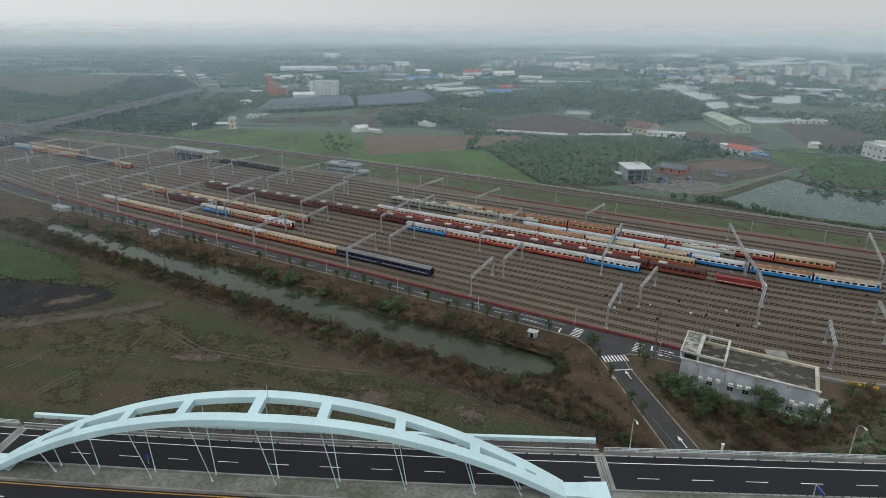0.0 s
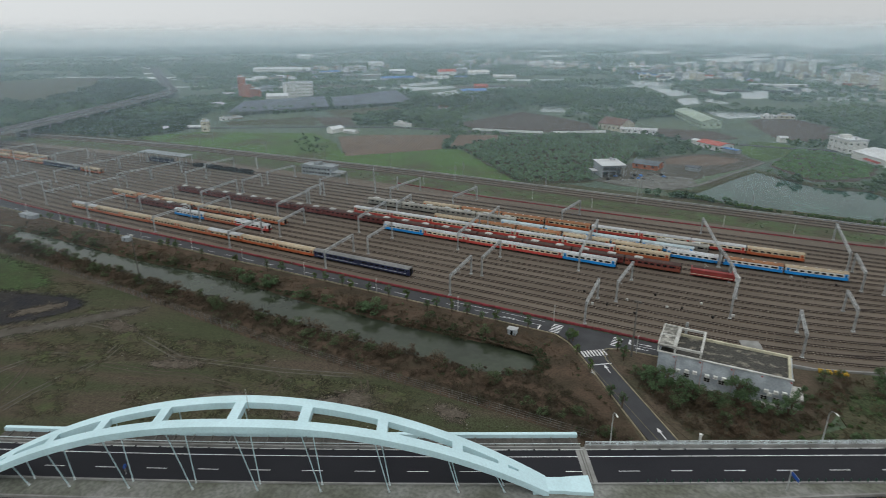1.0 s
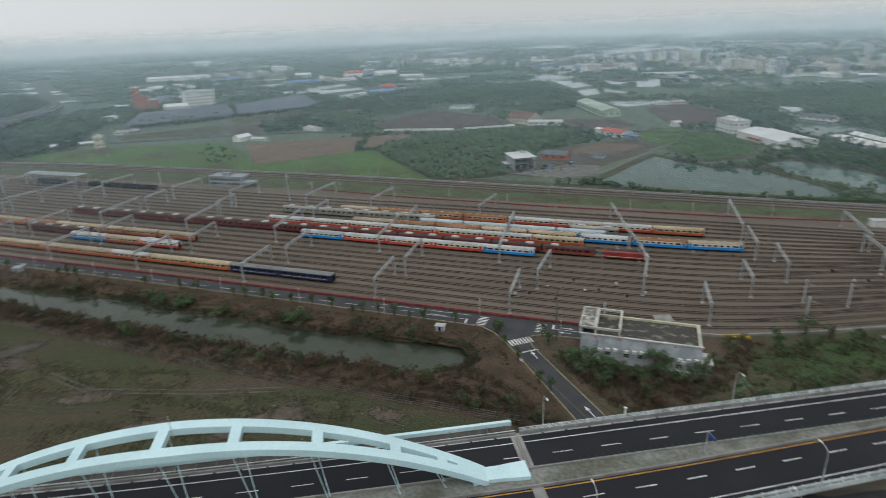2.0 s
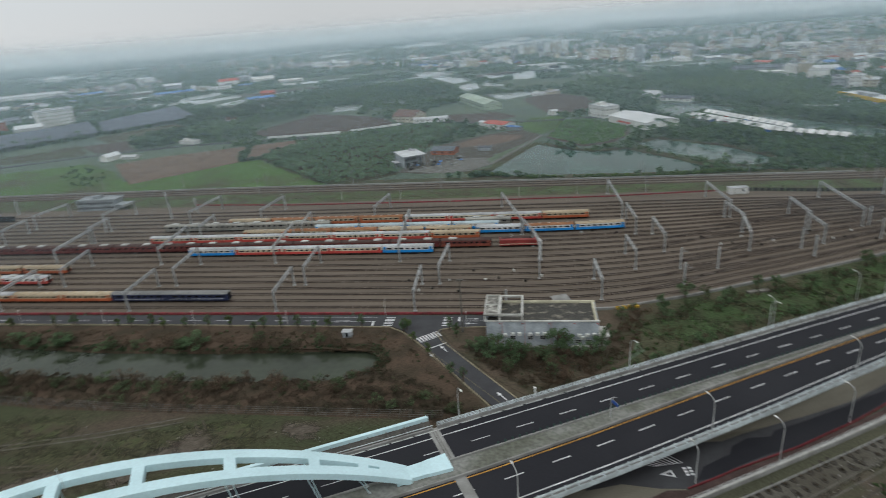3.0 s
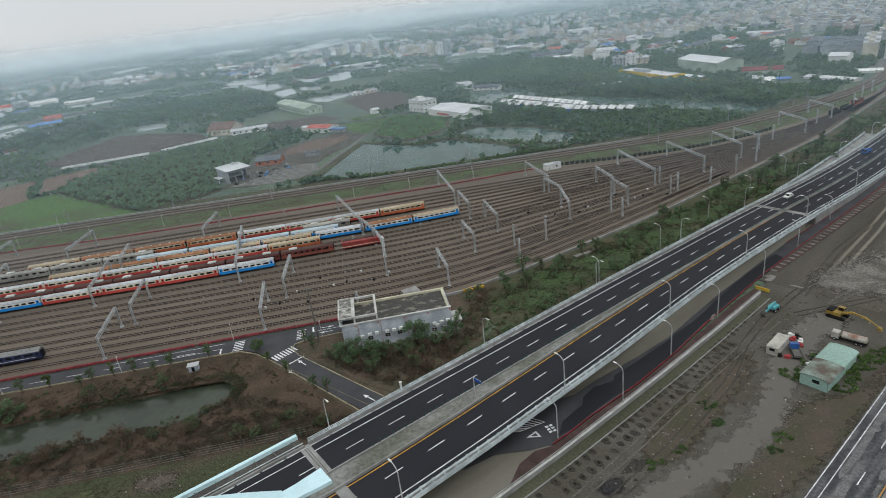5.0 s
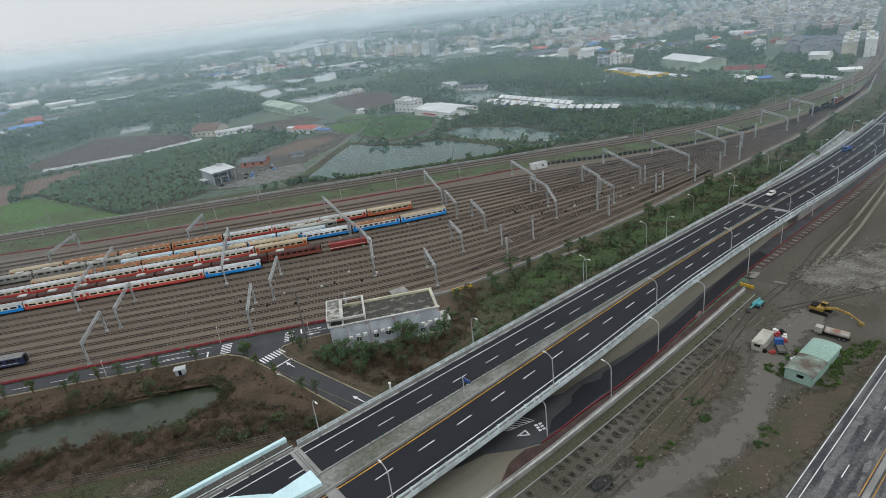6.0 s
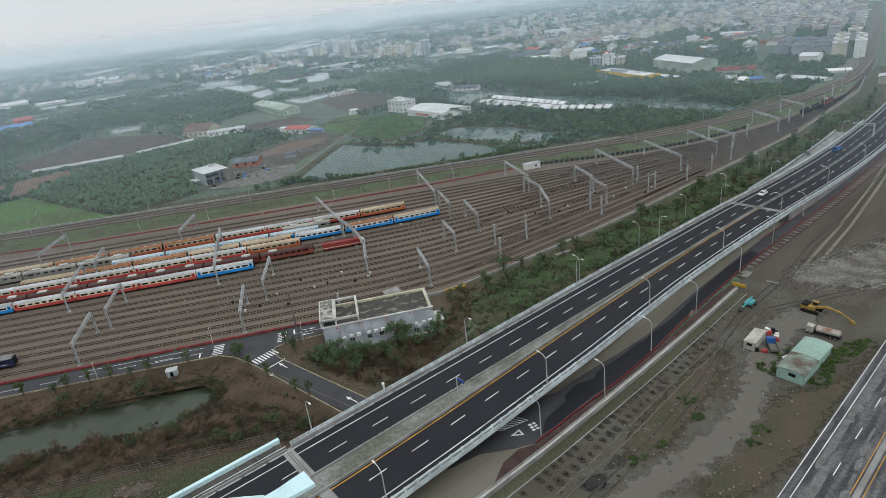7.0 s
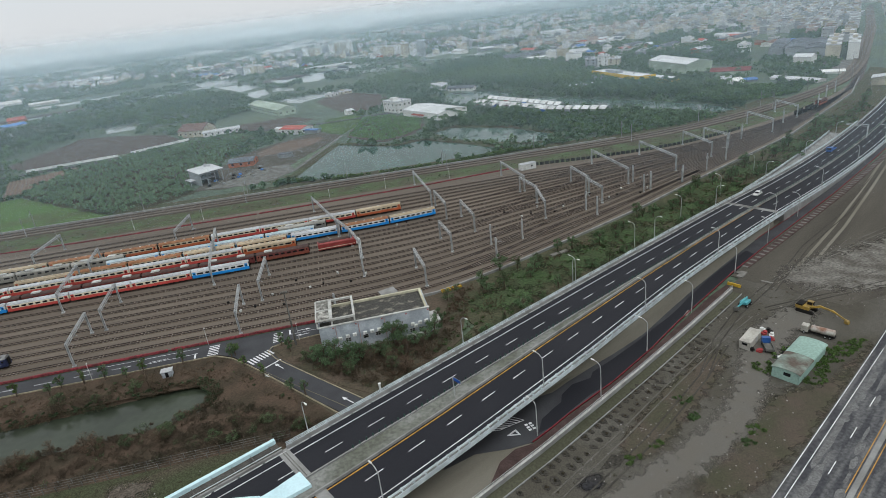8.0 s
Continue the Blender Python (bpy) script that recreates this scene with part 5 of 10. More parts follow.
single = Shape().box((-0.27, -0.27, 0), (0.27, 0.27, MAST_H + 0.4)).box((-0.35, -0.35, 0), (0.35, 0.35, 0.3)).beam((0, 0, 6.6), (0, 2.2, 6.2), 0.07).beam((0, 0, 7.5), (0, 2.2, 6.3), 0.05)
M_SINGLE = single.mesh("mast", GAL_LIGHT)
M_ARM = Shape().box((-0.5, -0.12, 5.4), (0.5, 0.12, 6.0)).tube([(0.35, 0, 6.0), (0.35, 0, 6.5)], 0.1, 6).tube([(-0.35, 0, 6.0), (-0.35, 0, 6.5)], 0.1, 6).mesh("switch_gear", UNIT_GREY)
for x, y in ((202.6, -16.9), (188.8, -29.7), (190.6, -16.8), (235.3, 0), (236.6, -7.4), (268.1, 22.7), (265.4, 8.6), (269.6, 10.5), (285.3, 11.8), (303.5, 21.3), (319.8, 30.5), (334, 48.6), (350, 60), (388, 76), (430, 98), (452, 116), (470, 128), (132.8, -49.0), (-40, 53.8), (-32, 64.4), (-57, 77.8), (-64, 36), (-142, 69), (-294, -11), (-207, -29), (-312, 12), (-262, 38)):
    ob = thing("catenary_mast", pose(x, y, 0, 0, 0, (x * 7) % 360), "single grey steel catenary mast with a bracket", "catenary mast", "masts of the yard")
    part("pole", M_SINGLE, GAL_LIGHT, ob)
    if int(abs(x)) % 2:
        part("switch_gear", M_ARM, UNIT_GREY, ob)
pole_shape = Shape().tube([(0, 0, -0.5), (0, 0, 9.5)], [0.2, 0.14], 8).beam((0, 0, 8.4), (0, -2.6, 7.6), 0.07).beam((0, 0, 9.2), (0, -2.6, 7.8), 0.05).beam((0, 0, 7.2), (0, -2.4, 7.5), 0.06)
M_POLE = pole_shape.mesh("pole", CONCRETE)
for k in range(-9, 12):
    x = -12 + k * 52.5
    for off, turn in ((6.0, 0), (-6.0, 180)):
        if off < 0 and k % 2:
            continue
        ob = thing("line_pole", pose(x, soft_lerp(MAIN_X, MAIN_Y, x) + off * 0.95, 0.2, 0, 0, turn), "slim grey concrete catenary pole beside the main line", "catenary pole", "poles of the main line")
        part("pole", M_POLE, CONCRETE, ob)
lamp_shape = Shape().tube([(0, 0, 0), (0, 0, 5.2)], [0.09, 0.06], 6).box((-0.12, -0.1, 5.15), (0.5, 0.1, 5.3))
M_YARD_LAMP = lamp_shape.mesh("pole", UNIT_GREY)
for x, y in ((8.5, 80), (42.4, 79), (74.6, 76), (135, 74), (163, 77), (196, 77), (-25, 82), (-172, -57.2), (-142, -58.6), (-114, -58.4), (-85, -58.2), (-56, -56.7), (-27.5, -57.0), (3, -56.9), (35, -57.6), (66, -57.6), (95.3, -50.3), (121.5, -58.3)):
    ob = thing("yard_lamp", pose(x, y, -0.1, 0, 0, 80), "small grey lamp post with a flat head", "lamp post", "small lamp posts")
    part("post", M_YARD_LAMP, UNIT_GREY, ob)

# contact wires over the tracks
WIRE = paint("dark_copper_wire", (0.05, 0.045, 0.04), 0.6, 0.1, 0.5, 3)
for i in range(0, len(TRACKS), 2):
    w = Shape()
    for h in (5.5, 6.6):
        w.sweep([[(x, track_y(i, x) + a, h + b) for a, b in ((-0.012, -0.012), (0.012, -0.012), (0.012, 0.012), (-0.012, 0.012))] for x in range(-300, 331, 30)])
    ob = thing("contact_wire", pose(0, 0, 0), "thin dark overhead contact wire pair", "overhead wire", "wires of the yard")
    part("wire", w, WIRE, ob)
for x, y in ((207.6, -35.2), (211.2, -34.4)):
    ob = thing("concrete_slab", pose(x, y, -0.15, 0, 0, 20), "pale precast concrete slab lying on the verge", "slab")
    part("slab", Shape().box((-1.6, -0.7, 0), (1.6, 0.7, 0.5)), SLAB_PALE, ob)
# relay cabinet and crossing slabs
hut = thing("relay_cabin", pose(235.5, 70, 0, 0, 0, 8), "white prefabricated relay cabin with a small window", "cabin")
part("shell", Shape().box((-4.2, -1.6, 0.2), (4.2, 1.6, 3.0)), WHITE_COACH, hut)
part("roof", Shape().box((-4.4, -1.8, 3.0), (4.4, 1.8, 3.15)), ROOF_WHITE, hut)
part("window", Shape().box((1.2, -1.64, 1.4), (2.2, -1.59, 2.2)), GLASS_DARK, hut)
part("door", Shape().box((-2.6, -1.64, 0.25), (-1.7, -1.59, 2.3)), UNIT_GREY, hut)
patch("crossing_slab", [(146.3, -38.0), (151.3, -36.2), (152.6, -40.6), (147.3, -41.5)], 0.28, CONCRETE, "pale concrete crossing slab laid over the tracks", "slab")
YELLOW_STEEL = paint("yellow_steel_paint", (0.5, 0.32, 0.03), 0.6, 0.2, 0.6, 5)
stop = thing("buffer_stop", pose(165.5, -46.6, 0.1, 0, 0, 12), "yellow steel frames stacked by the end of a track", "buffer stop")
for k in range(4):
    part("frame", Shape().box((k * 1.9, -0.6, 0), (k * 1.9 + 1.2, -0.3, 0.6)).box((k * 1.9, 0.4, 0), (k * 1.9 + 1.2, 0.7, 0.6)).box((k * 1.9 + 0.4, -0.6, 0.1), (k * 1.9 + 0.7, 0.7, 0.45)), YELLOW_STEEL, stop)
for x, y, n in ((156, 24, 5), (120, -22, 6), (245, 12, 6), (98, -30, 5), (205, 8, 6)):
    for k in range(n):
        ob = thing("trackside_box", pose(x + k * 4.7 + 2 * math.sin(k * 3.1), y + 5.1 * math.cos(k * 2.2), 0.0, 0, 0, k * 40), "small grey trackside signal box", "signal box", "trackside boxes")
        part("case", Shape().box((-0.35, -0.25, 0), (0.35, 0.25, 0.65)).box((-0.4, -0.3, 0.65), (0.4, 0.3, 0.72)), UNIT_GREY if k % 2 else BLACK_IRON, ob)

GREY_ROOF = paint("weathered_grey_sheet", (0.29, 0.31, 0.32), 0.8, 0.12, 0.2, 2, tint=(0.22, 0.235, 0.24))
# control office and wash canopy at the north side
office = thing("yard_office", pose(-95, 76, 0, 0, 0, 3), "two-storey pale yard office with a flat roof and a lean-to", "building")
part("shell", Shape().box((-12, -4, 0), (10, 4, 5.6)), GREY_ROOF, office)
part("roof", Shape().box((-12.4, -4.4, 5.6), (10.4, 4.4, 5.9)).box((-12.4, -4.4, 5.9), (10.4, -4.1, 6.4)).box((-12.4, 4.1, 5.9), (10.4, 4.4, 6.4)).box((-4, -1.5, 5.9), (0, 2, 7.6)), GREY_ROOF, office)
for k in range(9):
    for z in (1.2, 3.7):
        part("window", Shape().box((-11 + k * 2.3, -4.04, z), (-9.6 + k * 2.3, -3.98, z + 1.1)), GLASS_DARK, office)
part("lean_to", Shape().box((10.4, -5, 3.0), (17, 2, 3.2)).box((16.6, -4.9, 0), (16.8, -4.7, 3)).box((16.6, 1.7, 0), (16.8, 1.9, 3)), GREY_ROOF, office)
canopy = thing("wash_canopy", pose(-212, 55.5, 0, 0, 0, 1), "open steel wash canopy with a flat pale roof over a track", "canopy")
part("roof", Shape().box((-22, -4.2, 6.6), (22, 4.2, 6.9)), GREY_ROOF, canopy)
for k in range(8):
    for y in (-3.8, 3.8):
        part("column", Shape().box((-21 + k * 6 - 0.15, y - 0.15, 0), (-21 + k * 6 + 0.15, y + 0.15, 6.6)), GAL_LIGHT, canopy)


# ---- near things ----
# trees and bushes
LEAF_OLIVE = paint("olive_green_leaves", (0.11, 0.145, 0.075), 0.75, 0.3, 0.1, 2, island=0.4, leaf=True)
LEAF_RUST = paint("withered_brown_twigs", (0.125, 0.089, 0.061), 0.9, 0.2, 0.05, 1, tint=(0.084, 0.072, 0.047), island=0.25, leaf=True)
CROWNS = {}
for key, mat, n, size in (("green", LEAF_TREE, 1800, 0.058), ("fresh", LEAF_FRESH, 1200, 0.065), ("dark", LEAF_OLIVE, 1400, 0.058), ("bare", LEAF_RUST, 800, 0.045)):
    CROWNS[key] = []
    for k in range(4):
        q = []
        for lobe in range(15):
            a, up, out_ = lobe * 2.4 + RNG.uniform(-0.4, 0.4), RNG.uniform(-0.75, 0.85), RNG.uniform(0.35, 0.85)
            wide = out_ * math.sqrt(max(0.05, 1 - up * up))
            q.append(leaf_cloud(RNG, n // 15, size, (RNG.uniform(0.32, 0.55), RNG.uniform(0.32, 0.55), RNG.uniform(0.24, 0.42))) + (wide * math.cos(a), wide * math.sin(a), up * 0.85))
        CROWNS[key].append(quads_mesh("crown", np.concatenate(q), mat))
M_TRUNKS = []
for k in range(3):
    s = Shape().tube([(0, 0, -0.1), (0.03 * k, 0.02, 0.4), (0.05 - 0.04 * k, 0.0, 0.8)], [0.045, 0.035, 0.022], 6)
    for a in range(4):
        t = a * 1.7 + k
        s.tube([(0.02, 0, 0.42 + 0.06 * a), (0.14 * math.cos(t), 0.14 * math.sin(t), 0.62 + 0.05 * a), (0.27 * math.cos(t), 0.27 * math.sin(t), 0.74 + 0.05 * a)], [0.022, 0.015, 0.008], 5)
    M_TRUNKS.append(s.mesh("trunk", BARK))


def tree(x, y, h, r, key="green", label="small green street tree in the verge", group="street trees", z=-0.15, lift=0.66):
    k = int(abs(x * 3.7 + y)) % 4
    ob = thing("tree", pose(x, y, z, 0, 0, (x * 37) % 360), label, "tree", group)
    part("trunk", M_TRUNKS[k % 3], BARK, ob, at=Matrix.Diagonal((h, h, h, 1)))
    part("crown", CROWNS[key][k], LEAF_GREEN, ob, at=Matrix.Translation((0, 0, h * lift)) @ Matrix.Diagonal((r, r, h * 0.42, 1)))


for i, (x, y) in enumerate(((-154, -60.5), (-149, -59), (-138, -59.5), (-131, -60), (-121, -60), (-116, -59.6), (-105, -59.8), (-99, -59.6), (-70, -60.5), (-66, -60), (-62, -59.6), (-47, -59.6), (-28.5, -59.8), (-13, -59), (-6.4, -58.4), (9, -58.4), (14.2, -58.6), (21, -58.2), (25.6, -59.3), (32.4, -58.4), (40.5, -58.9), (47.5, -58.4), (56.6, -61), (58.7, -58.8), (64.4, -58.7), (69.7, -58.6), (75.5, -60), (79.7, -58.9), (90, -58.9), (103.2, -61), (107, -66.5), (116.6, -59.6), (119.2, -64), (112.6, -73.6), (120, -83), (123.4, -86))):
    tree(x, y, 3.6 + 1.6 * abs(math.sin(i * 2.3)), 0.85 + 0.6 * abs(math.sin(i * 1.7)), "fresh" if i % 3 == 0 else "green", lift=0.6)
tree(104, -59.8, 4.2, 2.0, "fresh", "leafy fresh green tree at the road corner")
for x, y, r in ((-20, -67.6, 3.2), (-12.5, -70, 3.0), (-2, -69.8, 4.2), (42.5, -70.2, 4.6), (13.4, -72.4, 2.4)):
    tree(x, y, 1.2 * r, r, "green", "round green bush overhanging the canal", "canal bushes", -0.5, 0.5)
for x, y, h, r in ((126.2, -71.6, 5.0, 2.2), (128.6, -72.6, 6.0, 2.6), (131.6, -73.2, 6.2, 2.7), (134.6, -74.2, 5.6, 2.6), (137.6, -75.4, 5.4, 2.4), (140.6, -74.2, 4.2, 2.2), (143.6, -74.8, 4.6, 2.2), (147.0, -72.6, 8.4, 2.9), (149.2, -72.0, 7.0, 2.5), (152.6, -73.4, 4.2, 2.1), (155.6, -72.6, 4.4, 1.9), (158.6, -71.2, 6.4, 2.1), (160.8, -65.0, 5.0, 1.9), (166, -53, 4.4, 1.8), (187, -39, 6.5, 2.2), (192.6, -40, 5.0, 1.6), (135, -77.4, 3.6, 2.2), (123.4, -70, 3.0, 1.5), (130, -76, 3.6, 1.9), (145, -77.5, 3.2, 1.8)):
    tree(x, y, h, r * 1.25, "dark" if r < 1.9 else "green", "bushy green tree growing by the rail building", "trees by the rail building", -0.2, 0.58)
for i in range(46):
    s = 40 + i * 8.2
    p = road_point(s, 14.5 + 5.5 * abs(math.sin(i * 2.9)))
    if p.y < lerp(SOUTH_X, SOUTH_Y, p.x) - 3:
        tree(p.x, p.y, 2.6 + 2.4 * abs(math.sin(i * 1.3)), 1.5 + 1.3 * abs(math.sin(i * 2.1)), "dark" if i % 2 else "green", "scrubby green tree on the verge", "verge trees", -0.2, 0.55)

for i in range(44):
    x = 170 + i * 5.4 + 3 * math.sin(i * 1.9)
    y = lerp(SOUTH_X, SOUTH_Y, x) - 4.0 - 9 * abs(math.sin(i * 2.7))
    tree(x, y, 3.2 + 3.0 * abs(math.sin(i * 1.7)), 1.5 + 1.0 * abs(math.sin(i * 2.3)), "green" if i % 3 else "dark", "slender green tree on the verge by the yard", "verge trees", -0.2, 0.6)

# scrub on the canal banks and verges
BUSH = [leaf_cloud(RNG, 95, 0.22, (1.0, 1.0, 0.6)) + (0, 0, 0.35) for _ in range(8)]
LOOSE = [np.concatenate([leaf_cloud(RNG, 30, 0.11, (RNG.uniform(0.4, 1.0), RNG.uniform(0.4, 1.0), RNG.uniform(0.5, 1.0))) + (RNG.uniform(-1.0, 1.0), RNG.uniform(-1.0, 1.0), RNG.uniform(0.3, 0.9)) for _ in range(4)]) for _ in range(10)]
GRASSY = [leaf_cloud(RNG, 26, 0.28, (0.7, 0.7, 0.3)) + (0, 0, 0.15) for _ in range(6)]
NORTH_BANK = [(-165, -61), (100, -61), (122, -89), (103, -73), (97.5, -68.4), (80, -69), (44, -71), (12, -71.2), (-20, -68.6), (-70, -71.4), (-152, -70.5)]
SOUTH_BANK = [(-165, -76), (-131, -82.5), (-92, -83.5), (-35, -85.6), (33, -87), (94, -85.6), (102.5, -80), (127, -95), (130, -105), (110, -99), (20, -99.5), (-60, -93.5), (-180, -91)]


def scrub(name, poly, count, lo, hi, kinds, mat, label):
    pts = sown(RNG, poly, count)
    sizes = RNG.uniform(lo, hi, count) * (0.7 + 0.6 * np.array([0.5 + 0.5 * noisy(x, y, 0.07, 4.0) for x, y in pts]))
    stuff(name, scatter(RNG, kinds, [(x, y, -0.2) for x, y in pts], sizes), mat, label, "bushes")


scrub("bank_scrub", SOUTH_BANK, 2000, 0.4, 1.05, LOOSE, LEAF_BROWN, "dry brown scrub on the canal bank")
scrub("bank_scrub", SOUTH_BANK, 150, 1.0, 1.7, LOOSE, LEAF_BROWN, "tall dry brown bushes on the canal bank")
scrub("bank_scrub", SOUTH_BANK, 170, 0.5, 1.4, LOOSE, LEAF_OLIVE, "dark green bushes among dry scrub on the bank")
scrub("bank_scrub", NORTH_BANK, 1000, 0.3, 0.85, LOOSE, LEAF_RUST, "low dry brown scrub beside the service road")
scrub("bank_scrub", NORTH_BANK, 120, 0.3, 0.8, BUSH, LEAF_OLIVE, "low green weeds beside the service road")
SHORE = [(x, y + a) for a, ring in ((2.4, CANAL_N), (-0.4, CANAL_N[::-1])) for x, y in ring]
scrub("shore_scrub", SHORE, 300, 0.3, 0.8, BUSH, LEAF_DARK, "dark bushes hanging over the canal's edge")
scrub("shore_scrub", [(x, y + a) for a, ring in ((0.6, CANAL_S), (-2.6, CANAL_S[::-1])) for x, y in ring], 300, 0.3, 0.8, BUSH, LEAF_BROWN, "brown bushes along the canal's edge")


EDGE_RNG = np.random.default_rng(77)


def edge_scrub(line, count, lo, hi, mat, label):
    pts = []
    for k in range(count):
        f = EDGE_RNG.uniform(0, len(line) - 1.001)
        a, b = line[int(f)], line[int(f) + 1]
        u = f - int(f)
        pts.append((a[0] + (b[0] - a[0]) * u + EDGE_RNG.uniform(-1, 1.3), a[1] + (b[1] - a[1]) * u + EDGE_RNG.uniform(-1.3, 1.1), -0.75))
    stuff("edge_scrub", scatter(EDGE_RNG, LOOSE, pts, EDGE_RNG.uniform(lo, hi, count)), mat, label, "bushes")


for i, (x, y) in enumerate(CANAL_S[2:] + CANAL_N[1:-2]):
    far_side = i >= len(CANAL_S) - 2
    for k in range(5 if far_side else 9):
        bx, by = x + 30 * math.sin(i * 4.1 + k * 1.9), y + (1.5 + 1.2 * abs(math.sin(k * 2.3 + i)) if far_side else -1.2 - 5.0 * abs(math.sin(k * 2.7 + i)))
        if -150 < bx < 96:
            tree(bx, by, 2.2 + 2.2 * abs(math.sin(i + k * 1.3)), 1.5 + 1.6 * abs(math.sin(i * 1.7 + k * 2.1)), ("dark", "bare", "bare", "dark", "bare")[(i + k) % 5], "soft olive bush on the canal bank" if (i + k) % 5 in (0, 3) else "dry brown bush on the canal bank", "canal bank bushes", -0.4, 0.5)
for i in range(26):
    x, y = 101 + 22 * abs(math.sin(i * 1.7)), -84 - 14 * abs(math.sin(i * 2.9 + 1))
    if x - 101 < (-84 - y) * 1.6 + 4:
        tree(x, y, 2.0 + 1.6 * abs(math.sin(i * 1.3)), 1.2 + 1.0 * abs(math.sin(i * 2.1)), ("bare", "dark", "bare")[i % 3], "dry brown bush on the weedy bank" if i % 3 != 1 else "soft olive bush on the weedy bank", "canal bank bushes", -0.3, 0.5)
CANAL_END = CANAL_N[-6:] + CANAL_S[:3]
edge_scrub(CANAL_END, 190, 0.6, 1.35, LEAF_RUST, "withered brown bushes round the canal's end")
edge_scrub(CANAL_END, 80, 0.5, 1.3, LEAF_DARK, "dark bushes overhanging the canal's end")
edge_scrub(CANAL_N[:-5], 160, 0.4, 1.1, LEAF_DARK, "dark bushes overhanging the canal")
PLOT = [(118, -66), (127, -72), (160, -71), (168, -50), (176, -45), (165, -72), (147, -94), (138, -88), (124, -74)]
scrub("plot_scrub", PLOT, 330, 0.4, 1.2, LOOSE, LEAF_RUST, "withered brown brush round the rail building")
scrub("plot_scrub", PLOT, 110, 0.4, 1.0, LOOSE, LEAF_BROWN, "brown weeds round the rail building")
scrub("plot_scrub", PLOT, 60, 0.4, 1.0, LOOSE, LEAF_OLIVE, "green weeds round the rail building")
for i, (x, y) in enumerate(sown(RNG, [(127, -76), (158, -73), (163, -72), (149, -88), (140, -87)], 30)):
    tree(x, y, 2.6 + 2.0 * abs(math.sin(i * 1.3)), 1.3 + 0.9 * abs(math.sin(i * 2.1)), ("bare", "bare", "bare", "dark")[i % 4], "withered brown sapling in the weedy plot" if i % 4 < 3 else "thin olive-green sapling in the weedy plot", "saplings by the rail building", -0.2, 0.6)
VERGE = [(168, -50), (190, -42), (229, -25), (279, 0), (372, 47), (460, 105), (450, 78), (370, 24), (300, -12), (200, -66), (160, -86), (152, -90)]
scrub("verge_scrub", VERGE, 600, 0.3, 0.9, BUSH, LEAF_GREEN, "green scrub on the verge")
scrub("verge_scrub", VERGE, 1000, 0.3, 0.95, LOOSE, LEAF_RUST, "dry brown scrub on the verge")
NVERGE = [(-420, 60), (-240, 77), (-40, 79), (200, 80), (240, 76), (270, 71), (300, 69), (330, 71), (380, 86), (440, 112), (440, 118), (380, 96), (330, 88), (300, 87), (230, 88), (-40, 95), (-240, 93), (-420, 76)]
scrub("north_scrub", NVERGE, 1900, 0.4, 1.0, GRASSY, LEAF_OLIVE, "green weeds and bushes between the yard and the main line")
scrub("north_scrub", NVERGE, 1100, 0.3, 0.9, GRASSY, LEAF_BROWN, "brown weeds between the yard and the main line")
LOT_RING = [(-170, -97), (-60, -98), (20, -104), (105, -104), (60, -160), (-120, -180)]
scrub("lot_weeds", LOT_RING, 500, 0.25, 0.7, GRASSY, LEAF_BROWN, "dry weeds on the vacant lot")
scrub("lot_weeds", LOT_RING, 200, 0.2, 0.6, GRASSY, LEAF_GREEN, "green weeds on the vacant lot")
WORKS = [(165, -135), (195, -112), (240, -84), (300, -60), (300, -95), (245, -104), (222, -128), (195, -150)]
scrub("works_weeds", WORKS, 200, 0.2, 0.7, GRASSY, LEAF_BROWN, "dry weeds in the works yard")
scrub("works_weeds", [(222, -112), (240, -108), (247, -112), (232, -124)], 60, 0.5, 1.1, BUSH, LEAF_FRESH, "bright green weeds beside the metal hut")
for i, (x, y) in enumerate(((185.4, -129.8), (203.6, -117.5), (211.0, -130.4), (201.9, -122.9), (191, -128), (207, -133))):
    scrub("works_weeds", [(x - 1.6, y - 1.2), (x + 1.6, y - 1.2), (x + 1.8, y + 1.2), (x - 1.6, y + 1.4)], 9, 0.35, 0.8, BUSH, LEAF_FRESH if i % 2 == 0 else LEAF_GREEN, "bright green weed clump in the rubble")
RUBBLE = paint("pale_rubble", (0.2, 0.19, 0.175), 0.95, 0.3, 0.5, 3, island=0.6)


def rubble(poly, count, lo, hi, label):
    s = Shape()
    for x, y in sown(RNG, poly, count):
        r = RNG.uniform(lo, hi)
        m = pose(x, y, r * 0.2 - 0.08, RNG.uniform(-25, 25), RNG.uniform(-25, 25), RNG.uniform(0, 360))
        s.add([(-r, -r * 0.6, 0), (r * 0.9, -r * 0.7, 0), (r, r * 0.6, 0.1 * r), (-r * 0.8, r * 0.7, 0), (-r * 0.5, -r * 0.3, r * 0.6), (r * 0.5, -r * 0.4, r * 0.5), (r * 0.5, r * 0.3, r * 0.65), (-r * 0.4, r * 0.35, r * 0.5)],
              [(3, 2, 1, 0), (4, 5, 6, 7), (0, 1, 5, 4), (1, 2, 6, 5), (2, 3, 7, 6), (3, 0, 4, 7)], m)
    tagged(part("rubble", s, RUBBLE), label, "rubble", "", "stuff")


rubble(LOT_RING, 700, 0.05, 0.2, "scattered pale stones and litter on the lot")
rubble(WORKS, 900, 0.06, 0.22, "scattered rubble in the works yard")

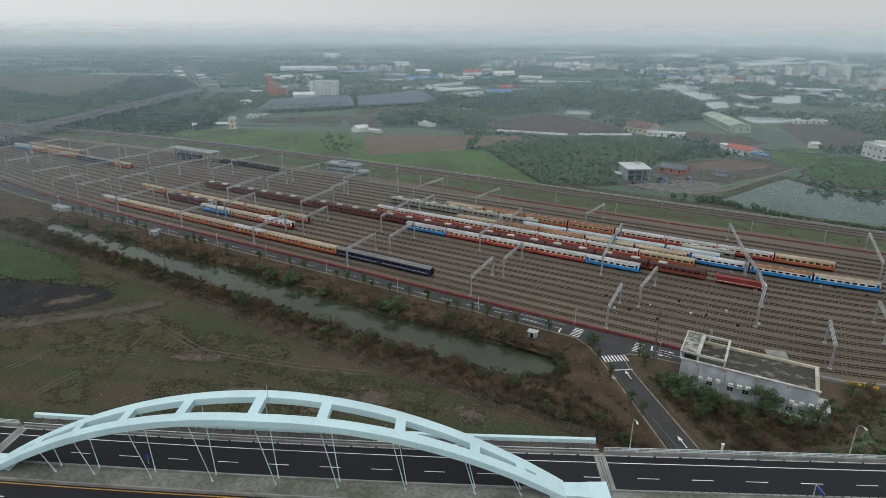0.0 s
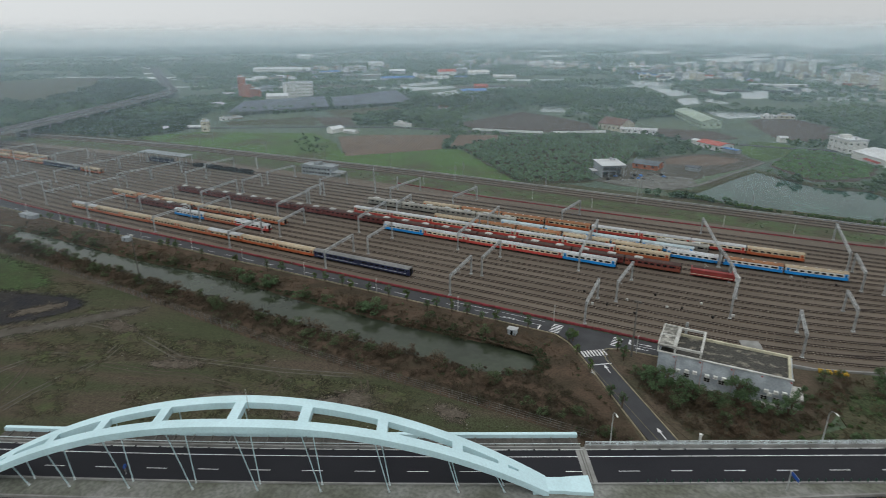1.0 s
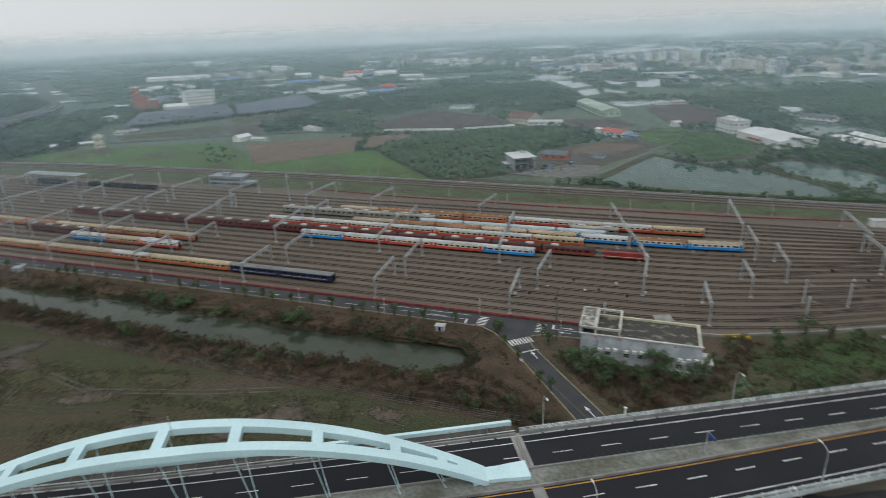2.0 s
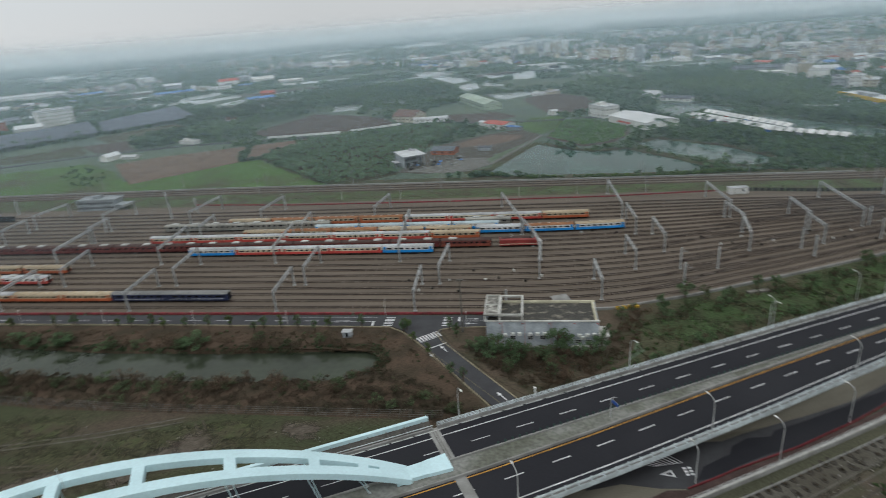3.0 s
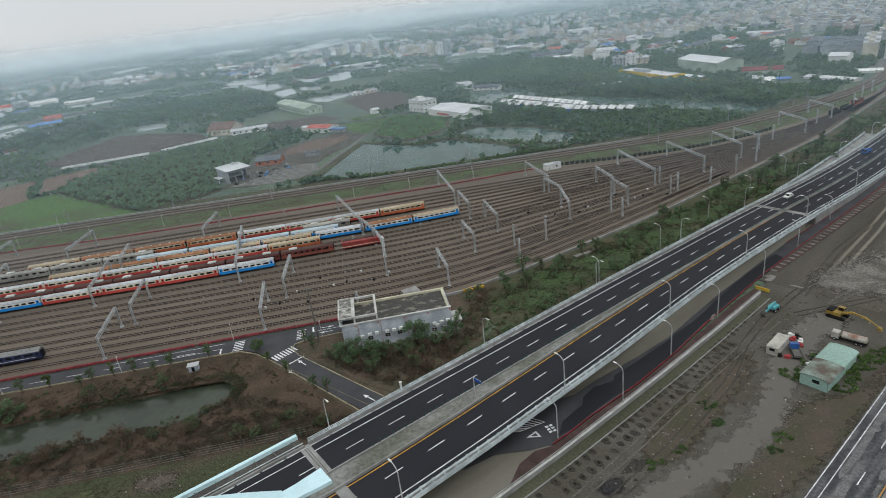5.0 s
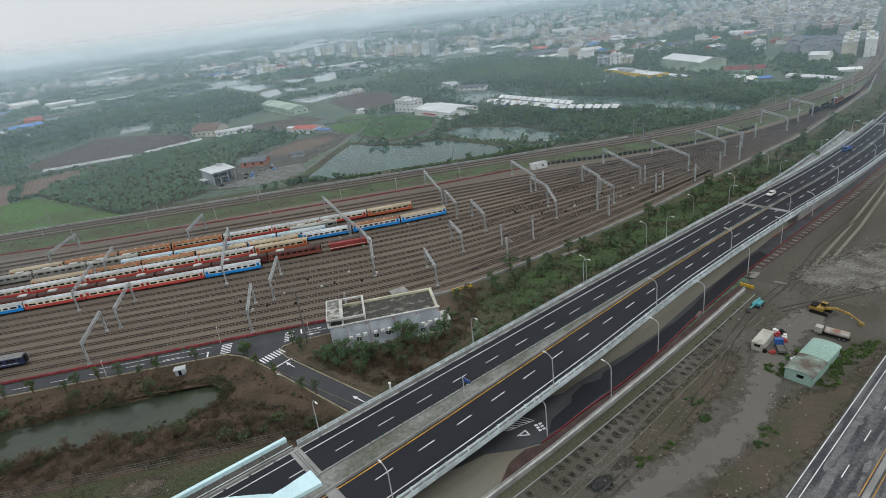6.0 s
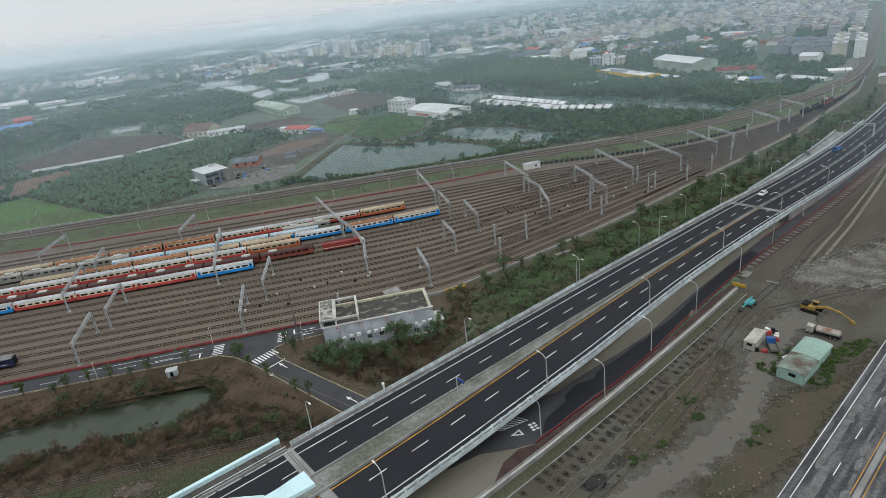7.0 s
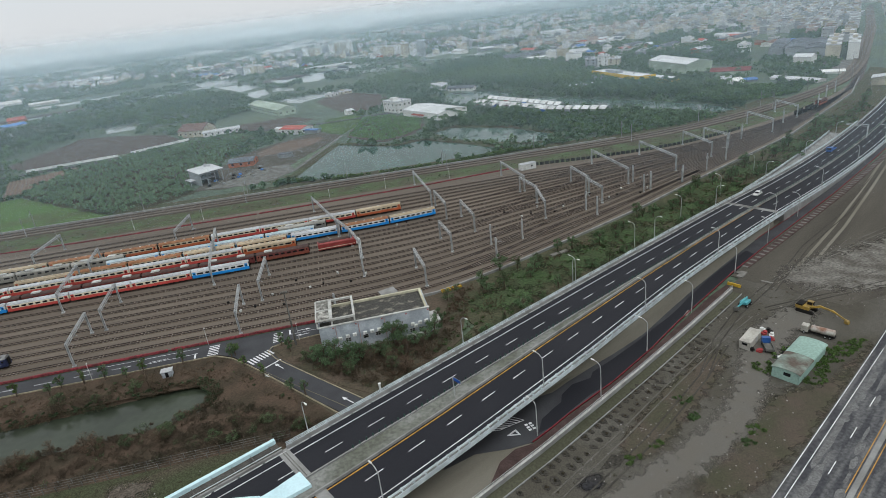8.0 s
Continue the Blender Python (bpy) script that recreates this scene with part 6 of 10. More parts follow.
# wire fence beyond the lot
for x0, x1 in ((-190, -110), (-110, -30), (-30, 40), (40, 120)):
    ob = thing("wire_fence", pose(0, 0, 0), "grey post-and-rail wire fence along the lot", "fence", "lot fences")
    f = lambda x: lerp([-190, -60, 20, 120], [-93.5, -95.5, -101, -100.8], x)
    for dy in (0.0, 1.6):
        for h in (0.5, 1.1):
            part("rail", Shape().beam((x0, f(x0) + dy, h), (x1, f(x1) + dy, h), 0.07), CONCRETE_DARK, ob)
    k = x0
    while k <= x1:
        for dy in (0.0, 1.6):
            part("post", Shape().box((k - 0.06, f(k) + dy - 0.06, -0.2), (k + 0.06, f(k) + dy + 0.06, 1.25)), CONCRETE_DARK, ob)
        k += 2.5

# the rail building
WALL_GREY = paint("pale_grey_tile_wall", (0.42, 0.45, 0.475), 0.7, 0.1, 0.3, 2.0, tint=(0.3, 0.325, 0.345), amount=0.6)
CREAM_WALL = paint("cream_painted_parapet", (0.52, 0.49, 0.36), 0.8, 0.1, 0.3, 3)
OLD_ROOF = paint("mossy_dark_roof_tiles", (0.06, 0.058, 0.052), 0.9, 0.4, 0.42, 2.5, 0.03, tint=(0.25, 0.23, 0.185), amount=-0.15)
FRAME_WHITE = paint("stained_white_concrete", (0.5, 0.5, 0.47), 0.85, 0.15, 0.4, 3, tint=(0.36, 0.35, 0.32))
bx0, bx1, by0, by1, bh = 128.2, 157.9, -69.0, -56.8, 8.0
bld = thing("rail_building", pose(0, 0, -0.1, 0, 0, 0), "pale grey flat-roofed rail building with an open concrete roof frame", "building")
part("wall", Shape().box((bx0, by0, -0.3), (bx1, by0 + 0.3, bh)), WALL_GREY, bld)
part("wall", Shape().box((bx0, by1 - 0.3, -0.3), (bx1, by1, bh)), WALL_GREY, bld)
part("wall", Shape().box((bx0, by0 + 0.3, -0.3), (bx0 + 0.3, by1 - 0.3, bh)), WALL_GREY, bld)
part("wall", Shape().box((bx1 - 0.3, by0 + 0.3, -0.3), (bx1, by1 - 0.3, bh)), WALL_GREY, bld)
part("roof_slab", Shape().box((bx0 + 0.3, by0 + 0.3, bh - 0.6), (bx1 - 0.3, by1 - 0.3, bh - 0.3)), OLD_ROOF, bld, "dark mossy flat roof")
part("parapet", Shape().box((132, by1 - 0.9, bh - 0.28), (bx1 - 0.02, by1 - 0.31, bh + 0.35)).box((bx1 - 0.9, by0 + 0.32, bh - 0.28), (bx1 - 0.31, by1 - 0.9, bh + 0.3)), CREAM_WALL, bld, "cream parapet")
part("cornice", Shape().box((bx0 - 0.25, by0 - 0.25, bh), (bx1 + 0.25, by0 + 0.35, bh + 0.22)), FRAME_WHITE, bld)
MOSS_SLAB = paint("lichen_spotted_slab", (0.4, 0.39, 0.35), 0.9, 0.3, 0.6, 2.2, 0.02, tint=(0.14, 0.135, 0.12), amount=0.75)
fr = Shape()
for x in (131.9, 137.9):
    for y in (by0 + 0.3, by1 - 0.5):
        fr.box((x - 0.22, y - 0.22, bh - 0.2), (x + 0.22, y + 0.22, bh + 1.5))
    fr.box((x - 0.28, by0 + 0.05, bh + 1.5), (x + 0.28, by1 - 0.25, bh + 2.1))
for y in (by0 + 0.3, by1 - 0.5):
    fr.box((132.2, y - 0.26, bh + 1.52), (137.6, y + 0.26, bh + 2.08))
part("roof_frame", fr, FRAME_WHITE, bld, "open stained concrete frame over the roof")
stair = part("stair_house", Shape().box((128.0, by0 + 3.4, bh - 0.3), (131.6, by1 - 0.3, bh + 1.6)), WALL_GREY, bld)
part("slab", Shape().box((127.7, by0 + 0.1, bh + 1.6), (131.6, by1 - 0.1, bh + 1.85)), MOSS_SLAB, stair, "lichen-spotted pale roof slab")
rim = Shape()
for y in (by0 + 0.1, (by0 + by1) / 2 - 0.2, by1 - 0.45):
    rim.box((127.68, y, bh + 1.85), (131.62, y + 0.35, bh + 2.15))
for x in (127.66, 131.3):
    rim.box((x, by0 + 0.12, bh + 1.86), (x + 0.32, by1 - 0.12, bh + 2.13))
part("rim", rim, FRAME_WHITE, stair)
part("doorway", Shape().box((128.5, by0 + 3.34, bh - 0.2), (129.4, by0 + 3.39, bh + 1.4)), GLASS_DARK, stair)
part("column", Shape().box((127.75, by0 + 0.15, bh - 0.2), (128.15, by0 + 0.55, bh + 1.6)), FRAME_WHITE, stair)
RED_SPOT = paint("faded_red_paint", (0.4, 0.12, 0.1), 0.8, 0.15, 0.6, 3)
for x in (131.9, 138.0, 145.0, 151.6, 157.6):
    pil = part("pilaster", Shape().box((x - 0.3, by0 - 0.09, -0.2), (x + 0.3, by0 - 0.004, bh - 0.02)), WALL_GREY, bld)
    part("drain_mouth", Shape().box((x - 0.2, by0 - 0.22, bh - 0.75), (x + 0.2, by0 - 0.09, bh - 0.4)), RED_SPOT, pil)
part("window_sill_band", Shape().box((130.0, by0 - 0.06, 0.35), (157.2, by0 - 0.006, 0.55)), FRAME_WHITE, bld)
part("guard_rail", Shape().box((150.8, by0 - 1.2, -0.2), (157.4, by0 - 1.1, 1.0)).box((150.8, by0 - 1.2, 1.0), (157.4, by0 - 0.3, 1.1)), FRAME_WHITE, bld, "stained white guard rail")
part("side_shelter", Shape().box((bx1 + 0.1, by0 + 1, -0.2), (bx1 + 2.6, by0 + 6, 2.9)).box((bx1, by0 + 0.6, 2.9), (bx1 + 3, by0 + 6.4, 3.2)), FRAME_WHITE, bld)
PINK = paint("faded_pink_downpipe", (0.42, 0.25, 0.23), 0.8, 0.1, 0.5, 3)
for x in (132.5, 138.6, 145.6):
    part("downpipe", Shape().tube([(x, by0 - 0.12, 0.2), (x, by0 - 0.12, bh - 0.1)], 0.07, 6), PINK, bld)
for x, z in ((134.6, 2.5), (139.3, 2.5), (142.6, 2.6), (152.0, 1.4), (154.6, 1.4)):
    w = part("window", Shape().box((x, by0 - 0.06, z), (x + 1.5, by0 - 0.005, z + 1.2)), FRAME_WHITE, bld)
    for dx in (0.1, 0.8):
        for dz in (0.1, 0.65):
            part("pane", Shape().box((x + dx, by0 - 0.08, z + dz), (x + dx + 0.6, by0 - 0.062, z + dz + 0.45)), GLASS_DARK, w)
for x, z in ((133.3, 3.6), (135.3, 3.9), (137.2, 4.0), (140.0, 3.9), (141.9, 4.0), (143.8, 4.1), (148.6, 4.0), (153.0, 3.6), (155.0, 3.7), (156.8, 3.9), (153.8, 2.9)):
    u = thing("outdoor_unit", pose(x, by0 - 0.45, z), "white air-conditioner unit on the grey wall", "air conditioner", "units on the wall")
    part("case", Shape().box((-0.5, -0.3, 0), (0.5, 0.3, 0.75)).box((-0.55, 0.25, -0.15), (0.55, 0.42, -0.02)), WHITE_COACH, u)
    part("fan_grille", Shape().tube([(0.12, -0.31, 0.38), (0.12, -0.335, 0.38)], 0.28, 12), UNIT_GREY, u)

# small sheds on the bank
for x, y, sx, sy, turn, lab in ((86.8, -63.3, 1.3, 0.9, 3, "small white roofed kiosk on the bank"), (-91, -61, 1.8, 1.3, 0, "small pale hut on the bank"), (-165, -60, 5.2, 1.8, 0, "long low shelter with a pale roof")):
    ob = thing("kiosk", pose(x, y, -0.15, 0, 0, turn), lab, "kiosk")
    part("shell", Shape().box((-sx, -sy, 0), (sx, sy, 1.7)), WALL_GREY, ob)
    part("roof", Shape().box((-sx - 0.2, -sy - 0.2, 1.7), (sx + 0.2, sy + 0.2, 1.88)), ROOF_WHITE if sx < 1.5 else GREY_ROOF, ob)
    part("door", Shape().box((-0.4, -sy - 0.03, 0.1), (0.4, -sy - 0.004, 1.5)), GLASS_DARK, ob)
tower = thing("floodlight_mast", pose(-45.5, -88.5, -0.2), "tall grey floodlight mast on the bank", "floodlight mast")
part("pole", Shape().tube([(0, 0, 0), (0, 0, 18)], [0.3, 0.13], 10), CONCRETE_DARK, tower)
part("head", Shape().box((-0.7, -0.3, 18), (0.7, 0.3, 18.12)).box((-0.65, -0.3, 18.12), (-0.2, 0.1, 18.45)).box((0.2, -0.3, 18.12), (0.65, 0.1, 18.45)), UNIT_GREY, tower)
part("footing", Shape().box((-0.9, -0.9, -0.2), (0.9, 0.9, 0.5)), CONCRETE, tower)
tower = thing("floodlight_mast", pose(120.6, -60.6, 0), "tall slim floodlight mast by the road junction", "floodlight mast")
part("pole", Shape().tube([(0, 0, -0.2), (0, 0, 16.5)], [0.3, 0.12], 10), CONCRETE_DARK, tower)
part("head", Shape().box((-1.0, -0.15, 16.5), (1.0, 0.15, 16.65)).box((-0.9, -0.45, 16.3), (-0.3, 0.1, 16.7)).box((0.3, -0.45, 16.3), (0.9, 0.1, 16.7)), CONCRETE_DARK, tower)

# highway lamps: a curved arm and a flat head
M_LAMP = Shape().tube([(0, 0, 0), (0, 0, 7.6), (0.25, 0, 8.3), (0.9, 0, 8.8), (1.7, 0, 8.95)], [0.13, 0.09, 0.08, 0.07, 0.06], 8).mesh("post", GALV)
M_HEAD = Shape().sweep([[(x, w * math.cos(a), 8.97 + 0.1 * math.sin(a)) for a in [2 * math.pi * k / 8 for k in range(8)]] for x, w in ((1.6, 0.1), (1.9, 0.2), (2.4, 0.2), (2.6, 0.08))]).mesh("lamp_head", WHITE_COACH)


def street_lamp(p, turn, label="grey steel highway lamp post with a curved arm", base=0.0):
    ob = thing("street_lamp", Matrix.Translation(p) @ pose(0, 0, base, 0, 0, turn), label, "street lamp", "highway lamps")
    part("post", M_LAMP, GALV, ob)
    part("lamp_head", M_HEAD, WHITE_COACH, ob)


for s in (0.1, 42.6, 84.5, 126, 167, 208, 250, 292, -165, -207):
    street_lamp(road_point(s, 10.5, -0.3), 298)
    street_lamp(road_point(s, near_d(-15.1)(s), -0.3), 118)
for x, y in ((170.5, -117.8), (188, -110.5), (206, -98.3), (226, -86), (250, -71), (272, -57), (296, -42)):
    street_lamp(Vector((x, y, -0.3)), 118, "grey lamp post beside the ramp road")
for s, d in ((95, 18), (128, 19), (160, 20), (190, 20), (222, 21)):
    p = road_point(s, d)
    street_lamp(Vector((p.x, p.y, -0.3)), 118, "grey lamp post on the verge")
# bollard post and signs
post = thing("marker_post", Matrix.Translation(road_point(18.6, 11.6, -0.5)), "short white marker post behind the parapet", "post")
part("post", Shape().tube([(0, 0, 0), (0, 0, 2.2)], 0.22, 8).box((-0.3, -0.3, 2.2), (0.3, 0.3, 2.35)), WHITE_COACH, post)
SIGN_BLUE = paint("blue_sign_face", (0.02, 0.09, 0.38), 0.4, 0.05, 0.5, 3)
sg = thing("road_sign", Matrix.Translation(road_point(28.5, -2.3, 0.2)) @ pose(0, 0, 0, 0, 0, 28), "blue direction sign on a steel post in the median", "road sign")
part("post", Shape().tube([(0, 0, 0), (0, 0, 4.6)], 0.1, 8), GALV, sg)
part("panel", Shape().box((0.1, -2.2, 3.75), (0.16, -0.1, 4.45)), SIGN_BLUE, sg)
part("panel_frame", Shape().box((0.165, -2.25, 3.7), (0.2, -0.05, 4.5)).beam((0.15, 0, 4.5), (0.15, -2.4, 3.6), 0.09), GALV, sg)
sg = thing("road_sign", Matrix.Translation(road_point(-93, 1.2, 0.2)) @ pose(0, 0, 0, 0, 0, 28), "small round blue sign on a short post in the median", "road sign")
part("post", Shape().tube([(0, 0, 0), (0, 0, 1.8)], 0.06, 8), GALV, sg)
part("panel", Shape().tube([(-0.03, 0, 1.8), (0.03, 0, 1.8)], 0.5, 16), SIGN_BLUE, sg)
g2 = thing("sign_gantry", pose(0, 0, 0), "slim cantilever sign gantry over the far lanes", "sign gantry")
p = road_point(300, -0.9)
part("post", Shape().tube([p, p + Vector((0, 0, 6.4))], 0.22, 8), GALV, g2)
part("arm", Shape().beam(p + Vector((0, 0, 6.2)), road_point(300, 8.5, 6.2), 0.25).beam(p + Vector((0, 0, 5.4)), road_point(300, 8.5, 5.6), 0.18), GALV, g2)
# anti-glare plates along the median
GLARE = paint("green_glare_plate", (0.02, 0.075, 0.05), 0.6, 0.1, 0.5, 3)
plates = Shape()
for k in range(260):
    s = 4 + k * 1.55
    plates.box((-0.03, -0.1, 0.0), (0.03, 0.1, 0.75), Matrix.Translation(road_point(s, -0.5, 0.6)) @ pose(0, 0, 0, 0, 0, 58))
tagged(part("glare_plates", plates, GLARE), "row of small dark green anti-glare plates on the median", "anti-glare screen", "", "stuff")

# ramp road beside the highway, its wall, red line and planting strip
RAMP_OUT = [(150, -121), (157, -118.8), (164, -119.6), (168.9, -119.3), (174, -116.6), (179.2, -113.6), (193.3, -106.4), (207.8, -97.6), (220.3, -89), (235.8, -79.2), (250, -70.2), (272, -57.4), (295.4, -44.3), (325, -27.7), (355, -9.8), (389, 11), (423, 33.2)]
RAMP_IN = [(421.8, 36.3), (388.3, 14.2), (354, -6.5), (324, -24.6), (295, -40.7), (263.7, -56.7), (254.6, -62.2), (233.6, -74.3), (219, -84.4), (205, -92.6), (196.5, -97.2), (183.6, -103.0), (178.7, -105.6), (172.2, -106.4), (160.8, -112), (152, -117)]
patch("ramp_road", RAMP_OUT + RAMP_IN, 0.02, ASPHALT, "grey asphalt ramp road curving under the highway", "road")
patch("fresh_tarmac", [(170.9, -117.2), (174, -116.2), (179.2, -113.2), (193.3, -106), (207.8, -97.2), (220.3, -88.6), (235.8, -78.8), (263.4, -62.2), (263, -59), (254.6, -63.4), (240, -72), (219, -86.4), (207, -93.2), (196.5, -98.8), (190, -101.5), (188.5, -103.4), (184, -104.4), (180.3, -107), (179, -109.5), (177.2, -110.6), (173.2, -113.4)], 0.035, NEW_ASPHALT, "fresh black tarmac laid on the ramp road", "road", 0.5)
RED_PAINT = paint("red_kerb_paint", (0.17, 0.03, 0.036), 0.7, 0.15, 0.5, 4)
solid("red_kerb", ribbon(RAMP_OUT[3:], 0.1, -0.12, 0.2, -0.1, 3), RED_PAINT, "red painted kerb line of the ramp road", "kerb")
BRICK_PATH = paint("red_brown_paving", (0.075, 0.05, 0.045), 0.85, 0.25, 0.3, 3)
WALL_LINE = [(140, -138.6), (155.7, -130.2), (169.6, -122.9), (184.8, -114.4), (200, -105.8), (219.1, -94.6), (242.2, -80.6)]
patch("brick_path", [(155.7, -130.1), (169.6, -122.6), (184.8, -114.1), (200, -105.5), (219.1, -94.3), (242.2, -80.3), (244, -76), (235.8, -80.2), (207.8, -98), (193.3, -106.8), (179.2, -114), (168.9, -119.7), (165, -120), (161, -122.5)], 0.01, BRICK_PATH, "red-brown paved strip beside the ramp road", "pavement")
TREE_STRIP = [(254.7, -67.6), (271.9, -58.4), (295.4, -45.4), (325.1, -28.8), (355.2, -10.9), (389.5, 9.8), (423.1, 31.9)]
solid("tree_strip", ribbon(TREE_STRIP, 0.0, -2.3, 0.06, -0.3, 6), BRICK_PATH, "red-brown paved strip with tree pits beside the ramp", "pavement")
solid("red_kerb", ribbon(RAMP_IN[:9][::-1], 0.12, -0.1, 0.2, -0.1, 4), RED_PAINT, "red painted kerb line at the foot of the wall", "kerb")
M_PIT = Shape().box((-0.5, -0.85, 0), (0.5, 0.85, 0.05)).mesh("tree_pit", CONCRETE_DARK)
for x, y, nx, ny in path_at(TREE_STRIP, 2.5):
    tagged(part("tree_pit", M_PIT, CONCRETE_DARK, None, "", pose(x - nx * 1.15, y - ny * 1.15, 0.06, 0, 0, math.degrees(math.atan2(ny, nx)) - 90)), "grey framed tree pit in the paved strip", "tree pit", "", "structure")
wl_ = thing("retaining_wall", pose(0, 0, 0), "pale concrete wall with a grey railing above a drain strip", "wall")
part("wall", ribbon(WALL_LINE, 0.3, 0.0, 1.05, -0.3, 4), CONCRETE, wl_)
part("coping", ribbon(WALL_LINE, 0.36, -0.05, 1.16, 1.05, 4), FRAME_WHITE, wl_)
for h in (1.5, 1.95):
    part("rail", ribbon(WALL_LINE, 0.19, 0.11, h + 0.04, h - 0.04, 4), GALV, wl_)
M_RAIL_POST = Shape().box((-0.05, -0.05, 0), (0.05, 0.05, 0.9)).mesh("post", GALV)
for x, y, nx, ny in path_at(WALL_LINE, 2.4):
    part("post", M_RAIL_POST, GALV, wl_, at=pose(x + nx * 0.15, y + ny * 0.15, 1.1, 0, 0, 30))
DRAIN = paint("olive_stained_concrete", (0.075, 0.074, 0.05), 0.9, 0.2, 0.2, 2, tint=(0.055, 0.056, 0.036), along=30)
solid("drain_strip", ribbon(WALL_LINE, -0.02, -2.4, -0.03, -0.3, 4), DRAIN, "mossy olive concrete drain strip", "drain")
solid("kerb", ribbon(WALL_LINE, -2.4, -2.62, 0.15, -0.3, 4), CONCRETE, "pale concrete kerb of the drain", "kerb")
tufts = []
for row, (line, gap) in enumerate((([(150, -138.4), (166, -128.6), (179.3, -121.2), (195.7, -111.6), (212.8, -101.8), (235.7, -87.2)], 2.1), ([(152, -139.4), (169.3, -130.2), (177.5, -125.6), (189.8, -118.2), (202.4, -110.4), (221.4, -99)], 2.3))):
    for i, (x, y, nx, ny) in enumerate(path_at(line, gap)):
        x, y = x + 0.35 * noisy(i, row, 1.7, 2.0), y + 0.5 * noisy(i, row, 1.3, 5.0)
        r = 0.66 + 0.5 * noisy(i, row, 2.3, 8.0)
        if noisy(i, row, 3.1, 6.0) < -0.28:
            continue
        ob = thing("planting_pit", pose(x, y, -0.09, 0, 0, 31), "dark dug planting pit with a small seedling", "planting pit", "planting pits")
        ring = [(1.0 * r * math.cos(a) * (1 + 0.6 * noisy(i, a, 1.9, row)), 1.45 * r * math.sin(a) * (1 + 0.6 * noisy(i, a, 1.9, row + 4))) for a in [2 * math.pi * k / 9 for k in range(9)]]
        part("soil", slab(ring, 0.07, 0.0), WET_SOIL, ob)
        tufts.append((x, y))
stuff("seedlings", scatter(RNG, GRASSY, [(x, y, -0.04) for x, y in tufts], RNG.uniform(0.35, 0.75, len(tufts))), LEAF_BROWN, "small dry seedlings in the planting pits", "seedlings")
patch("verge_under_bridge", [(130, -128), (150, -117.5), (160.8, -112.6), (172.2, -107), (178.7, -106.5), (183.6, -103.6), (196.5, -97.8), (205, -93.2), (219, -85), (233.6, -74.9), (254.6, -62.8), (263.7, -57.3), (290, -42), (286, -34), (200, -78), (150, -103), (140, -108), (110, -104), (95, -130), (128, -150), (146, -135.6), (156.5, -129.9), (167, -123.6), (168.6, -119.4), (164, -119.4), (157, -118.6), (150, -119.5)], -0.045, VERGE_DUST, "dusty grey-brown bare verge under the highway", "ground")
marking([(164.4, -115.9), (166.9, -114.5), (167.4, -116.5)], 0.045)
marking([(165.5, -115.75), (166.6, -115.1), (166.9, -116.1)], 0.052, ASPHALT, "grey centre of a yield triangle")
for k in range(3):
    for j in range(2):
        x, y = 169.05 + j * 0.95 + k * 0.14, -113.75 + j * 0.2 - k * 0.85
        marking([(x, y), (x + 0.7, y + 0.13), (x + 0.78, y - 0.42), (x + 0.08, y - 0.55)], 0.045)
HATCH = [(161.8, -113.3), (167.0, -110.2), (169.5, -112.4), (163.8, -113.7)]
for a, b in zip(HATCH, HATCH[1:] + HATCH[:1]):
    stripe(a, b, 0.16, 0.047)
for k in range(1, 7):
    a, b = Vector(HATCH[0]).lerp(Vector(HATCH[1]), k / 7), Vector(HATCH[3]).lerp(Vector(HATCH[2]), k / 7)
    stripe(tuple(a), tuple(b), 0.28, 0.045)

# patched trunk road at the works' edge
TRUNK = [(150, -177.0), (201.8, -145.5), (253.5, -115.1), (330, -69), (420, -15)]
solid("trunk_road", ribbon(TRUNK, 0.0, -26, -0.02, -0.3, 12), PATCHED, "old grey trunk road patched with pale repairs", "road")
for a, mat, text in ((-0.2, WHITE_LINE, "worn white edge line"), (-1.7, WHITE_LINE, "worn white lane line"), (-8.5, YELLOW_LINE, "orange line beside the trunk road's median"), (-10.2, YELLOW_LINE, "orange line beside the trunk road's median")):
    solid("edge_line", ribbon(TRUNK, a, a - 0.14, 0.0, -0.02, 12), mat, text, "road marking")
solid("trunk_median", ribbon(TRUNK, -8.95, -9.85, 0.2, -0.1, 12), CONCRETE, "narrow pale concrete median", "median")
for x, y, nx, ny in path_at(TRUNK, 10):
    stripe((x - nx * 5.2, y - ny * 5.2), (x - nx * 5.2 + ny * 4, y - ny * 5.2 - nx * 4), 0.16, 0.0)

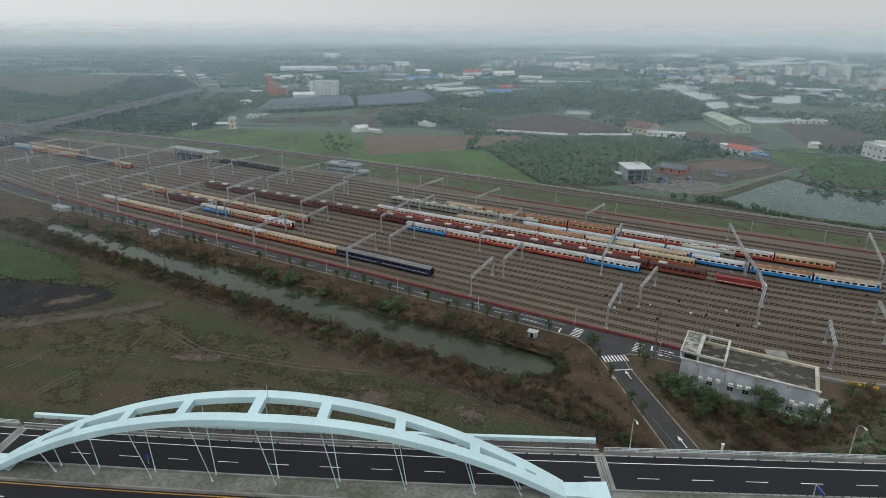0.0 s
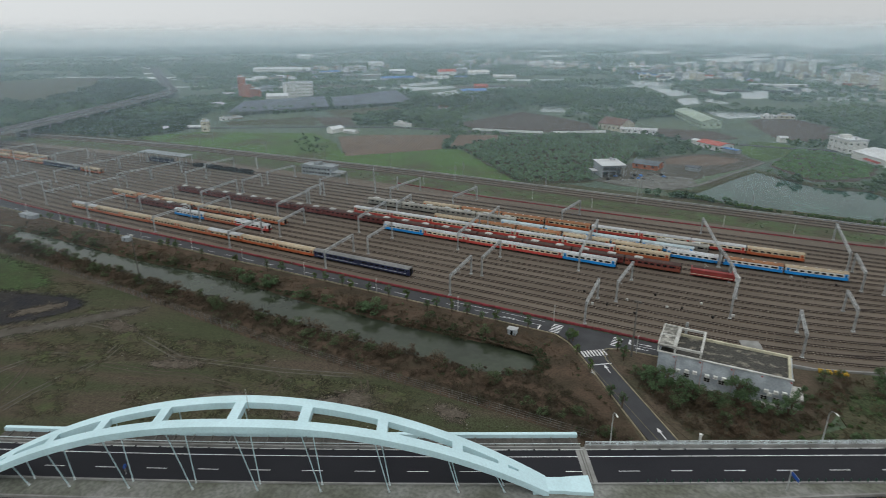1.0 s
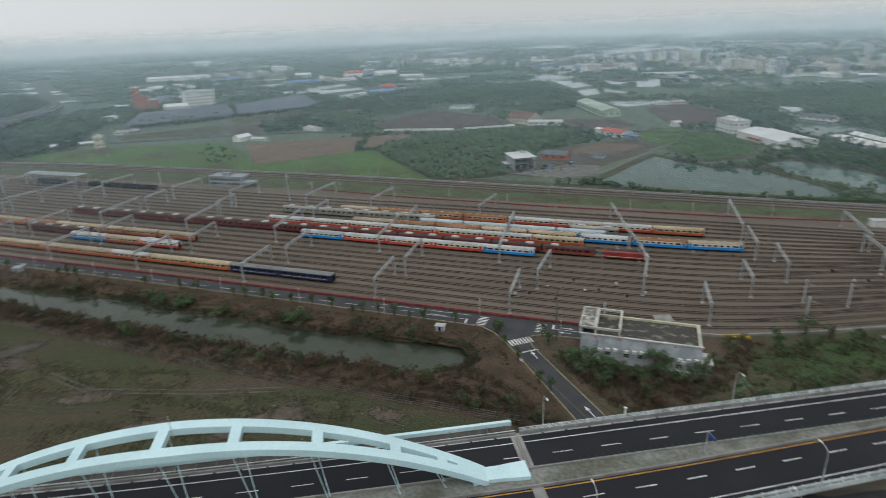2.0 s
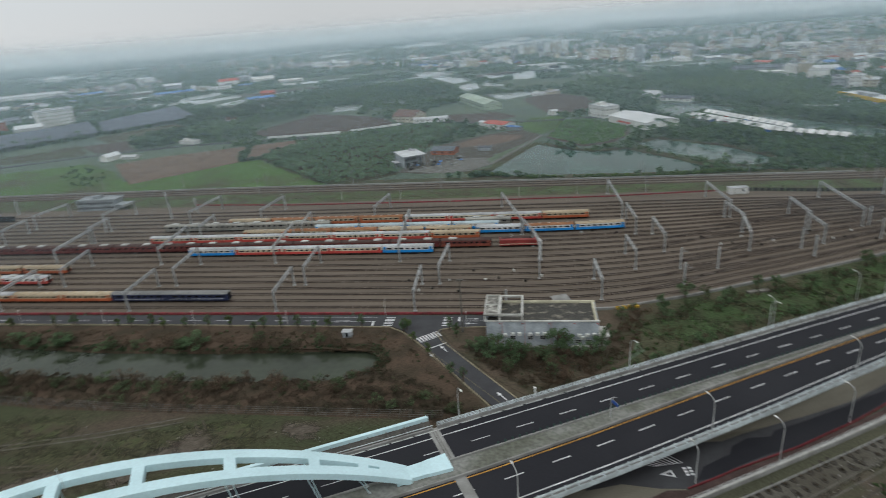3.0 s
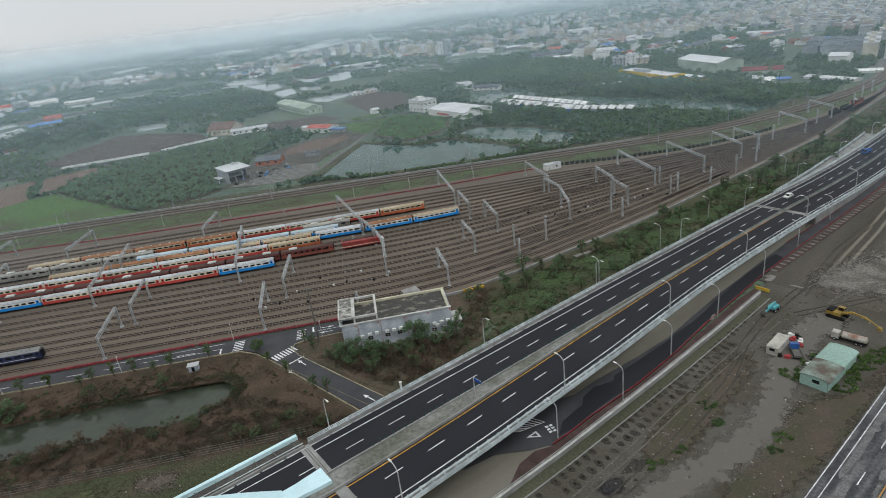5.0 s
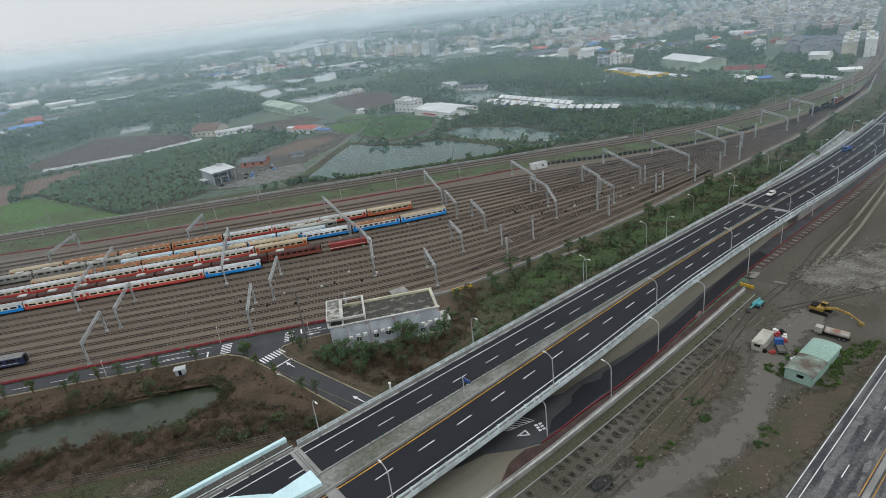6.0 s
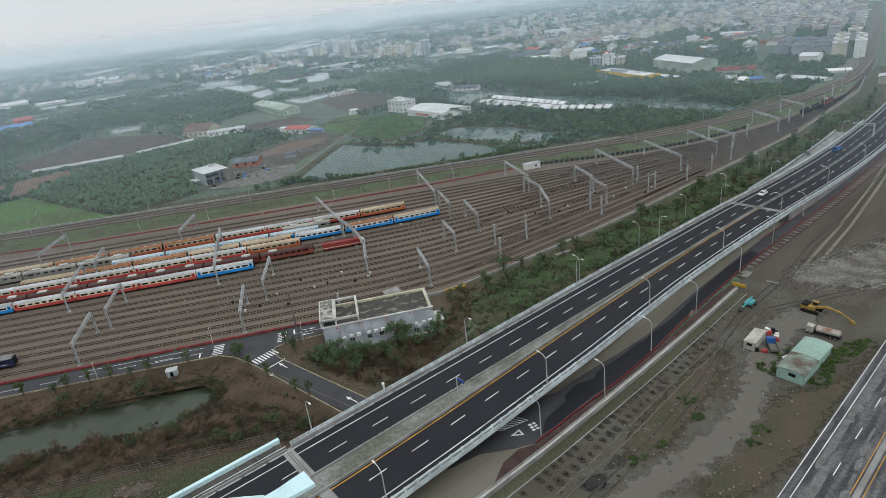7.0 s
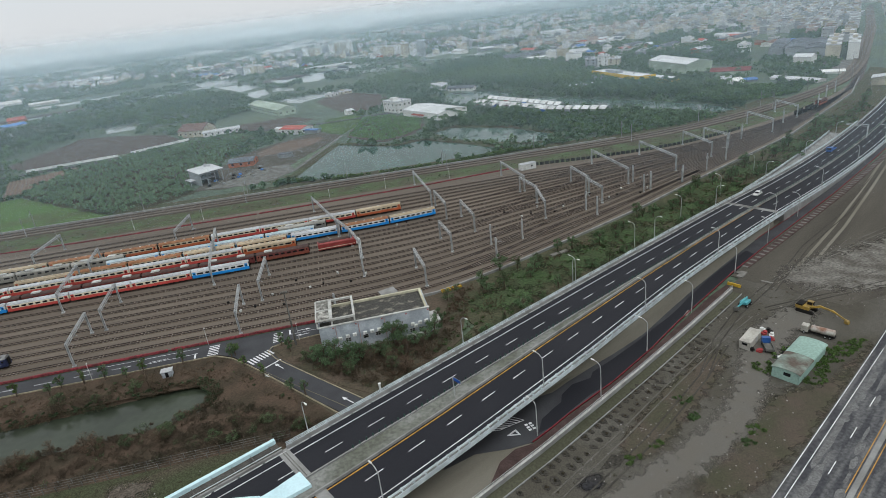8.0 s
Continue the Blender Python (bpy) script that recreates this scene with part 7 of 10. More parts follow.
REPAIR = paint("pale_road_repair", (0.15, 0.148, 0.145), 0.9, 0.25, 0.6, 3, tint=(0.11, 0.108, 0.105))
along = Vector((TRUNK[1][0] - TRUNK[0][0], TRUNK[1][1] - TRUNK[0][1])).normalized()
for i in range(110):
    k = (i * 0.618) % 1.0
    off = 2.1 + 2.8 * ((i * 0.377) % 1.0) if i % 3 else 5.6 + 2.4 * ((i * 0.291) % 1.0)
    p = Vector(TRUNK[0]).lerp(Vector(TRUNK[3]), k) + Vector((along.y, -along.x)) * off
    half, wide = 1.0 + 3.6 * ((i * 0.283) % 1.0), 0.22 + 0.5 * ((i * 0.51) % 1.0)
    ring = []
    for q in range(14):
        a = 2 * math.pi * q / 14
        v = p + along * (half * math.cos(a) * (1 + 0.35 * noisy(i, q, 1.7, 1.0))) + Vector((along.y, -along.x)) * (wide * math.sin(a) * (1 + 0.5 * noisy(i, q, 1.3, 7.0)))
        ring.append((v.x, v.y))
    solid("road_repair", slab(ring, -0.014 + 0.0002 * i, -0.03), REPAIR, "pale ragged patch of old road repair", "road repair")

# metal hut, machines and vehicles in the works yard
MINT = paint("mint_sheet_metal", (0.26, 0.37, 0.32), 0.6, 0.12, 0.25, 2, tint=(0.22, 0.32, 0.27), along=120)
BURNT = paint("scorched_sheet_metal", (0.22, 0.28, 0.24), 0.7, 0.15, 0.22, 2, tint=(0.1, 0.08, 0.065), amount=0.95)
ht = thing("metal_hut", pose(225.4, -116.6, -0.1, 0, 0, 29), "mint green metal hut with a scorched brown patch on its roof", "hut")
HW, HD, HH, HR = 15.2, 5.5, 2.5, 0.55
HUT_ARC = [(-HD / 2 - (HD / 2 + 0.25) * math.cos(math.pi * k / 8), HH - 0.05 + HR * math.sin(math.pi * k / 8)) for k in range(9)]
part("wall", Shape().box((0, -HD, 0), (HW, -HD + 0.12, HH)), MINT, ht)
part("wall", Shape().box((0, -0.12, 0), (HW, 0, HH)), MINT, ht)
for x in (0, HW - 0.12):
    part("gable", Shape().sweep([[(q, -HD, 0)] + [(q, y * 0.92 - 0.24, z - 0.04) for y, z in HUT_ARC] + [(q, 0, 0)] for q in (x, x + 0.12)]), MINT, ht)
for x0, x1, mat, lab in ((-0.3, 7.4, BURNT, "scorched brown roof sheets"), (7.4, HW + 0.3, MINT, "mint green roof sheets")):
    part("roof_sheet", Shape().sweep([[(q, y, z) for y, z in HUT_ARC] + [(q, y, z + 0.07) for y, z in reversed(HUT_ARC)] for q in (x0, x1)]), mat, ht, lab)
part("window", Shape().box((-0.04, -3.8, 1.3), (-0.005, -2.4, 2.1)), GLASS_DARK, ht)
CABIN_CREAM = paint("cream_site_cabin", (0.42, 0.4, 0.35), 0.7, 0.1, 0.3, 3)
cb = thing("site_cabin", pose(226.8, -105.9, -0.08, 0, 0, 33), "cream container cabin with a flat roof in the works yard", "cabin")
part("shell", Shape().box((0, -1.25, 0.1), (7.0, 1.25, 2.1)), CABIN_CREAM, cb)
part("roof", Shape().box((-0.08, -1.33, 2.1), (7.08, 1.33, 2.2)), CABIN_CREAM, cb)
part("window", Shape().box((-0.03, -0.6, 1.2), (-0.005, 0.6, 1.8)), GLASS_DARK, cb)
part("door", Shape().box((4.0, -1.28, 0.15), (4.9, -1.255, 1.95)), UNIT_GREY, cb)


def wheel(r, w, parent, x, y, z):
    t = part("wheel", Shape().tube([(x, y - w / 2, z), (x, y + w / 2, z)], r, 14), BLACK_IRON, parent)
    part("rim", Shape().tube([(x, y - w / 2 - 0.02, z), (x, y + w / 2 + 0.02, z)], r * 0.5, 10), GALV, t)


def truck(m, body, cab, label, deck=True):
    ob = thing("truck", m, label, "truck")
    part("chassis", Shape().box((-3.2, -0.8, 0.55), (3.0, 0.8, 0.8)), BLACK_IRON, ob)
    part("cab", Shape().sweep([[(x, y, z) for x, z in ((1.5, 0.6), (3.2, 0.6), (3.25, 1.5), (2.85, 2.5), (1.5, 2.5))] for y in (-1.05, 1.05)]), cab, ob)
    part("windscreen", Shape().add([(3.27, -0.9, 1.55), (3.27, 0.9, 1.55), (2.92, 0.9, 2.4), (2.92, -0.9, 2.4)], [(0, 1, 2, 3)]), GLASS_DARK, ob)
    part("bed", Shape().box((-3.3, -1.1, 0.85), (1.3, 1.1, 1.0)).box((-3.3, -1.1, 1.0), (1.3, -1.03, 1.5)).box((-3.3, 1.03, 1.0), (1.3, 1.1, 1.5)).box((-3.3, -1.03, 1.0), (-3.23, 1.03, 1.5)), body, ob)
    for x in (-2.2, 2.3):
        for y in (-0.95, 0.95):
            wheel(0.45, 0.3, ob, x, y, 0.45)


BLUE_CAB = paint("blue_truck_cab", (0.03, 0.1, 0.32), 0.4, 0.08, 0.5, 3)
truck(pose(231.8, -107.4, -0.08, 0, 0, 65) @ Matrix.Diagonal((0.75, 0.85, 0.85, 1)), CONCRETE_DARK, BLUE_CAB, "small flatbed truck with a blue cab")
RUSTY_WHITE = paint("rust_streaked_white_tank", (0.4, 0.38, 0.34), 0.6, 0.15, 0.4, 3, tint=(0.2, 0.1, 0.06), amount=0.5)
tk = thing("tank_truck", pose(246.0, -106.9, -0.08, 0, 0, -56) @ Matrix.Diagonal((0.72, 0.8, 0.8, 1)), "old tank truck with a rust-streaked white tank", "truck")
part("chassis", Shape().box((-5, -0.8, 0.6), (5, 0.8, 0.9)), BLACK_IRON, tk)
part("tank", Shape().tube([(-2.3, 0, 1.9), (-2.1, 0, 1.9), (4.6, 0, 1.9), (4.8, 0, 1.9)], [0.6, 1.0, 1.0, 0.6], 14), RUSTY_WHITE, tk)
part("cab", Shape().box((-5, -1.1, 0.7), (-2.9, 1.1, 2.6)), CABIN_CREAM, tk)
for x in (-4, 2.2, 3.6):
    for y in (-0.95, 0.95):
        wheel(0.5, 0.32, tk, x, y, 0.5)
EXC = paint("yellow_excavator_paint", (0.36, 0.23, 0.035), 0.5, 0.2, 0.5, 4, tint=(0.22, 0.15, 0.04))
ex = thing("excavator", pose(251.8, -96.6, -0.08, 0, 0, -64), "yellow tracked excavator with its long arm stretched out", "excavator")
for y in (-1.5, 1.0):
    part("track", Shape().sweep([[(x, yy, z) for x, z in ((-2.2, 0.45), (-1.8, 0.0), (1.8, 0.0), (2.2, 0.45), (1.8, 0.9), (-1.8, 0.9))] for yy in (y, y + 0.6)]), BLACK_IRON, ex)
part("house", Shape().box((-2.3, -1.25, 0.95), (0.9, 1.25, 1.8)), EXC, ex)
part("engine_cover", Shape().box((-2.2, -1.2, 1.8), (-0.7, 1.2, 2.15)), BLACK_IRON, ex)
part("cab", Shape().box((-0.2, 0.2, 1.8), (1.2, 1.25, 2.8)), EXC, ex)
part("cab_glass", Shape().box((1.21, 0.3, 1.95), (1.24, 1.15, 2.7)).box((-0.1, 0.16, 1.95), (1.1, 0.19, 2.7)), GLASS_DARK, ex)
part("boom", Shape().beam((0.8, -0.3, 1.5), (3.2, -0.3, 2.6), 0.4, 0.5).beam((3.2, -0.3, 2.6), (6.4, -0.3, 2.2), 0.36, 0.42), EXC, ex)
part("arm", Shape().beam((6.3, -0.3, 2.2), (9.2, -0.3, 0.8), 0.3, 0.34), EXC, ex)
part("bucket", Shape().sweep([[(x, y, z) for x, z in ((9.0, 0.9), (9.7, 0.8), (9.9, 0.15), (9.2, 0.03), (8.8, 0.4))] for y in (-0.8, 0.2)]), EXC, ex)
TEAL = paint("teal_lift_paint", (0.1, 0.35, 0.38), 0.5, 0.1, 0.5, 4)
lf = thing("boom_lift", pose(240.4, -88.2, -0.08, 0, 0, 205), "teal boom lift on orange wheels", "lift")
part("body", Shape().box((-1.2, -0.9, 0.7), (1.2, 0.9, 1.5)), TEAL, lf)
part("boom", Shape().beam((-0.8, 0, 1.6), (4.2, 0, 1.0), 0.35).beam((-0.8, 0, 2.2), (2.8, 0, 1.7), 0.3), TEAL, lf)
part("basket", Shape().box((4.2, -0.7, 0.4), (4.3, 0.7, 1.4)).box((4.2, -0.7, 0.4), (5.0, 0.7, 0.5)).box((4.9, -0.7, 0.4), (5.0, 0.7, 1.4)), CONCRETE_DARK, lf)
for x in (-1.0, 1.0):
    for y in (-0.95, 0.95):
        wheel(0.45, 0.32, lf, x, y, 0.45)
fence = thing("yellow_barrier", pose(244.6, -78.0, 0, 0, 0, -62), "yellow box barrier across the ramp's end", "barrier")
part("panel", Shape().box((-1.9, -0.15, 0), (1.9, 0.15, 0.9)), YELLOW_STEEL, fence)
ob = thing("concrete_slab", pose(250.6, -72.6, -0.05, 0, 0, 30), "pale precast concrete slab lying on the ground", "slab")
part("slab", Shape().add([(-2, -1.4, 0), (2.2, -1.2, 0), (2.0, 0.6, 0), (0.2, 1.6, 0), (0.0, 0.4, 0), (-2, 0.3, 0), (-2, -1.4, 0.4), (2.2, -1.2, 0.4), (2.0, 0.6, 0.4), (0.2, 1.6, 0.4), (0.0, 0.4, 0.4), (-2, 0.3, 0.4)], [(5, 4, 3, 2, 1, 0), (6, 7, 8, 9, 10, 11)] + [(k, (k + 1) % 6, (k + 1) % 6 + 6, k + 6) for k in range(6)]), SLAB_PALE, ob)
for x, y in ((254, -79.5), (224.5, -86.3)):
    ob = thing("loose_board", pose(x, y, 0.0, 0, 0, x * 9), "pale board lying on bare ground", "board")
    part("board", Shape().box((-1.6, -0.4, -0.1), (1.6, 0.4, 0.12)), SLAB_PALE, ob)
RED_TARP = paint("red_scrap", (0.35, 0.06, 0.06), 0.7, 0.2, 0.8, 4)
for i, (x, y) in enumerate(((235.5, -102), (236.4, -103.2), (237, -101.2), (234.8, -104.6), (235.8, -100.4), (228, -107), (229.4, -108.2), (232, -112), (233.2, -111))):
    ob = thing("scrap_pile", pose(x, y, -0.1, 0, 0, i * 50), "small heap of scrap and drums", "scrap", "scrap in the works yard")
    part("drum", Shape().tube([(0, 0, 0), (0, 0, 0.9)], 0.45, 10).box((-0.9, -0.5, 0), (0.1, 0.6, 0.5)), (RED_TARP, WHITE_COACH, BLACK_IRON)[i % 3], ob)

# two cars on the highway and one truck far off
def car(m, colour, label):
    ob = thing("car", m, label, "car")
    part("body", Shape().sweep([[(x, y, z) for x, z in ((-2.1, 0.35), (2.15, 0.35), (2.2, 0.75), (1.2, 0.95), (-2.0, 0.98), (-2.15, 0.7))] for y in (-0.85, 0.85)]), colour, ob)
    part("cabin", Shape().sweep([[(x * k, y, z) for x, z, k in ((-1.7, 0.95, 1), (1.0, 0.93, 1), (0.3, 1.48, 1), (-1.3, 1.5, 1))] for y in (-0.78, 0.78)]), colour, ob)
    part("glass", Shape().add([(1.02, -0.7, 1.0), (1.02, 0.7, 1.0), (0.4, 0.68, 1.43), (0.4, -0.68, 1.43), (-1.74, -0.7, 1.05), (-1.74, 0.7, 1.05), (-1.4, 0.68, 1.45), (-1.4, -0.68, 1.45)], [(0, 1, 2, 3), (7, 6, 5, 4)]).box((-1.2, -0.8, 1.02), (0.2, -0.79, 1.4)).box((-1.2, 0.79, 1.02), (0.2, 0.8, 1.4)), GLASS_DARK, ob)
    for x in (-1.3, 1.35):
        for y in (-0.78, 0.78):
            wheel(0.32, 0.22, ob, x, y, 0.32)


car(Matrix.Translation(road_point(189, 5.3, 0.01)) @ pose(0, 0, 0, 0, 0, 208), WHITE_COACH, "white car on the highway")
truck(Matrix.Translation(road_point(268, 5.3, 0.01)) @ pose(0, 0, 0, 0, 0, 208), BLUE_CAB, BLUE_CAB, "blue truck on the highway")


# ---- the plain beyond the main line ----
ZONES, BUILT = [], []


def field(poly, mat, label, z=-0.25, jitter=2.0, name="field"):
    ZONES.append(poly)
    return patch(name, poly, z, mat, label, "field", jitter)


FISH = FISH_POND
MEADOW = [(-330, 112), (-117, 113), (26, 110), (-8, 142), (-52, 188), (-66, 184), (-116, 129), (-150, 165), (-200, 200), (-300, 160)]
MEADOW_GROUND = paint("patchy_meadow", (0.068, 0.118, 0.034), 0.95, 0.4, 0.03, 0.9, 0.15, tint=(0.066, 0.066, 0.036), amount=0.25)
field(MEADOW, MEADOW_GROUND, "rough meadow of green and brown patches beyond the main line")
RIBBED = [(-116, 129), (-172, 194), (-150, 214), (-88, 244), (-66, 184)]
RIBBED_EAST = [(-62, 187), (-84, 246), (-40, 268), (-46, 236)]
BANANA = [(-53, 191), (-44, 238), (-36, 262), (19, 292), (55, 308), (84, 286), (72, 232), (64, 182), (50, 160), (62, 130), (24, 110), (-8, 142)]
CROP_PLOT = [(152, 226), (161, 262), (169, 300), (190, 298), (216, 256), (208, 215), (190, 195), (175, 189)]
field(RIBBED, FIELD_BROWN, "tilled red-brown field in narrow ridges", -0.22, 0.5)
field(RIBBED_EAST, FIELD_BROWN, "tilled red-brown field in narrow ridges", -0.22, 0.5)
field(BANANA, GRASS_DULL, "ground of a banana plantation")
ZONES.append([(180 + (x - 180) * 1.12, 240 + (y - 240) * 1.12) for x, y in CROP_PLOT])
field(CROP_PLOT, PLOUGHED, "low brown bank round a green crop plot")
FARMYARD = [(60, 134), (82, 130), (104, 148), (134, 205), (150, 232), (134, 262), (104, 246), (76, 214), (66, 180)]
field(FARMYARD, LOT_GREY, "grey farm yard of packed earth and concrete", -0.2)
patch("earth_heap_ground", [(92, 200), (125, 215), (135, 240), (112, 245), (90, 222)], -0.17, FIELD_BROWN, "reddish cleared earth in the farm yard", jitter=3)
patch("yard_slab", [(64, 136), (90, 130), (106, 138), (116, 152), (112, 168), (92, 166), (80, 150)], -0.15, CONCRETE_DARK, "stained concrete yard slab by the grey shed", "slab")
DARK_FIELD = [(-116, 305), (-88, 412), (-40, 390), (2, 356), (20, 318), (-14, 296), (-84, 280)]
field(DARK_FIELD, PLOUGHED, "dark ploughed field")
field([(-329, 213), (-273, 286), (-229, 237), (-309, 200)], GRASS_DULL, "dark green plot by the lane")
field([(-289, 326), (-244, 396), (-208, 363), (-250, 295)], VERGE_OLIVE, "olive-brown field behind the solar sheds")
field([(-267, 279), (-234, 299), (-196, 252), (-222, 240)], PLOUGHED, "bare brown plot by the lane")
field([(40, 345), (70, 360), (110, 360), (130, 330), (100, 300), (62, 318)], PLOUGHED, "brown field by the green shed")
field([(132, 440), (164, 492), (207, 416), (192, 334), (156, 345)], PLOUGHED, "brown bare field")
field([(130, 270), (150, 240), (172, 286), (165, 320), (140, 320)], GRASS, "grassy plot behind the farm")
solid("canal_road", ribbon([(92, 131), (104, 134), (117, 150), (139, 207), (150, 236)], 1.2, -1.2, -0.1, -0.4, 6), CONCRETE_DARK, "stained concrete lane along the fish pond", "road")
LANE = [(-420, 110), (-317, 176), (-208, 238), (-147, 260), (-92, 266), (-30, 273), (29, 290), (60, 318), (110, 300), (175, 300), (250, 310)]
solid("lane", ribbon(LANE, 2.8, -2.8, -0.12, -0.5, 8), ASPHALT, "narrow grey farm lane", "road")
ZONES.append([(x, y + 5) for x, y in LANE] + [(x, y - 5) for x, y in reversed(LANE)])
ZONES.append([(-100, 260), (-84, 288), (30, 322), (42, 300), (-20, 266)])
WALL_WHITE = paint("white_wall_paint", (0.7, 0.7, 0.68), 0.7, 0.06, 0.2, 2)
for pts in ([(-84, 276), (-22, 286)], [(-14, 291), (26, 315)]):
    solid("white_wall", ribbon(pts, 0.4, -0.4, 1.3, -0.4, 6), WALL_WHITE, "long low white wall beside the lane", "wall")


def ridges(poly, turn, pitch_m, mat, label):
    """Long low ridges across a field."""
    s = Shape()
    cx, cy = sum(p[0] for p in poly) / len(poly), sum(p[1] for p in poly) / len(poly)
    c, d = math.cos(turn), math.sin(turn)
    for k in range(-60, 61):
        run = []
        for j in range(-60, 61):
            x, y = cx + k * pitch_m * -d + j * 2.0 * c, cy + k * pitch_m * c + j * 2.0 * d
            if inside(poly, x, y):
                run.append((x, y))
        if len(run) > 2:
            s.sweep([[(x - d * a, y + c * a, z) for a, z in ((-0.45, -0.25), (-0.15, 0.05), (0.15, 0.05), (0.45, -0.25))] for x, y in (run[0], run[len(run) // 2], run[-1])])
    tagged(part("field_ridges", s, mat), label, "field ridges", "", "stuff")


RIDGE = paint("dry_ridge_earth", (0.2, 0.15, 0.11), 0.95, 0.2, 0.1, 1)
ridges(RIBBED, radians(110), 2.4, RIDGE, "dry earth ridges of a tilled field")
ridges(RIBBED_EAST, radians(110), 2.4, RIDGE, "dry earth ridges of a tilled field")


def banana_plant(rng):
    out = []
    for k in range(9):
        a = k * 2.4 + rng.uniform(-0.4, 0.4)
        r, h = rng.uniform(1.2, 2.0), rng.uniform(1.7, 2.9)
        d, sd = np.array([math.cos(a), math.sin(a), 0]), np.array([-math.sin(a), math.cos(a), 0]) * 0.36
        p0, p1, p2 = np.array([0, 0, h * 0.55]), d * r * 0.5 + (0, 0, h), d * r + (0, 0, h * rng.uniform(0.45, 0.8))
        out += [[p0 - sd * 0.3, p0 + sd * 0.3, p1 + sd, p1 - sd], [p1 - sd, p1 + sd, p2 + sd * 0.4, p2 - sd * 0.4]]
    return np.array(out)


BANANAS = [banana_plant(RNG) for _ in range(7)]
pts = sown(RNG, [(180 + (x - 180) * 0.93, 240 + (y - 240) * 0.93) for x, y in CROP_PLOT], 1500)
stuff("crop_plants", scatter(RNG, BANANAS, [(x, y, -0.6) for x, y in pts], RNG.uniform(0.45, 0.7, 1500)), LEAF_CROP, "low bright green crop plants in a dense plot", "crop plants")
for poly, n in ((BANANA, 2300),):
    pts = sown(RNG, poly, n)
    stuff("banana_plants", scatter(RNG, BANANAS, [(x, y, -0.3) for x, y in pts], RNG.uniform(0.7, 1.25, n)), LEAF_BANANA, "dense green banana plants with drooping leaves", "banana plants")

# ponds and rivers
# pale base colour stands in for the sky's reflection on far ponds
SKY_POND = water("sky_painted_shallow_water", (0.3, 0.33, 0.33), 0.15)
RIVER = [(276, 262), (319, 271), (366, 200), (392, 152), (396, 124), (384, 126), (361, 157), (338, 189), (315, 218)]
RIVER_WEST = [(242, 325), (262, 366), (288, 358), (311, 313), (299, 293), (272, 300), (257, 285)]
POOLS = [RIVER, RIVER_WEST, [(-394, 638), (-371, 732), (-335, 700), (-362, 610)], [(-348, 585), (-303, 669), (-280, 638), (-322, 559)], [(-277, 539), (-265, 604), (-235, 564), (-242, 508)]]
POOLS += [[(-214, 533), (-185, 586), (-151, 531), (-177, 492)], [(-77, 900), (7, 860), (23, 802), (-39, 797)], [(-10, 750), (15, 755), (67, 688), (36, 645)], [(42, 611), (67, 641), (78, 578), (63, 550)]]
POOLS += [[(74, 645), (108, 597), (107, 577), (80, 599)], [(66, 767), (90, 736), (104, 678), (78, 711)], [(116, 751), (159, 728), (140, 656), (118, 657)], [(87, 498), (106, 499), (145, 507), (148, 481), (115, 448), (103, 468)]]
POOLS += [[(-83, 462), (-49, 465), (-45, 428), (-70, 419)], [(-31, 422), (-18, 478), (8, 471), (-1, 434)], [(176, 854), (207, 844), (198, 784), (172, 786)], [(201, 707), (242, 725), (238, 675), (202, 673)]]
POOLS += [[(256, 729), (344, 650), (341, 622), (251, 694)], [(220, 684), (288, 622), (280, 598), (221, 654)], [(137, 910), (193, 838), (190, 785), (137, 873)], [(-60, 1959), (142, 2295), (151, 2145), (-33, 1845)]]
POOLS += [[(-22, 1733), (190, 2076), (229, 1896), (20, 1559)], [(-80, 1495), (-40, 1616), (-5, 1543), (-49, 1457)], [(-559, 1832), (-505, 1982), (-456, 1847), (-502, 1670)], [(-351, 2084), (-322, 2602), (-258, 2410), (-312, 1995)]]
POOLS += [[(-71, 2123), (151, 2076), (158, 1861), (-44, 1903)], [(205, 1896), (294, 1839), (288, 1712), (214, 1689)], [(-307, 2304), (-208, 2347), (-171, 2101), (-262, 2067)], [(-1061, 2273), (-1000, 2411), (-935, 2270), (-995, 2143)]]
for poly in POOLS:
    ZONES.append(poly)
    cx, cy = sum(q[0] for q in poly) / len(poly), sum(q[1] for q in poly) / len(poly)
    away = Vector((140 - cx, -210 - cy)).normalized() * (0.05 * math.hypot(cx - 140, cy + 210))
    if poly not in (RIVER, RIVER_WEST):
        ZONES.append([(x + away.x, y + away.y) for x, y in poly])
    patch("fish_pond", poly, -0.2, FISH if poly in (RIVER, RIVER_WEST) else SKY_POND, "grey slow river between thickets" if poly in (RIVER, RIVER_WEST) else "shallow fish pond, pale with a painted sky reflection", "water", 1.5)

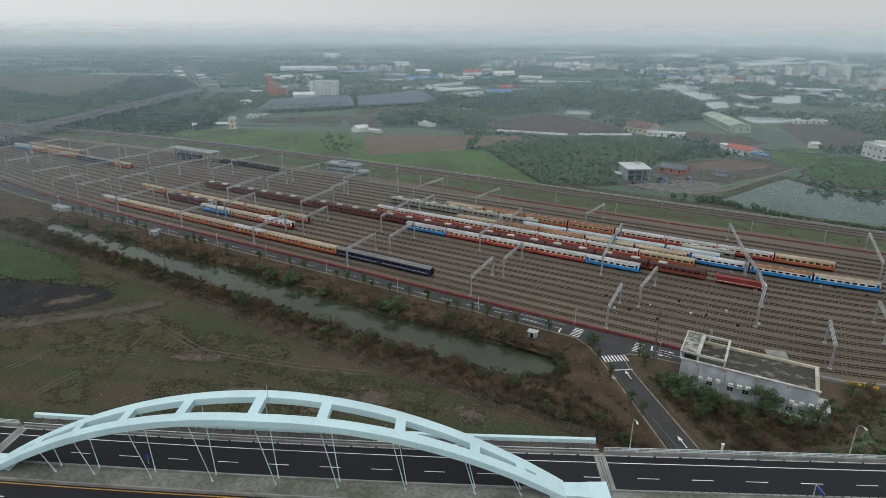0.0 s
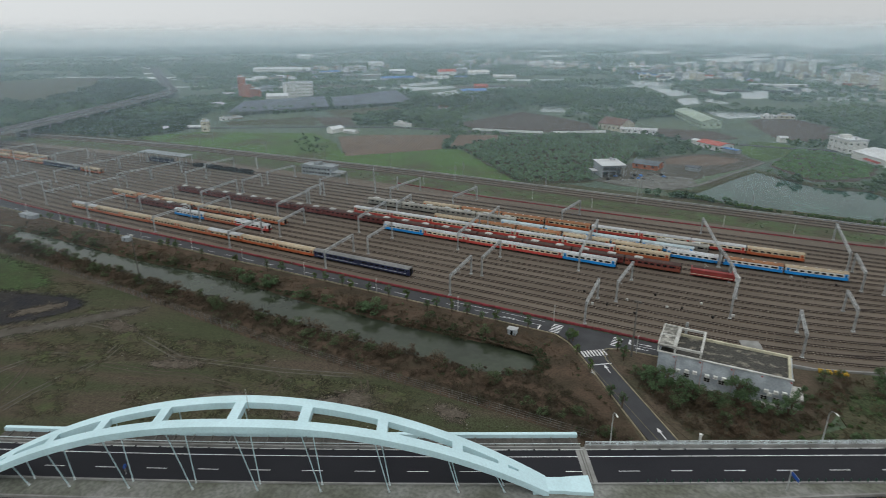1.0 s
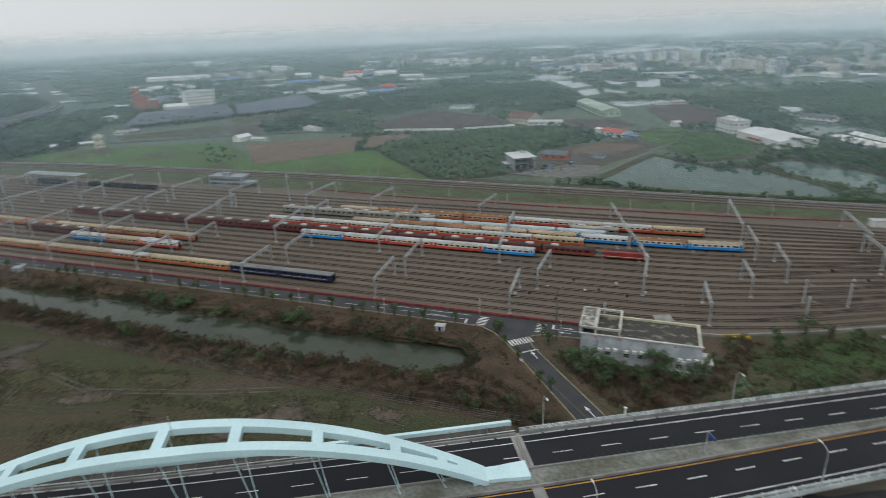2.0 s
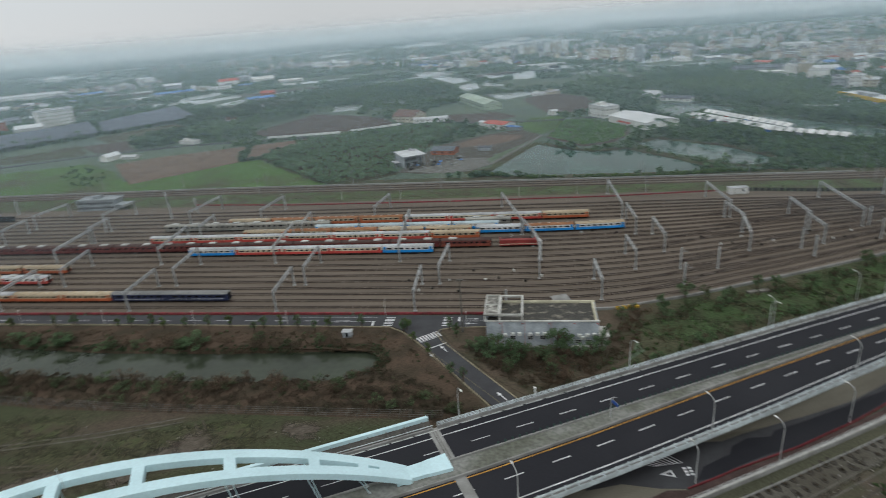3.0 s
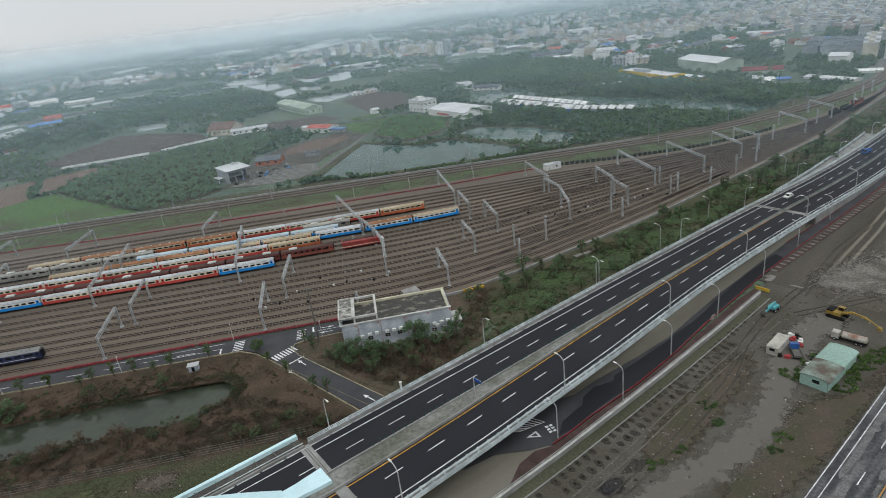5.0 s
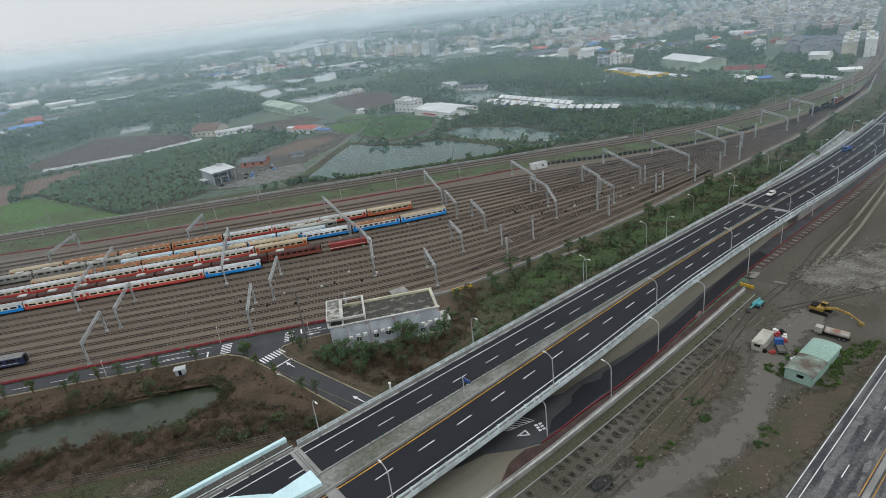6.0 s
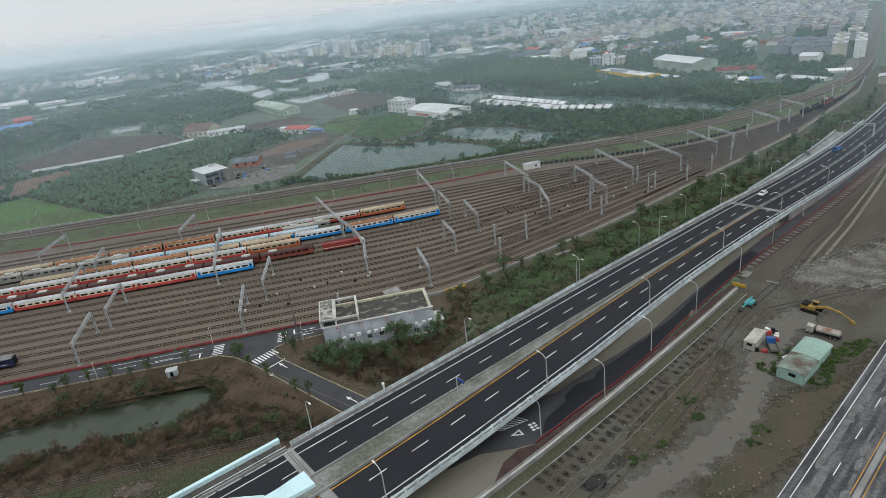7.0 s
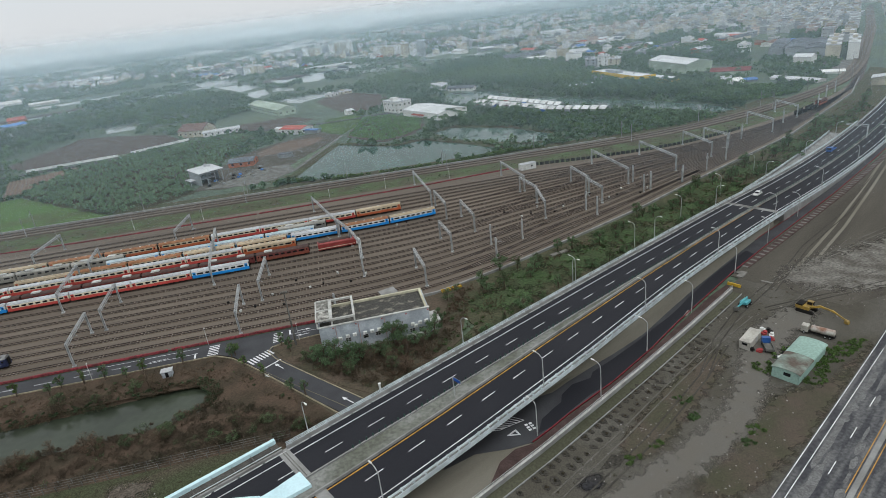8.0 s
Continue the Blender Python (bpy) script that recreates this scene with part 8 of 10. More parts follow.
# ---- buildings ----
TINTS = {
    "white": paint("white_plaster", (0.66, 0.66, 0.63), 0.8, 0.08, 0.08, 1, tint=(0.55, 0.54, 0.5), single=0.12),
    "cream": paint("cream_plaster", (0.52, 0.48, 0.38), 0.8, 0.08, 0.08, 1, single=0.15),
    "grey": paint("grey_sheet_wall", (0.3, 0.32, 0.33), 0.6, 0.1, 0.08, 1, single=0.15),
    "brick": paint("orange_brick_wall", (0.36, 0.13, 0.07), 0.8, 0.12, 0.1, 1, single=0.12),
    "green": paint("pale_green_sheet", (0.36, 0.43, 0.33), 0.6, 0.08, 0.08, 1, single=0.08),
    "yellow": paint("yellow_shop_front", (0.6, 0.4, 0.04), 0.6, 0.08, 0.1, 1),
    "pale_roof": paint("pale_metal_roof", (0.53, 0.54, 0.54), 0.5, 0.08, 0.06, 1, tint=(0.43, 0.435, 0.43), single=0.15),
    "dark_roof": paint("dark_grey_roof", (0.12, 0.13, 0.145), 0.7, 0.1, 0.06, 1, single=0.2),
    "brown_roof": paint("brown_tile_roof", (0.16, 0.1, 0.08), 0.85, 0.12, 0.1, 1.5, single=0.15),
    "maroon_roof": paint("dark_red_sheet_roof", (0.16, 0.05, 0.045), 0.7, 0.12, 0.1, 1, single=0.1),
    "red_roof": paint("red_metal_roof", (0.42, 0.08, 0.05), 0.6, 0.1, 0.1, 1, single=0.1),
    "blue_roof": paint("blue_metal_roof", (0.06, 0.17, 0.42), 0.5, 0.1, 0.1, 1, single=0.1),
    "solar": paint("solar_panel_glass", (0.075, 0.09, 0.12), 0.6, 0.08, 0.05, 0.5, single=0.15),
}


def gable_walls(w, d, h, rise):
    s = Shape()
    s.add([(-w, -d, 0), (w, -d, 0), (w, d, 0), (-w, d, 0), (-w, -d, h), (w, -d, h), (w, d, h), (-w, d, h), (-w, 0, h + rise), (w, 0, h + rise)],
          [(0, 1, 5, 4), (2, 3, 7, 6), (1, 2, 6, 9, 5), (3, 0, 4, 8, 7), (3, 2, 1, 0)])
    return s


def gable_roof(w, d, h, rise, over=0.5, thick=0.18):
    s = Shape()
    for k in (-1, 1):
        e = k * (d + over)
        z = h - rise * over / d
        p = [(-w - over, e, z), (w + over, e, z), (w + over, 0, h + rise), (-w - over, 0, h + rise)]
        p += [(x, y, q + thick) for x, y, q in p]
        f = [(3, 2, 1, 0), (4, 5, 6, 7), (0, 1, 5, 4), (1, 2, 6, 5), (2, 3, 7, 6), (3, 0, 4, 7)]
        s.add(p, f if k < 0 else [tuple(reversed(q)) for q in f])
    return s


WIN_MESH = {}


def window_row(ob, w, d, h, floors, step=4.6):
    """Windows as parts on the two long sides and the two ends."""
    if 0 not in WIN_MESH:
        WIN_MESH[0] = Shape().box((-0.7, -0.03, 0), (0.7, 0.03, 1.3)).mesh("window", GLASS_DARK)
        WIN_MESH[1] = Shape().box((-0.03, -0.7, 0), (0.03, 0.7, 1.3)).mesh("window", GLASS_DARK)
    for f in range(floors):
        z = h * (f + 0.38) / floors
        n = max(1, int(2 * w / step))
        for k in range(n):
            x = -w + 2 * w * (k + 0.5) / n
            part("window", WIN_MESH[0], GLASS_DARK, ob, at=pose(x, -d - 0.02, z))
        n = max(1, int(2 * d / step))
        for k in range(n):
            y = -d + 2 * d * (k + 0.5) / n
            part("window", WIN_MESH[1], GLASS_DARK, ob, at=pose(w + 0.02, y, z))


def building(x, y, w, d, h, turn, wall, roof, label, kind="gable", rise=2.0, floors=0, name="building", category="building", z=-0.3, group=""):
    """A building of half width w and half depth d, along its own x."""
    ob = thing(name, pose(x, y, z, 0, 0, turn), label, category, group)
    if kind == "gable":
        part("shell", gable_walls(w, d, h, rise), TINTS[wall], ob)
        part("roof", gable_roof(w, d, h, rise), TINTS[roof], ob)
    else:
        part("shell", Shape().box((-w, -d, 0), (w, d, h)), TINTS[wall], ob)
        s = Shape().box((-w - 0.2, -d - 0.2, h), (w + 0.2, d + 0.2, h + 0.25))
        for a, b in (((-w - 0.2, -d - 0.2), (w + 0.2, -d)), ((-w - 0.2, d), (w + 0.2, d + 0.2)), ((-w - 0.2, -d), (-w, d)), ((w, -d), (w + 0.2, d))):
            s.box((*a, h + 0.25), (*b, h + 1.0))
        part("roof", s, TINTS[roof], ob)
        part("water_tank", Shape().tube([(w * 0.4, d * 0.3, h + 0.25), (w * 0.4, d * 0.3, h + 2.2)], 0.9, 10), TINTS["pale_roof"], ob)
        part("stair_head", Shape().box((-w * 0.6, -d * 0.4, h + 0.25), (-w * 0.1, d * 0.4, h + 2.6)), TINTS[wall], ob)
    if floors:
        window_row(ob, w, d, h, floors)
    BUILT.append([(p.x, p.y) for p in [pose(x, y, 0, 0, 0, turn) @ Vector((a * (w + 3), b * (d + 3), 0)) for a, b in ((-1, -1), (1, -1), (1, 1), (-1, 1))]])
    ZONES.append([(x - w - d, y - w), (x + w + d, y - w), (x + w + d, y + w), (x - w - d, y + w)] if max(w, d) < 15 else [(p.x, p.y) for p in [pose(x, y, 0, 0, 0, turn) @ Vector((a * (w + 4), b * (d + 4), 0)) for a, b in ((-1, -1), (1, -1), (1, 1), (-1, 1))]])
    return ob


# the grey shed: three walls and an open front
SHED_WALL = TINTS["grey"]
gs = thing("open_shed", pose(63.0, 145.0, -0.25, 0, 0, 33), "tall grey sheet-metal shed with an open front and a pale roof", "shed")
part("wall", Shape().box((0, 0, 0), (0.2, 15.5, 7.2)), SHED_WALL, gs)
part("wall", Shape().box((0.2, 15.3, 0), (14, 15.5, 7.6)), SHED_WALL, gs)
part("wall", Shape().box((13.8, 6.0, 0), (14, 15.3, 7.5)), SHED_WALL, gs)
for x in (0.5, 4.6, 9.2, 13.7):
    part("column", Shape().box((x - 0.2, 0.1, 0), (x + 0.2, 0.5, 7.1)), GAL_LIGHT, gs)
part("beam", Shape().box((0.2, 0.15, 6.2), (14, 0.45, 6.6)).box((0.2, 0.15, 3.4), (9.2, 0.4, 3.7)), GAL_LIGHT, gs)
part("loft", Shape().box((0.3, 7.0, 3.2), (13.7, 15.2, 3.45)), CONCRETE_DARK, gs)
part("roof", Shape().add([(-0.6, -0.8, 7.2), (14.6, -0.8, 7.2), (14.6, 16.2, 7.9), (-0.6, 16.2, 7.9), (-0.6, -0.8, 7.42), (14.6, -0.8, 7.42), (14.6, 16.2, 8.12), (-0.6, 16.2, 8.12)], [(3, 2, 1, 0), (4, 5, 6, 7), (0, 1, 5, 4), (1, 2, 6, 5), (2, 3, 7, 6), (3, 0, 4, 7)]), TINTS["pale_roof"], gs)
part("roof_tank", Shape().tube([(9.5, 12.0, 7.9), (9.5, 12.0, 9.6)], 0.8, 10).box((10.8, 11.4, 7.9), (12.4, 12.6, 8.7)), TINTS["pale_roof"], gs)
part("porch", Shape().box((-3.4, 6.5, 2.6), (-0.02, 14.5, 2.8)).box((-3.3, 6.6, 0), (-3.1, 6.8, 2.6)).box((-3.3, 14.2, 0), (-3.1, 14.4, 2.6)), TINTS["pale_roof"], gs)
ZONES.append([(45, 140), (75, 132), (82, 165), (55, 170)])
for i in range(22):
    ob = thing("farm_clutter", pose(66 + 1.5 * i + 4 * math.sin(i * 3), 146 + 9 * math.cos(i * 1.9) + i * 0.9, -0.15, 0, 0, i * 47), "heap of boards and scrap on the farm yard", "scrap", "clutter in the farm yard")
    part("heap", Shape().box((-1.2, -0.6, 0), (1.1, 0.5, 0.5)).box((-0.4, -0.9, 0), (0.5, 0.9, 0.9)), (CONCRETE, CONCRETE_DARK, BLACK_IRON, SLAB_PALE, TINTS["blue_roof"])[i % 5], ob)
building(83, 186, 8, 6, 3.2, -10, "brick", "dark_roof", "brick house with a dark hipped roof", rise=1.6, floors=1, name="house", category="house")
building(110, 190, 4, 2.5, 2.6, -15, "grey", "dark_roof", "small grey cabin with a dark roof", rise=0.5, name="shed", category="shed")
building(116, 276, 11, 7, 4, -40, "white", "red_roof", "farm house with a bright red metal roof", rise=1.5, floors=1, name="house", category="house")
building(127, 265, 8, 2.5, 2.6, -40, "grey", "blue_roof", "low shelter with a bright blue roof", rise=0.3, name="shed", category="shed")
building(104, 290, 5, 3, 3, -40, "white", "pale_roof", "small white shed beside the red-roofed house", rise=0.6, name="shed", category="shed")
building(30, 336, 12, 10, 5.5, -25, "cream", "brown_roof", "cream house with a large brown gable roof", rise=4.5, floors=1, name="house", category="house")
building(52, 323, 15, 4.5, 3.4, 6, "white", "pale_roof", "long low white barn with a curved pale roof", rise=1.2, floors=1, name="barn", category="barn")
building(89, 415, 42, 9, 6, -67, "green", "green", "long pale green farm shed", rise=2.4, floors=1, name="barn", category="barn")
building(226, 264, 24, 14, 5, -64, "white", "pale_roof", "broad white market hall with a low pale roof", rise=2.2, name="hall", category="hall")
building(202, 306, 11, 7, 9, -62, "white", "pale_roof", "white three-storey block beside the hall", "flat", floors=2)
for i in range(4):
    lan = thing("red_awning", pose(208.5 + i * 1.8, 262 - i * 3.7, 0, 0, 0, -64), "orange-red awning in front of the hall", "awning", "awnings of the hall")
    part("cloth", Shape().add([(-2, -1.2, 2.4), (2, -1.2, 2.4), (2, 1.2, 3.2), (-2, 1.2, 3.2)], [(0, 1, 2, 3), (3, 2, 1, 0)]), TINTS["red_roof"], lan)
    part("frame", Shape().tube([(-2, -1.2, -0.3), (-2, -1.2, 2.4)], 0.06, 5).tube([(2, -1.2, -0.3), (2, -1.2, 2.4)], 0.06, 5), GALV, lan)
for r, (x0, y0, x1, y1, n) in enumerate(((268, 276, 300, 208, 12), (281, 286, 312, 214, 12), (262, 268, 284, 236, 5), (298, 206, 330, 176, 8))):
    for k in range(n):
        t = k / (n - 1)
        tt = thing("market_tent", pose(x0 + (x1 - x0) * t, y0 + (y1 - y0) * t, -0.3, 0, 0, -66), "white peaked market tent in a row", "tent", "market tents")
        part("canopy", gable_roof(2.6, 3.0, 3.0, 1.8, 0.3), WALL_WHITE, tt)
        if k % 3 == 0:
            part("side_cloth", Shape().box((-2.5, -2.95, 0.5), (2.5, -2.85, 3.0)), TINTS[("red_roof", "green", "grey", "blue_roof")[(r + k) % 4]], tt)
        part("frame", Shape().box((-2.5, -2.8, 0), (-2.4, -2.7, 3.0)).box((2.4, -2.8, 0), (2.5, -2.7, 3.0)).box((-2.5, 2.7, 0), (-2.4, 2.8, 3.0)).box((2.4, 2.7, 0), (2.5, 2.8, 3.0)), GALV, tt)
ZONES.append([(255, 280), (285, 295), (320, 205), (340, 172), (318, 165), (290, 200)])
building(405, 294, 36, 8, 6, -84, "grey", "pale_roof", "long shop with a yellow fascia and a pale roof", "flat", name="shop", category="shop")
yf = thing("shop_fascia", pose(405, 294, -0.3, 0, 0, -84), "bright yellow fascia band of the shop", "fascia")
part("band", Shape().box((-36.5, -8.6, 4.6), (36.5, -8.3, 7.6)).box((36.3, -8.3, 4.6), (36.6, 8.4, 7.6)), TINTS["yellow"], yf)
building(424, 258, 14, 5, 4, -82, "yellow", "pale_roof", "low yellow shop with pale awnings", rise=1, name="shop", category="shop")
building(470, 308, 30, 13, 8.5, -88, "green", "pale_roof", "large pale green gabled warehouse", rise=3.0, name="warehouse", category="warehouse")
building(478, 245, 15, 8, 4, -40, "green", "maroon_roof", "shed with a dark red roof", rise=2, name="shed", category="shed")
building(550, 246, 7, 7, 6, -60, "white", "pale_roof", "white gabled house near the town", rise=2, name="house", category="house")
building(514, 124, 6, 14, 5, 40, "cream", "pale_roof", "cream trackside shed with pale roof", rise=2, name="shed", category="shed")
# factory quarter and solar sheds in the west
for poly, lab in (([(-355, 246), (-407, 322), (-359, 412), (-291, 338)], "a"), ([(-287, 340), (-338, 401), (-316, 519), (-230, 422)], "b")):
    ZONES.append(poly)
    ob = thing("solar_shed", pose(0, 0, 0), "long low shed roofed with dark blue-grey solar panels", "shed", "solar sheds")
    a, b, c, d = [Vector((x, y, 0)) for x, y in poly]
    n = 22
    for k in range(n):
        p, q, r, s_ = a.lerp(d, k / n), b.lerp(c, k / n), b.lerp(c, (k + 0.9) / n), a.lerp(d, (k + 0.9) / n)
        pts = [(v.x, v.y, h) for v, h in ((p, 3.4), (q, 5.4), (r, 5.4), (s_, 3.4))]
        pts += [(x, y, z + 0.2) for x, y, z in pts]
        part("roof_panel", Shape().add(pts, [(3, 2, 1, 0), (4, 5, 6, 7), (0, 1, 5, 4), (1, 2, 6, 5), (2, 3, 7, 6), (3, 0, 4, 7)]), TINTS["solar"], ob)
    for k in range(12):
        p = a.lerp(d, (k + 0.5) / 12)
        part("column", Shape().box((p.x - 0.25, p.y - 0.25, -0.4), (p.x + 0.25, p.y + 0.25, 3.3)), GAL_LIGHT, ob)
building(-296, 165, 3, 3, 9, 30, "cream", "pale_roof", "narrow pale yellow tower house", "flat", floors=2, name="house", category="house")
# farms, factory, villages and town blocks across the plain
building(-473, 390, 7.3, 9.0, 16.2, 37, "brick", "brick", "orange brick factory block with rows of windows", "flat", 0, 0, "factory", "factory")
building(-491, 403, 4.2, 4.0, 26.0, 58, "brick", "white", "slim orange brick factory tower with white bands", "flat", 0, 0, "factory_tower", "tower")
building(-466, 401, 6.5, 7.0, 11.4, 36, "brick", "pale_roof", "lower orange brick factory wing", "flat", 0, 0, "factory", "factory")
building(-411, 424, 17.9, 10.0, 19.1, 53, "white", "pale_roof", "white five-storey factory office with dark window bands", "flat", 0, 5, "factory_office", "office building")
building(-421, 395, 13.7, 7.0, 4.7, 34, "white", "pale_roof", "white gabled workshop beside the factory", "gable", 3, 0, "workshop", "workshop")
building(-497, 454, 7.8, 11.0, 7.0, 56, "grey", "dark_roof", "long dark-roofed factory hall", "gable", 3, 0, "hall", "hall")
building(-785, 808, 58.6, 15.0, 7.8, 33, "white", "pale_roof", "long pale factory hall on the plain", "gable", 3, 0, "hall", "hall")
building(-679, 631, 11.2, 7.0, 4.5, 56, "white", "pale_roof", "small pale shed behind the factory", "gable", 2, 0, "shed", "shed")
building(-667, 672, 7.4, 7.0, 4.5, 34, "white", "pale_roof", "small pale shed behind the factory", "gable", 2, 0, "shed", "shed")
building(-531, 567, 19.4, 12.0, 4.9, 53, "grey", "pale_roof", "grey factory hall with a pale roof", "gable", 2, 0, "hall", "hall")
building(-1162, 1332, 23.9, 20.0, 9.6, 31, "white", "pale_roof", "white far warehouse with a broad roof", "gable", 4, 0, "warehouse", "warehouse")
building(-667, 821, 20.5, 8.0, 3.7, 50, "white", "blue_roof", "pale shed with a blue roof among trees", "gable", 2, 0, "shed", "shed")
building(-711, 1061, 17.4, 11.0, 10.2, 25, "white", "pale_roof", "white sheds standing close together", "gable", 2, 0, "shed", "shed")
building(-455, 749, 31.1, 8.0, 3.2, 44, "grey", "blue_roof", "long shed with a blue roof", "gable", 2, 0, "shed", "shed")
building(-513, 842, 14.7, 10.0, 8.2, 23, "grey", "pale_roof", "grey farm house among trees", "gable", 3, 0, "house", "house")
building(-413, 765, 5.3, 7.0, 7.5, 41, "cream", "pale_roof", "cream two-storey house beside ponds", "flat", 0, 0, "house", "house")
building(-407, 776, 5.3, 7.0, 5.8, 41, "white", "pale_roof", "white two-storey house beside ponds", "flat", 0, 0, "house", "house")
building(-415, 866, 17.2, 9.0, 8.0, 39, "white", "red_roof", "white villa with a red hipped roof", "gable", 4, 0, "house", "house")
building(-396, 896, 9.9, 9.0, 11.7, 17, "grey", "pale_roof", "grey block house on the plain", "flat", 0, 0, "house", "house")
building(-362, 900, 20.2, 10.0, 5.8, 36, "white", "white", "white gabled warehouse with a bright roof", "gable", 4, 0, "warehouse", "warehouse")
building(-242, 646, 9.8, 6.0, 3.6, 15, "brick", "red_roof", "small temple with a red tiled roof", "gable", 3, 0, "temple", "temple")
building(-226, 583, 17.8, 8.0, 3.3, 37, "grey", "blue_roof", "low sheds with blue roofs", "gable", 2, 0, "shed", "shed")
building(-291, 862, 20.9, 5.0, 3.3, 13, "white", "white", "row of white sheds on the plain", "gable", 2, 0, "shed", "shed")
building(-179, 399, 4.3, 3.5, 2.0, 40, "white", "red_roof", "small house with a red roof among palms", "gable", 2, 0, "house", "house")
building(9, 921, 5.5, 7.0, 13.9, -3, "grey", "pale_roof", "grey three-storey house in the village", "flat", 0, 0, "house", "house")
building(21, 924, 5.5, 7.0, 10.5, -3, "white", "pale_roof", "white three-storey house in the village", "flat", 0, 0, "house", "house")
building(33, 916, 5.5, 7.0, 13.7, -3, "cream", "pale_roof", "cream three-storey house in the village", "flat", 0, 0, "house", "house")
building(45, 919, 5.5, 7.0, 12.8, -3, "cream", "pale_roof", "cream three-storey house in the village", "flat", 0, 0, "house", "house")
building(-3, 925, 10.9, 7.0, 9.8, -2, "white", "pale_roof", "white village house with a flat roof", "flat", 0, 0, "house", "house")
building(72, 978, 5.8, 7.0, 10.5, 15, "grey", "pale_roof", "grey village house by the ponds", "flat", 0, 0, "house", "house")
building(84, 985, 5.8, 7.0, 9.4, 15, "white", "pale_roof", "white village house by the ponds", "flat", 0, 0, "house", "house")
building(98, 981, 5.8, 7.0, 11.3, 15, "cream", "pale_roof", "cream village house by the ponds", "flat", 0, 0, "house", "house")
building(62, 1288, 6.4, 7.0, 8.4, -6, "white", "pale_roof", "white village house with a flat roof", "flat", 0, 0, "house", "house")
building(77, 1290, 6.4, 7.0, 7.6, -6, "grey", "pale_roof", "grey village house with a flat roof", "flat", 0, 0, "house", "house")
building(90, 1281, 6.4, 7.0, 7.5, -6, "white", "pale_roof", "white village house with a flat roof", "flat", 0, 0, "house", "house")
building(-85, 1056, 24.4, 11.0, 4.9, 22, "grey", "dark_roof", "grey farm sheds with dark roofs", "gable", 2, 0, "shed", "shed")
building(-113, 1233, 21.7, 8.0, 4.2, 1, "grey", "pale_roof", "long grey shed on the plain", "gable", 2, 0, "shed", "shed")
building(-44, 1078, 18.6, 8.0, 6.2, 20, "grey", "dark_roof", "grey farm shed by the ponds", "gable", 2, 0, "shed", "shed")
building(50, 983, 9.7, 5.0, 4.6, -5, "white", "red_roof", "small house with a red roof", "gable", 2, 0, "house", "house")
building(111, 1188, 5.6, 7.0, 14.4, 12, "grey", "pale_roof", "grey town house with flat roofs", "flat", 0, 0, "town_house", "house")
building(122, 1194, 5.6, 7.0, 18.6, 12, "white", "pale_roof", "white town house with flat roofs", "flat", 0, 0, "town_house", "house")
building(136, 1190, 5.6, 7.0, 15.8, 12, "cream", "pale_roof", "cream town house with flat roofs", "flat", 0, 0, "town_house", "house")
building(147, 1196, 5.6, 7.0, 17.1, 12, "cream", "pale_roof", "cream town house with flat roofs", "flat", 0, 0, "town_house", "house")
building(159, 1202, 5.6, 7.0, 18.2, 12, "white", "pale_roof", "white town house with flat roofs", "flat", 0, 0, "town_house", "house")
building(167, 1197, 6.0, 7.0, 20.3, -11, "grey", "pale_roof", "tall grey town block with balconies", "flat", 0, 0, "town_house", "house")
building(181, 1198, 6.0, 7.0, 19.7, -11, "white", "pale_roof", "tall white town block with balconies", "flat", 0, 0, "town_house", "house")
building(193, 1189, 6.0, 7.0, 22.5, -11, "cream", "pale_roof", "tall cream town block with balconies", "flat", 0, 0, "town_house", "house")
building(206, 1190, 6.0, 7.0, 16.9, -11, "cream", "pale_roof", "tall cream town block with balconies", "flat", 0, 0, "town_house", "house")
building(220, 1190, 6.0, 7.0, 22.1, -11, "white", "pale_roof", "tall white town block with balconies", "flat", 0, 0, "town_house", "house")
building(161, 870, 40.3, 4.5, 2.1, 11, "white", "pale_roof", "long low pale shed by the ponds", "gable", 1, 0, "shed", "shed")
building(347, 2879, 102.6, 30.0, 14.7, -13, "white", "pale_roof", "long far warehouse with a pale roof", "gable", 4, 0, "warehouse", "warehouse")
building(151, 471, 7.0, 4.5, 2.1, 10, "white", "pale_roof", "low white hut at the pond's end", "flat", 0, 1, "shed", "shed")
building(166, 478, 7.0, 4.5, 2.6, 10, "cream", "pale_roof", "low cream hut at the pond's end", "flat", 0, 1, "shed", "shed")
building(161, 328, 3.1, 2.5, 3.6, 30, "white", "pale_roof", "small white shed in the field", "gable", 1, 0, "shed", "shed")
building(-353, 1313, 10.7, 6.0, 7.6, 9, "white", "pale_roof", "white house among trees", "gable", 2, 0, "house", "house")
building(-349, 1206, 16.4, 7.0, 10.0, 31, "white", "pale_roof", "pale village house among trees", "gable", 3, 0, "house", "house")
building(-253, 1190, 9.0, 6.0, 9.7, 7, "cream", "pale_roof", "cream house among trees", "flat", 0, 0, "house", "house")
building(-315, 1280, 11.1, 6.0, 5.9, 29, "white", "white", "small white shed among trees", "gable", 2, 0, "shed", "shed")
building(-330, 171, 19.3, 2.5, 1.2, 42, "white", "pale_roof", "long low white stable building", "gable", 1, 0, "shed", "shed")
building(-424, 298, 5.8, 4.0, 4.3, 60, "white", "pale_roof", "white farm house by the lane", "gable", 2, 0, "house", "house")
building(-517, 401, 7.7, 4.0, 3.4, 38, "white", "pale_roof", "long white row shed by the factory", "gable", 1, 0, "shed", "shed")
building(-336, 225, 5.3, 3.0, 1.8, 59, "white", "pale_roof", "low white shed by the solar roofs", "flat", 0, 1, "shed", "shed")
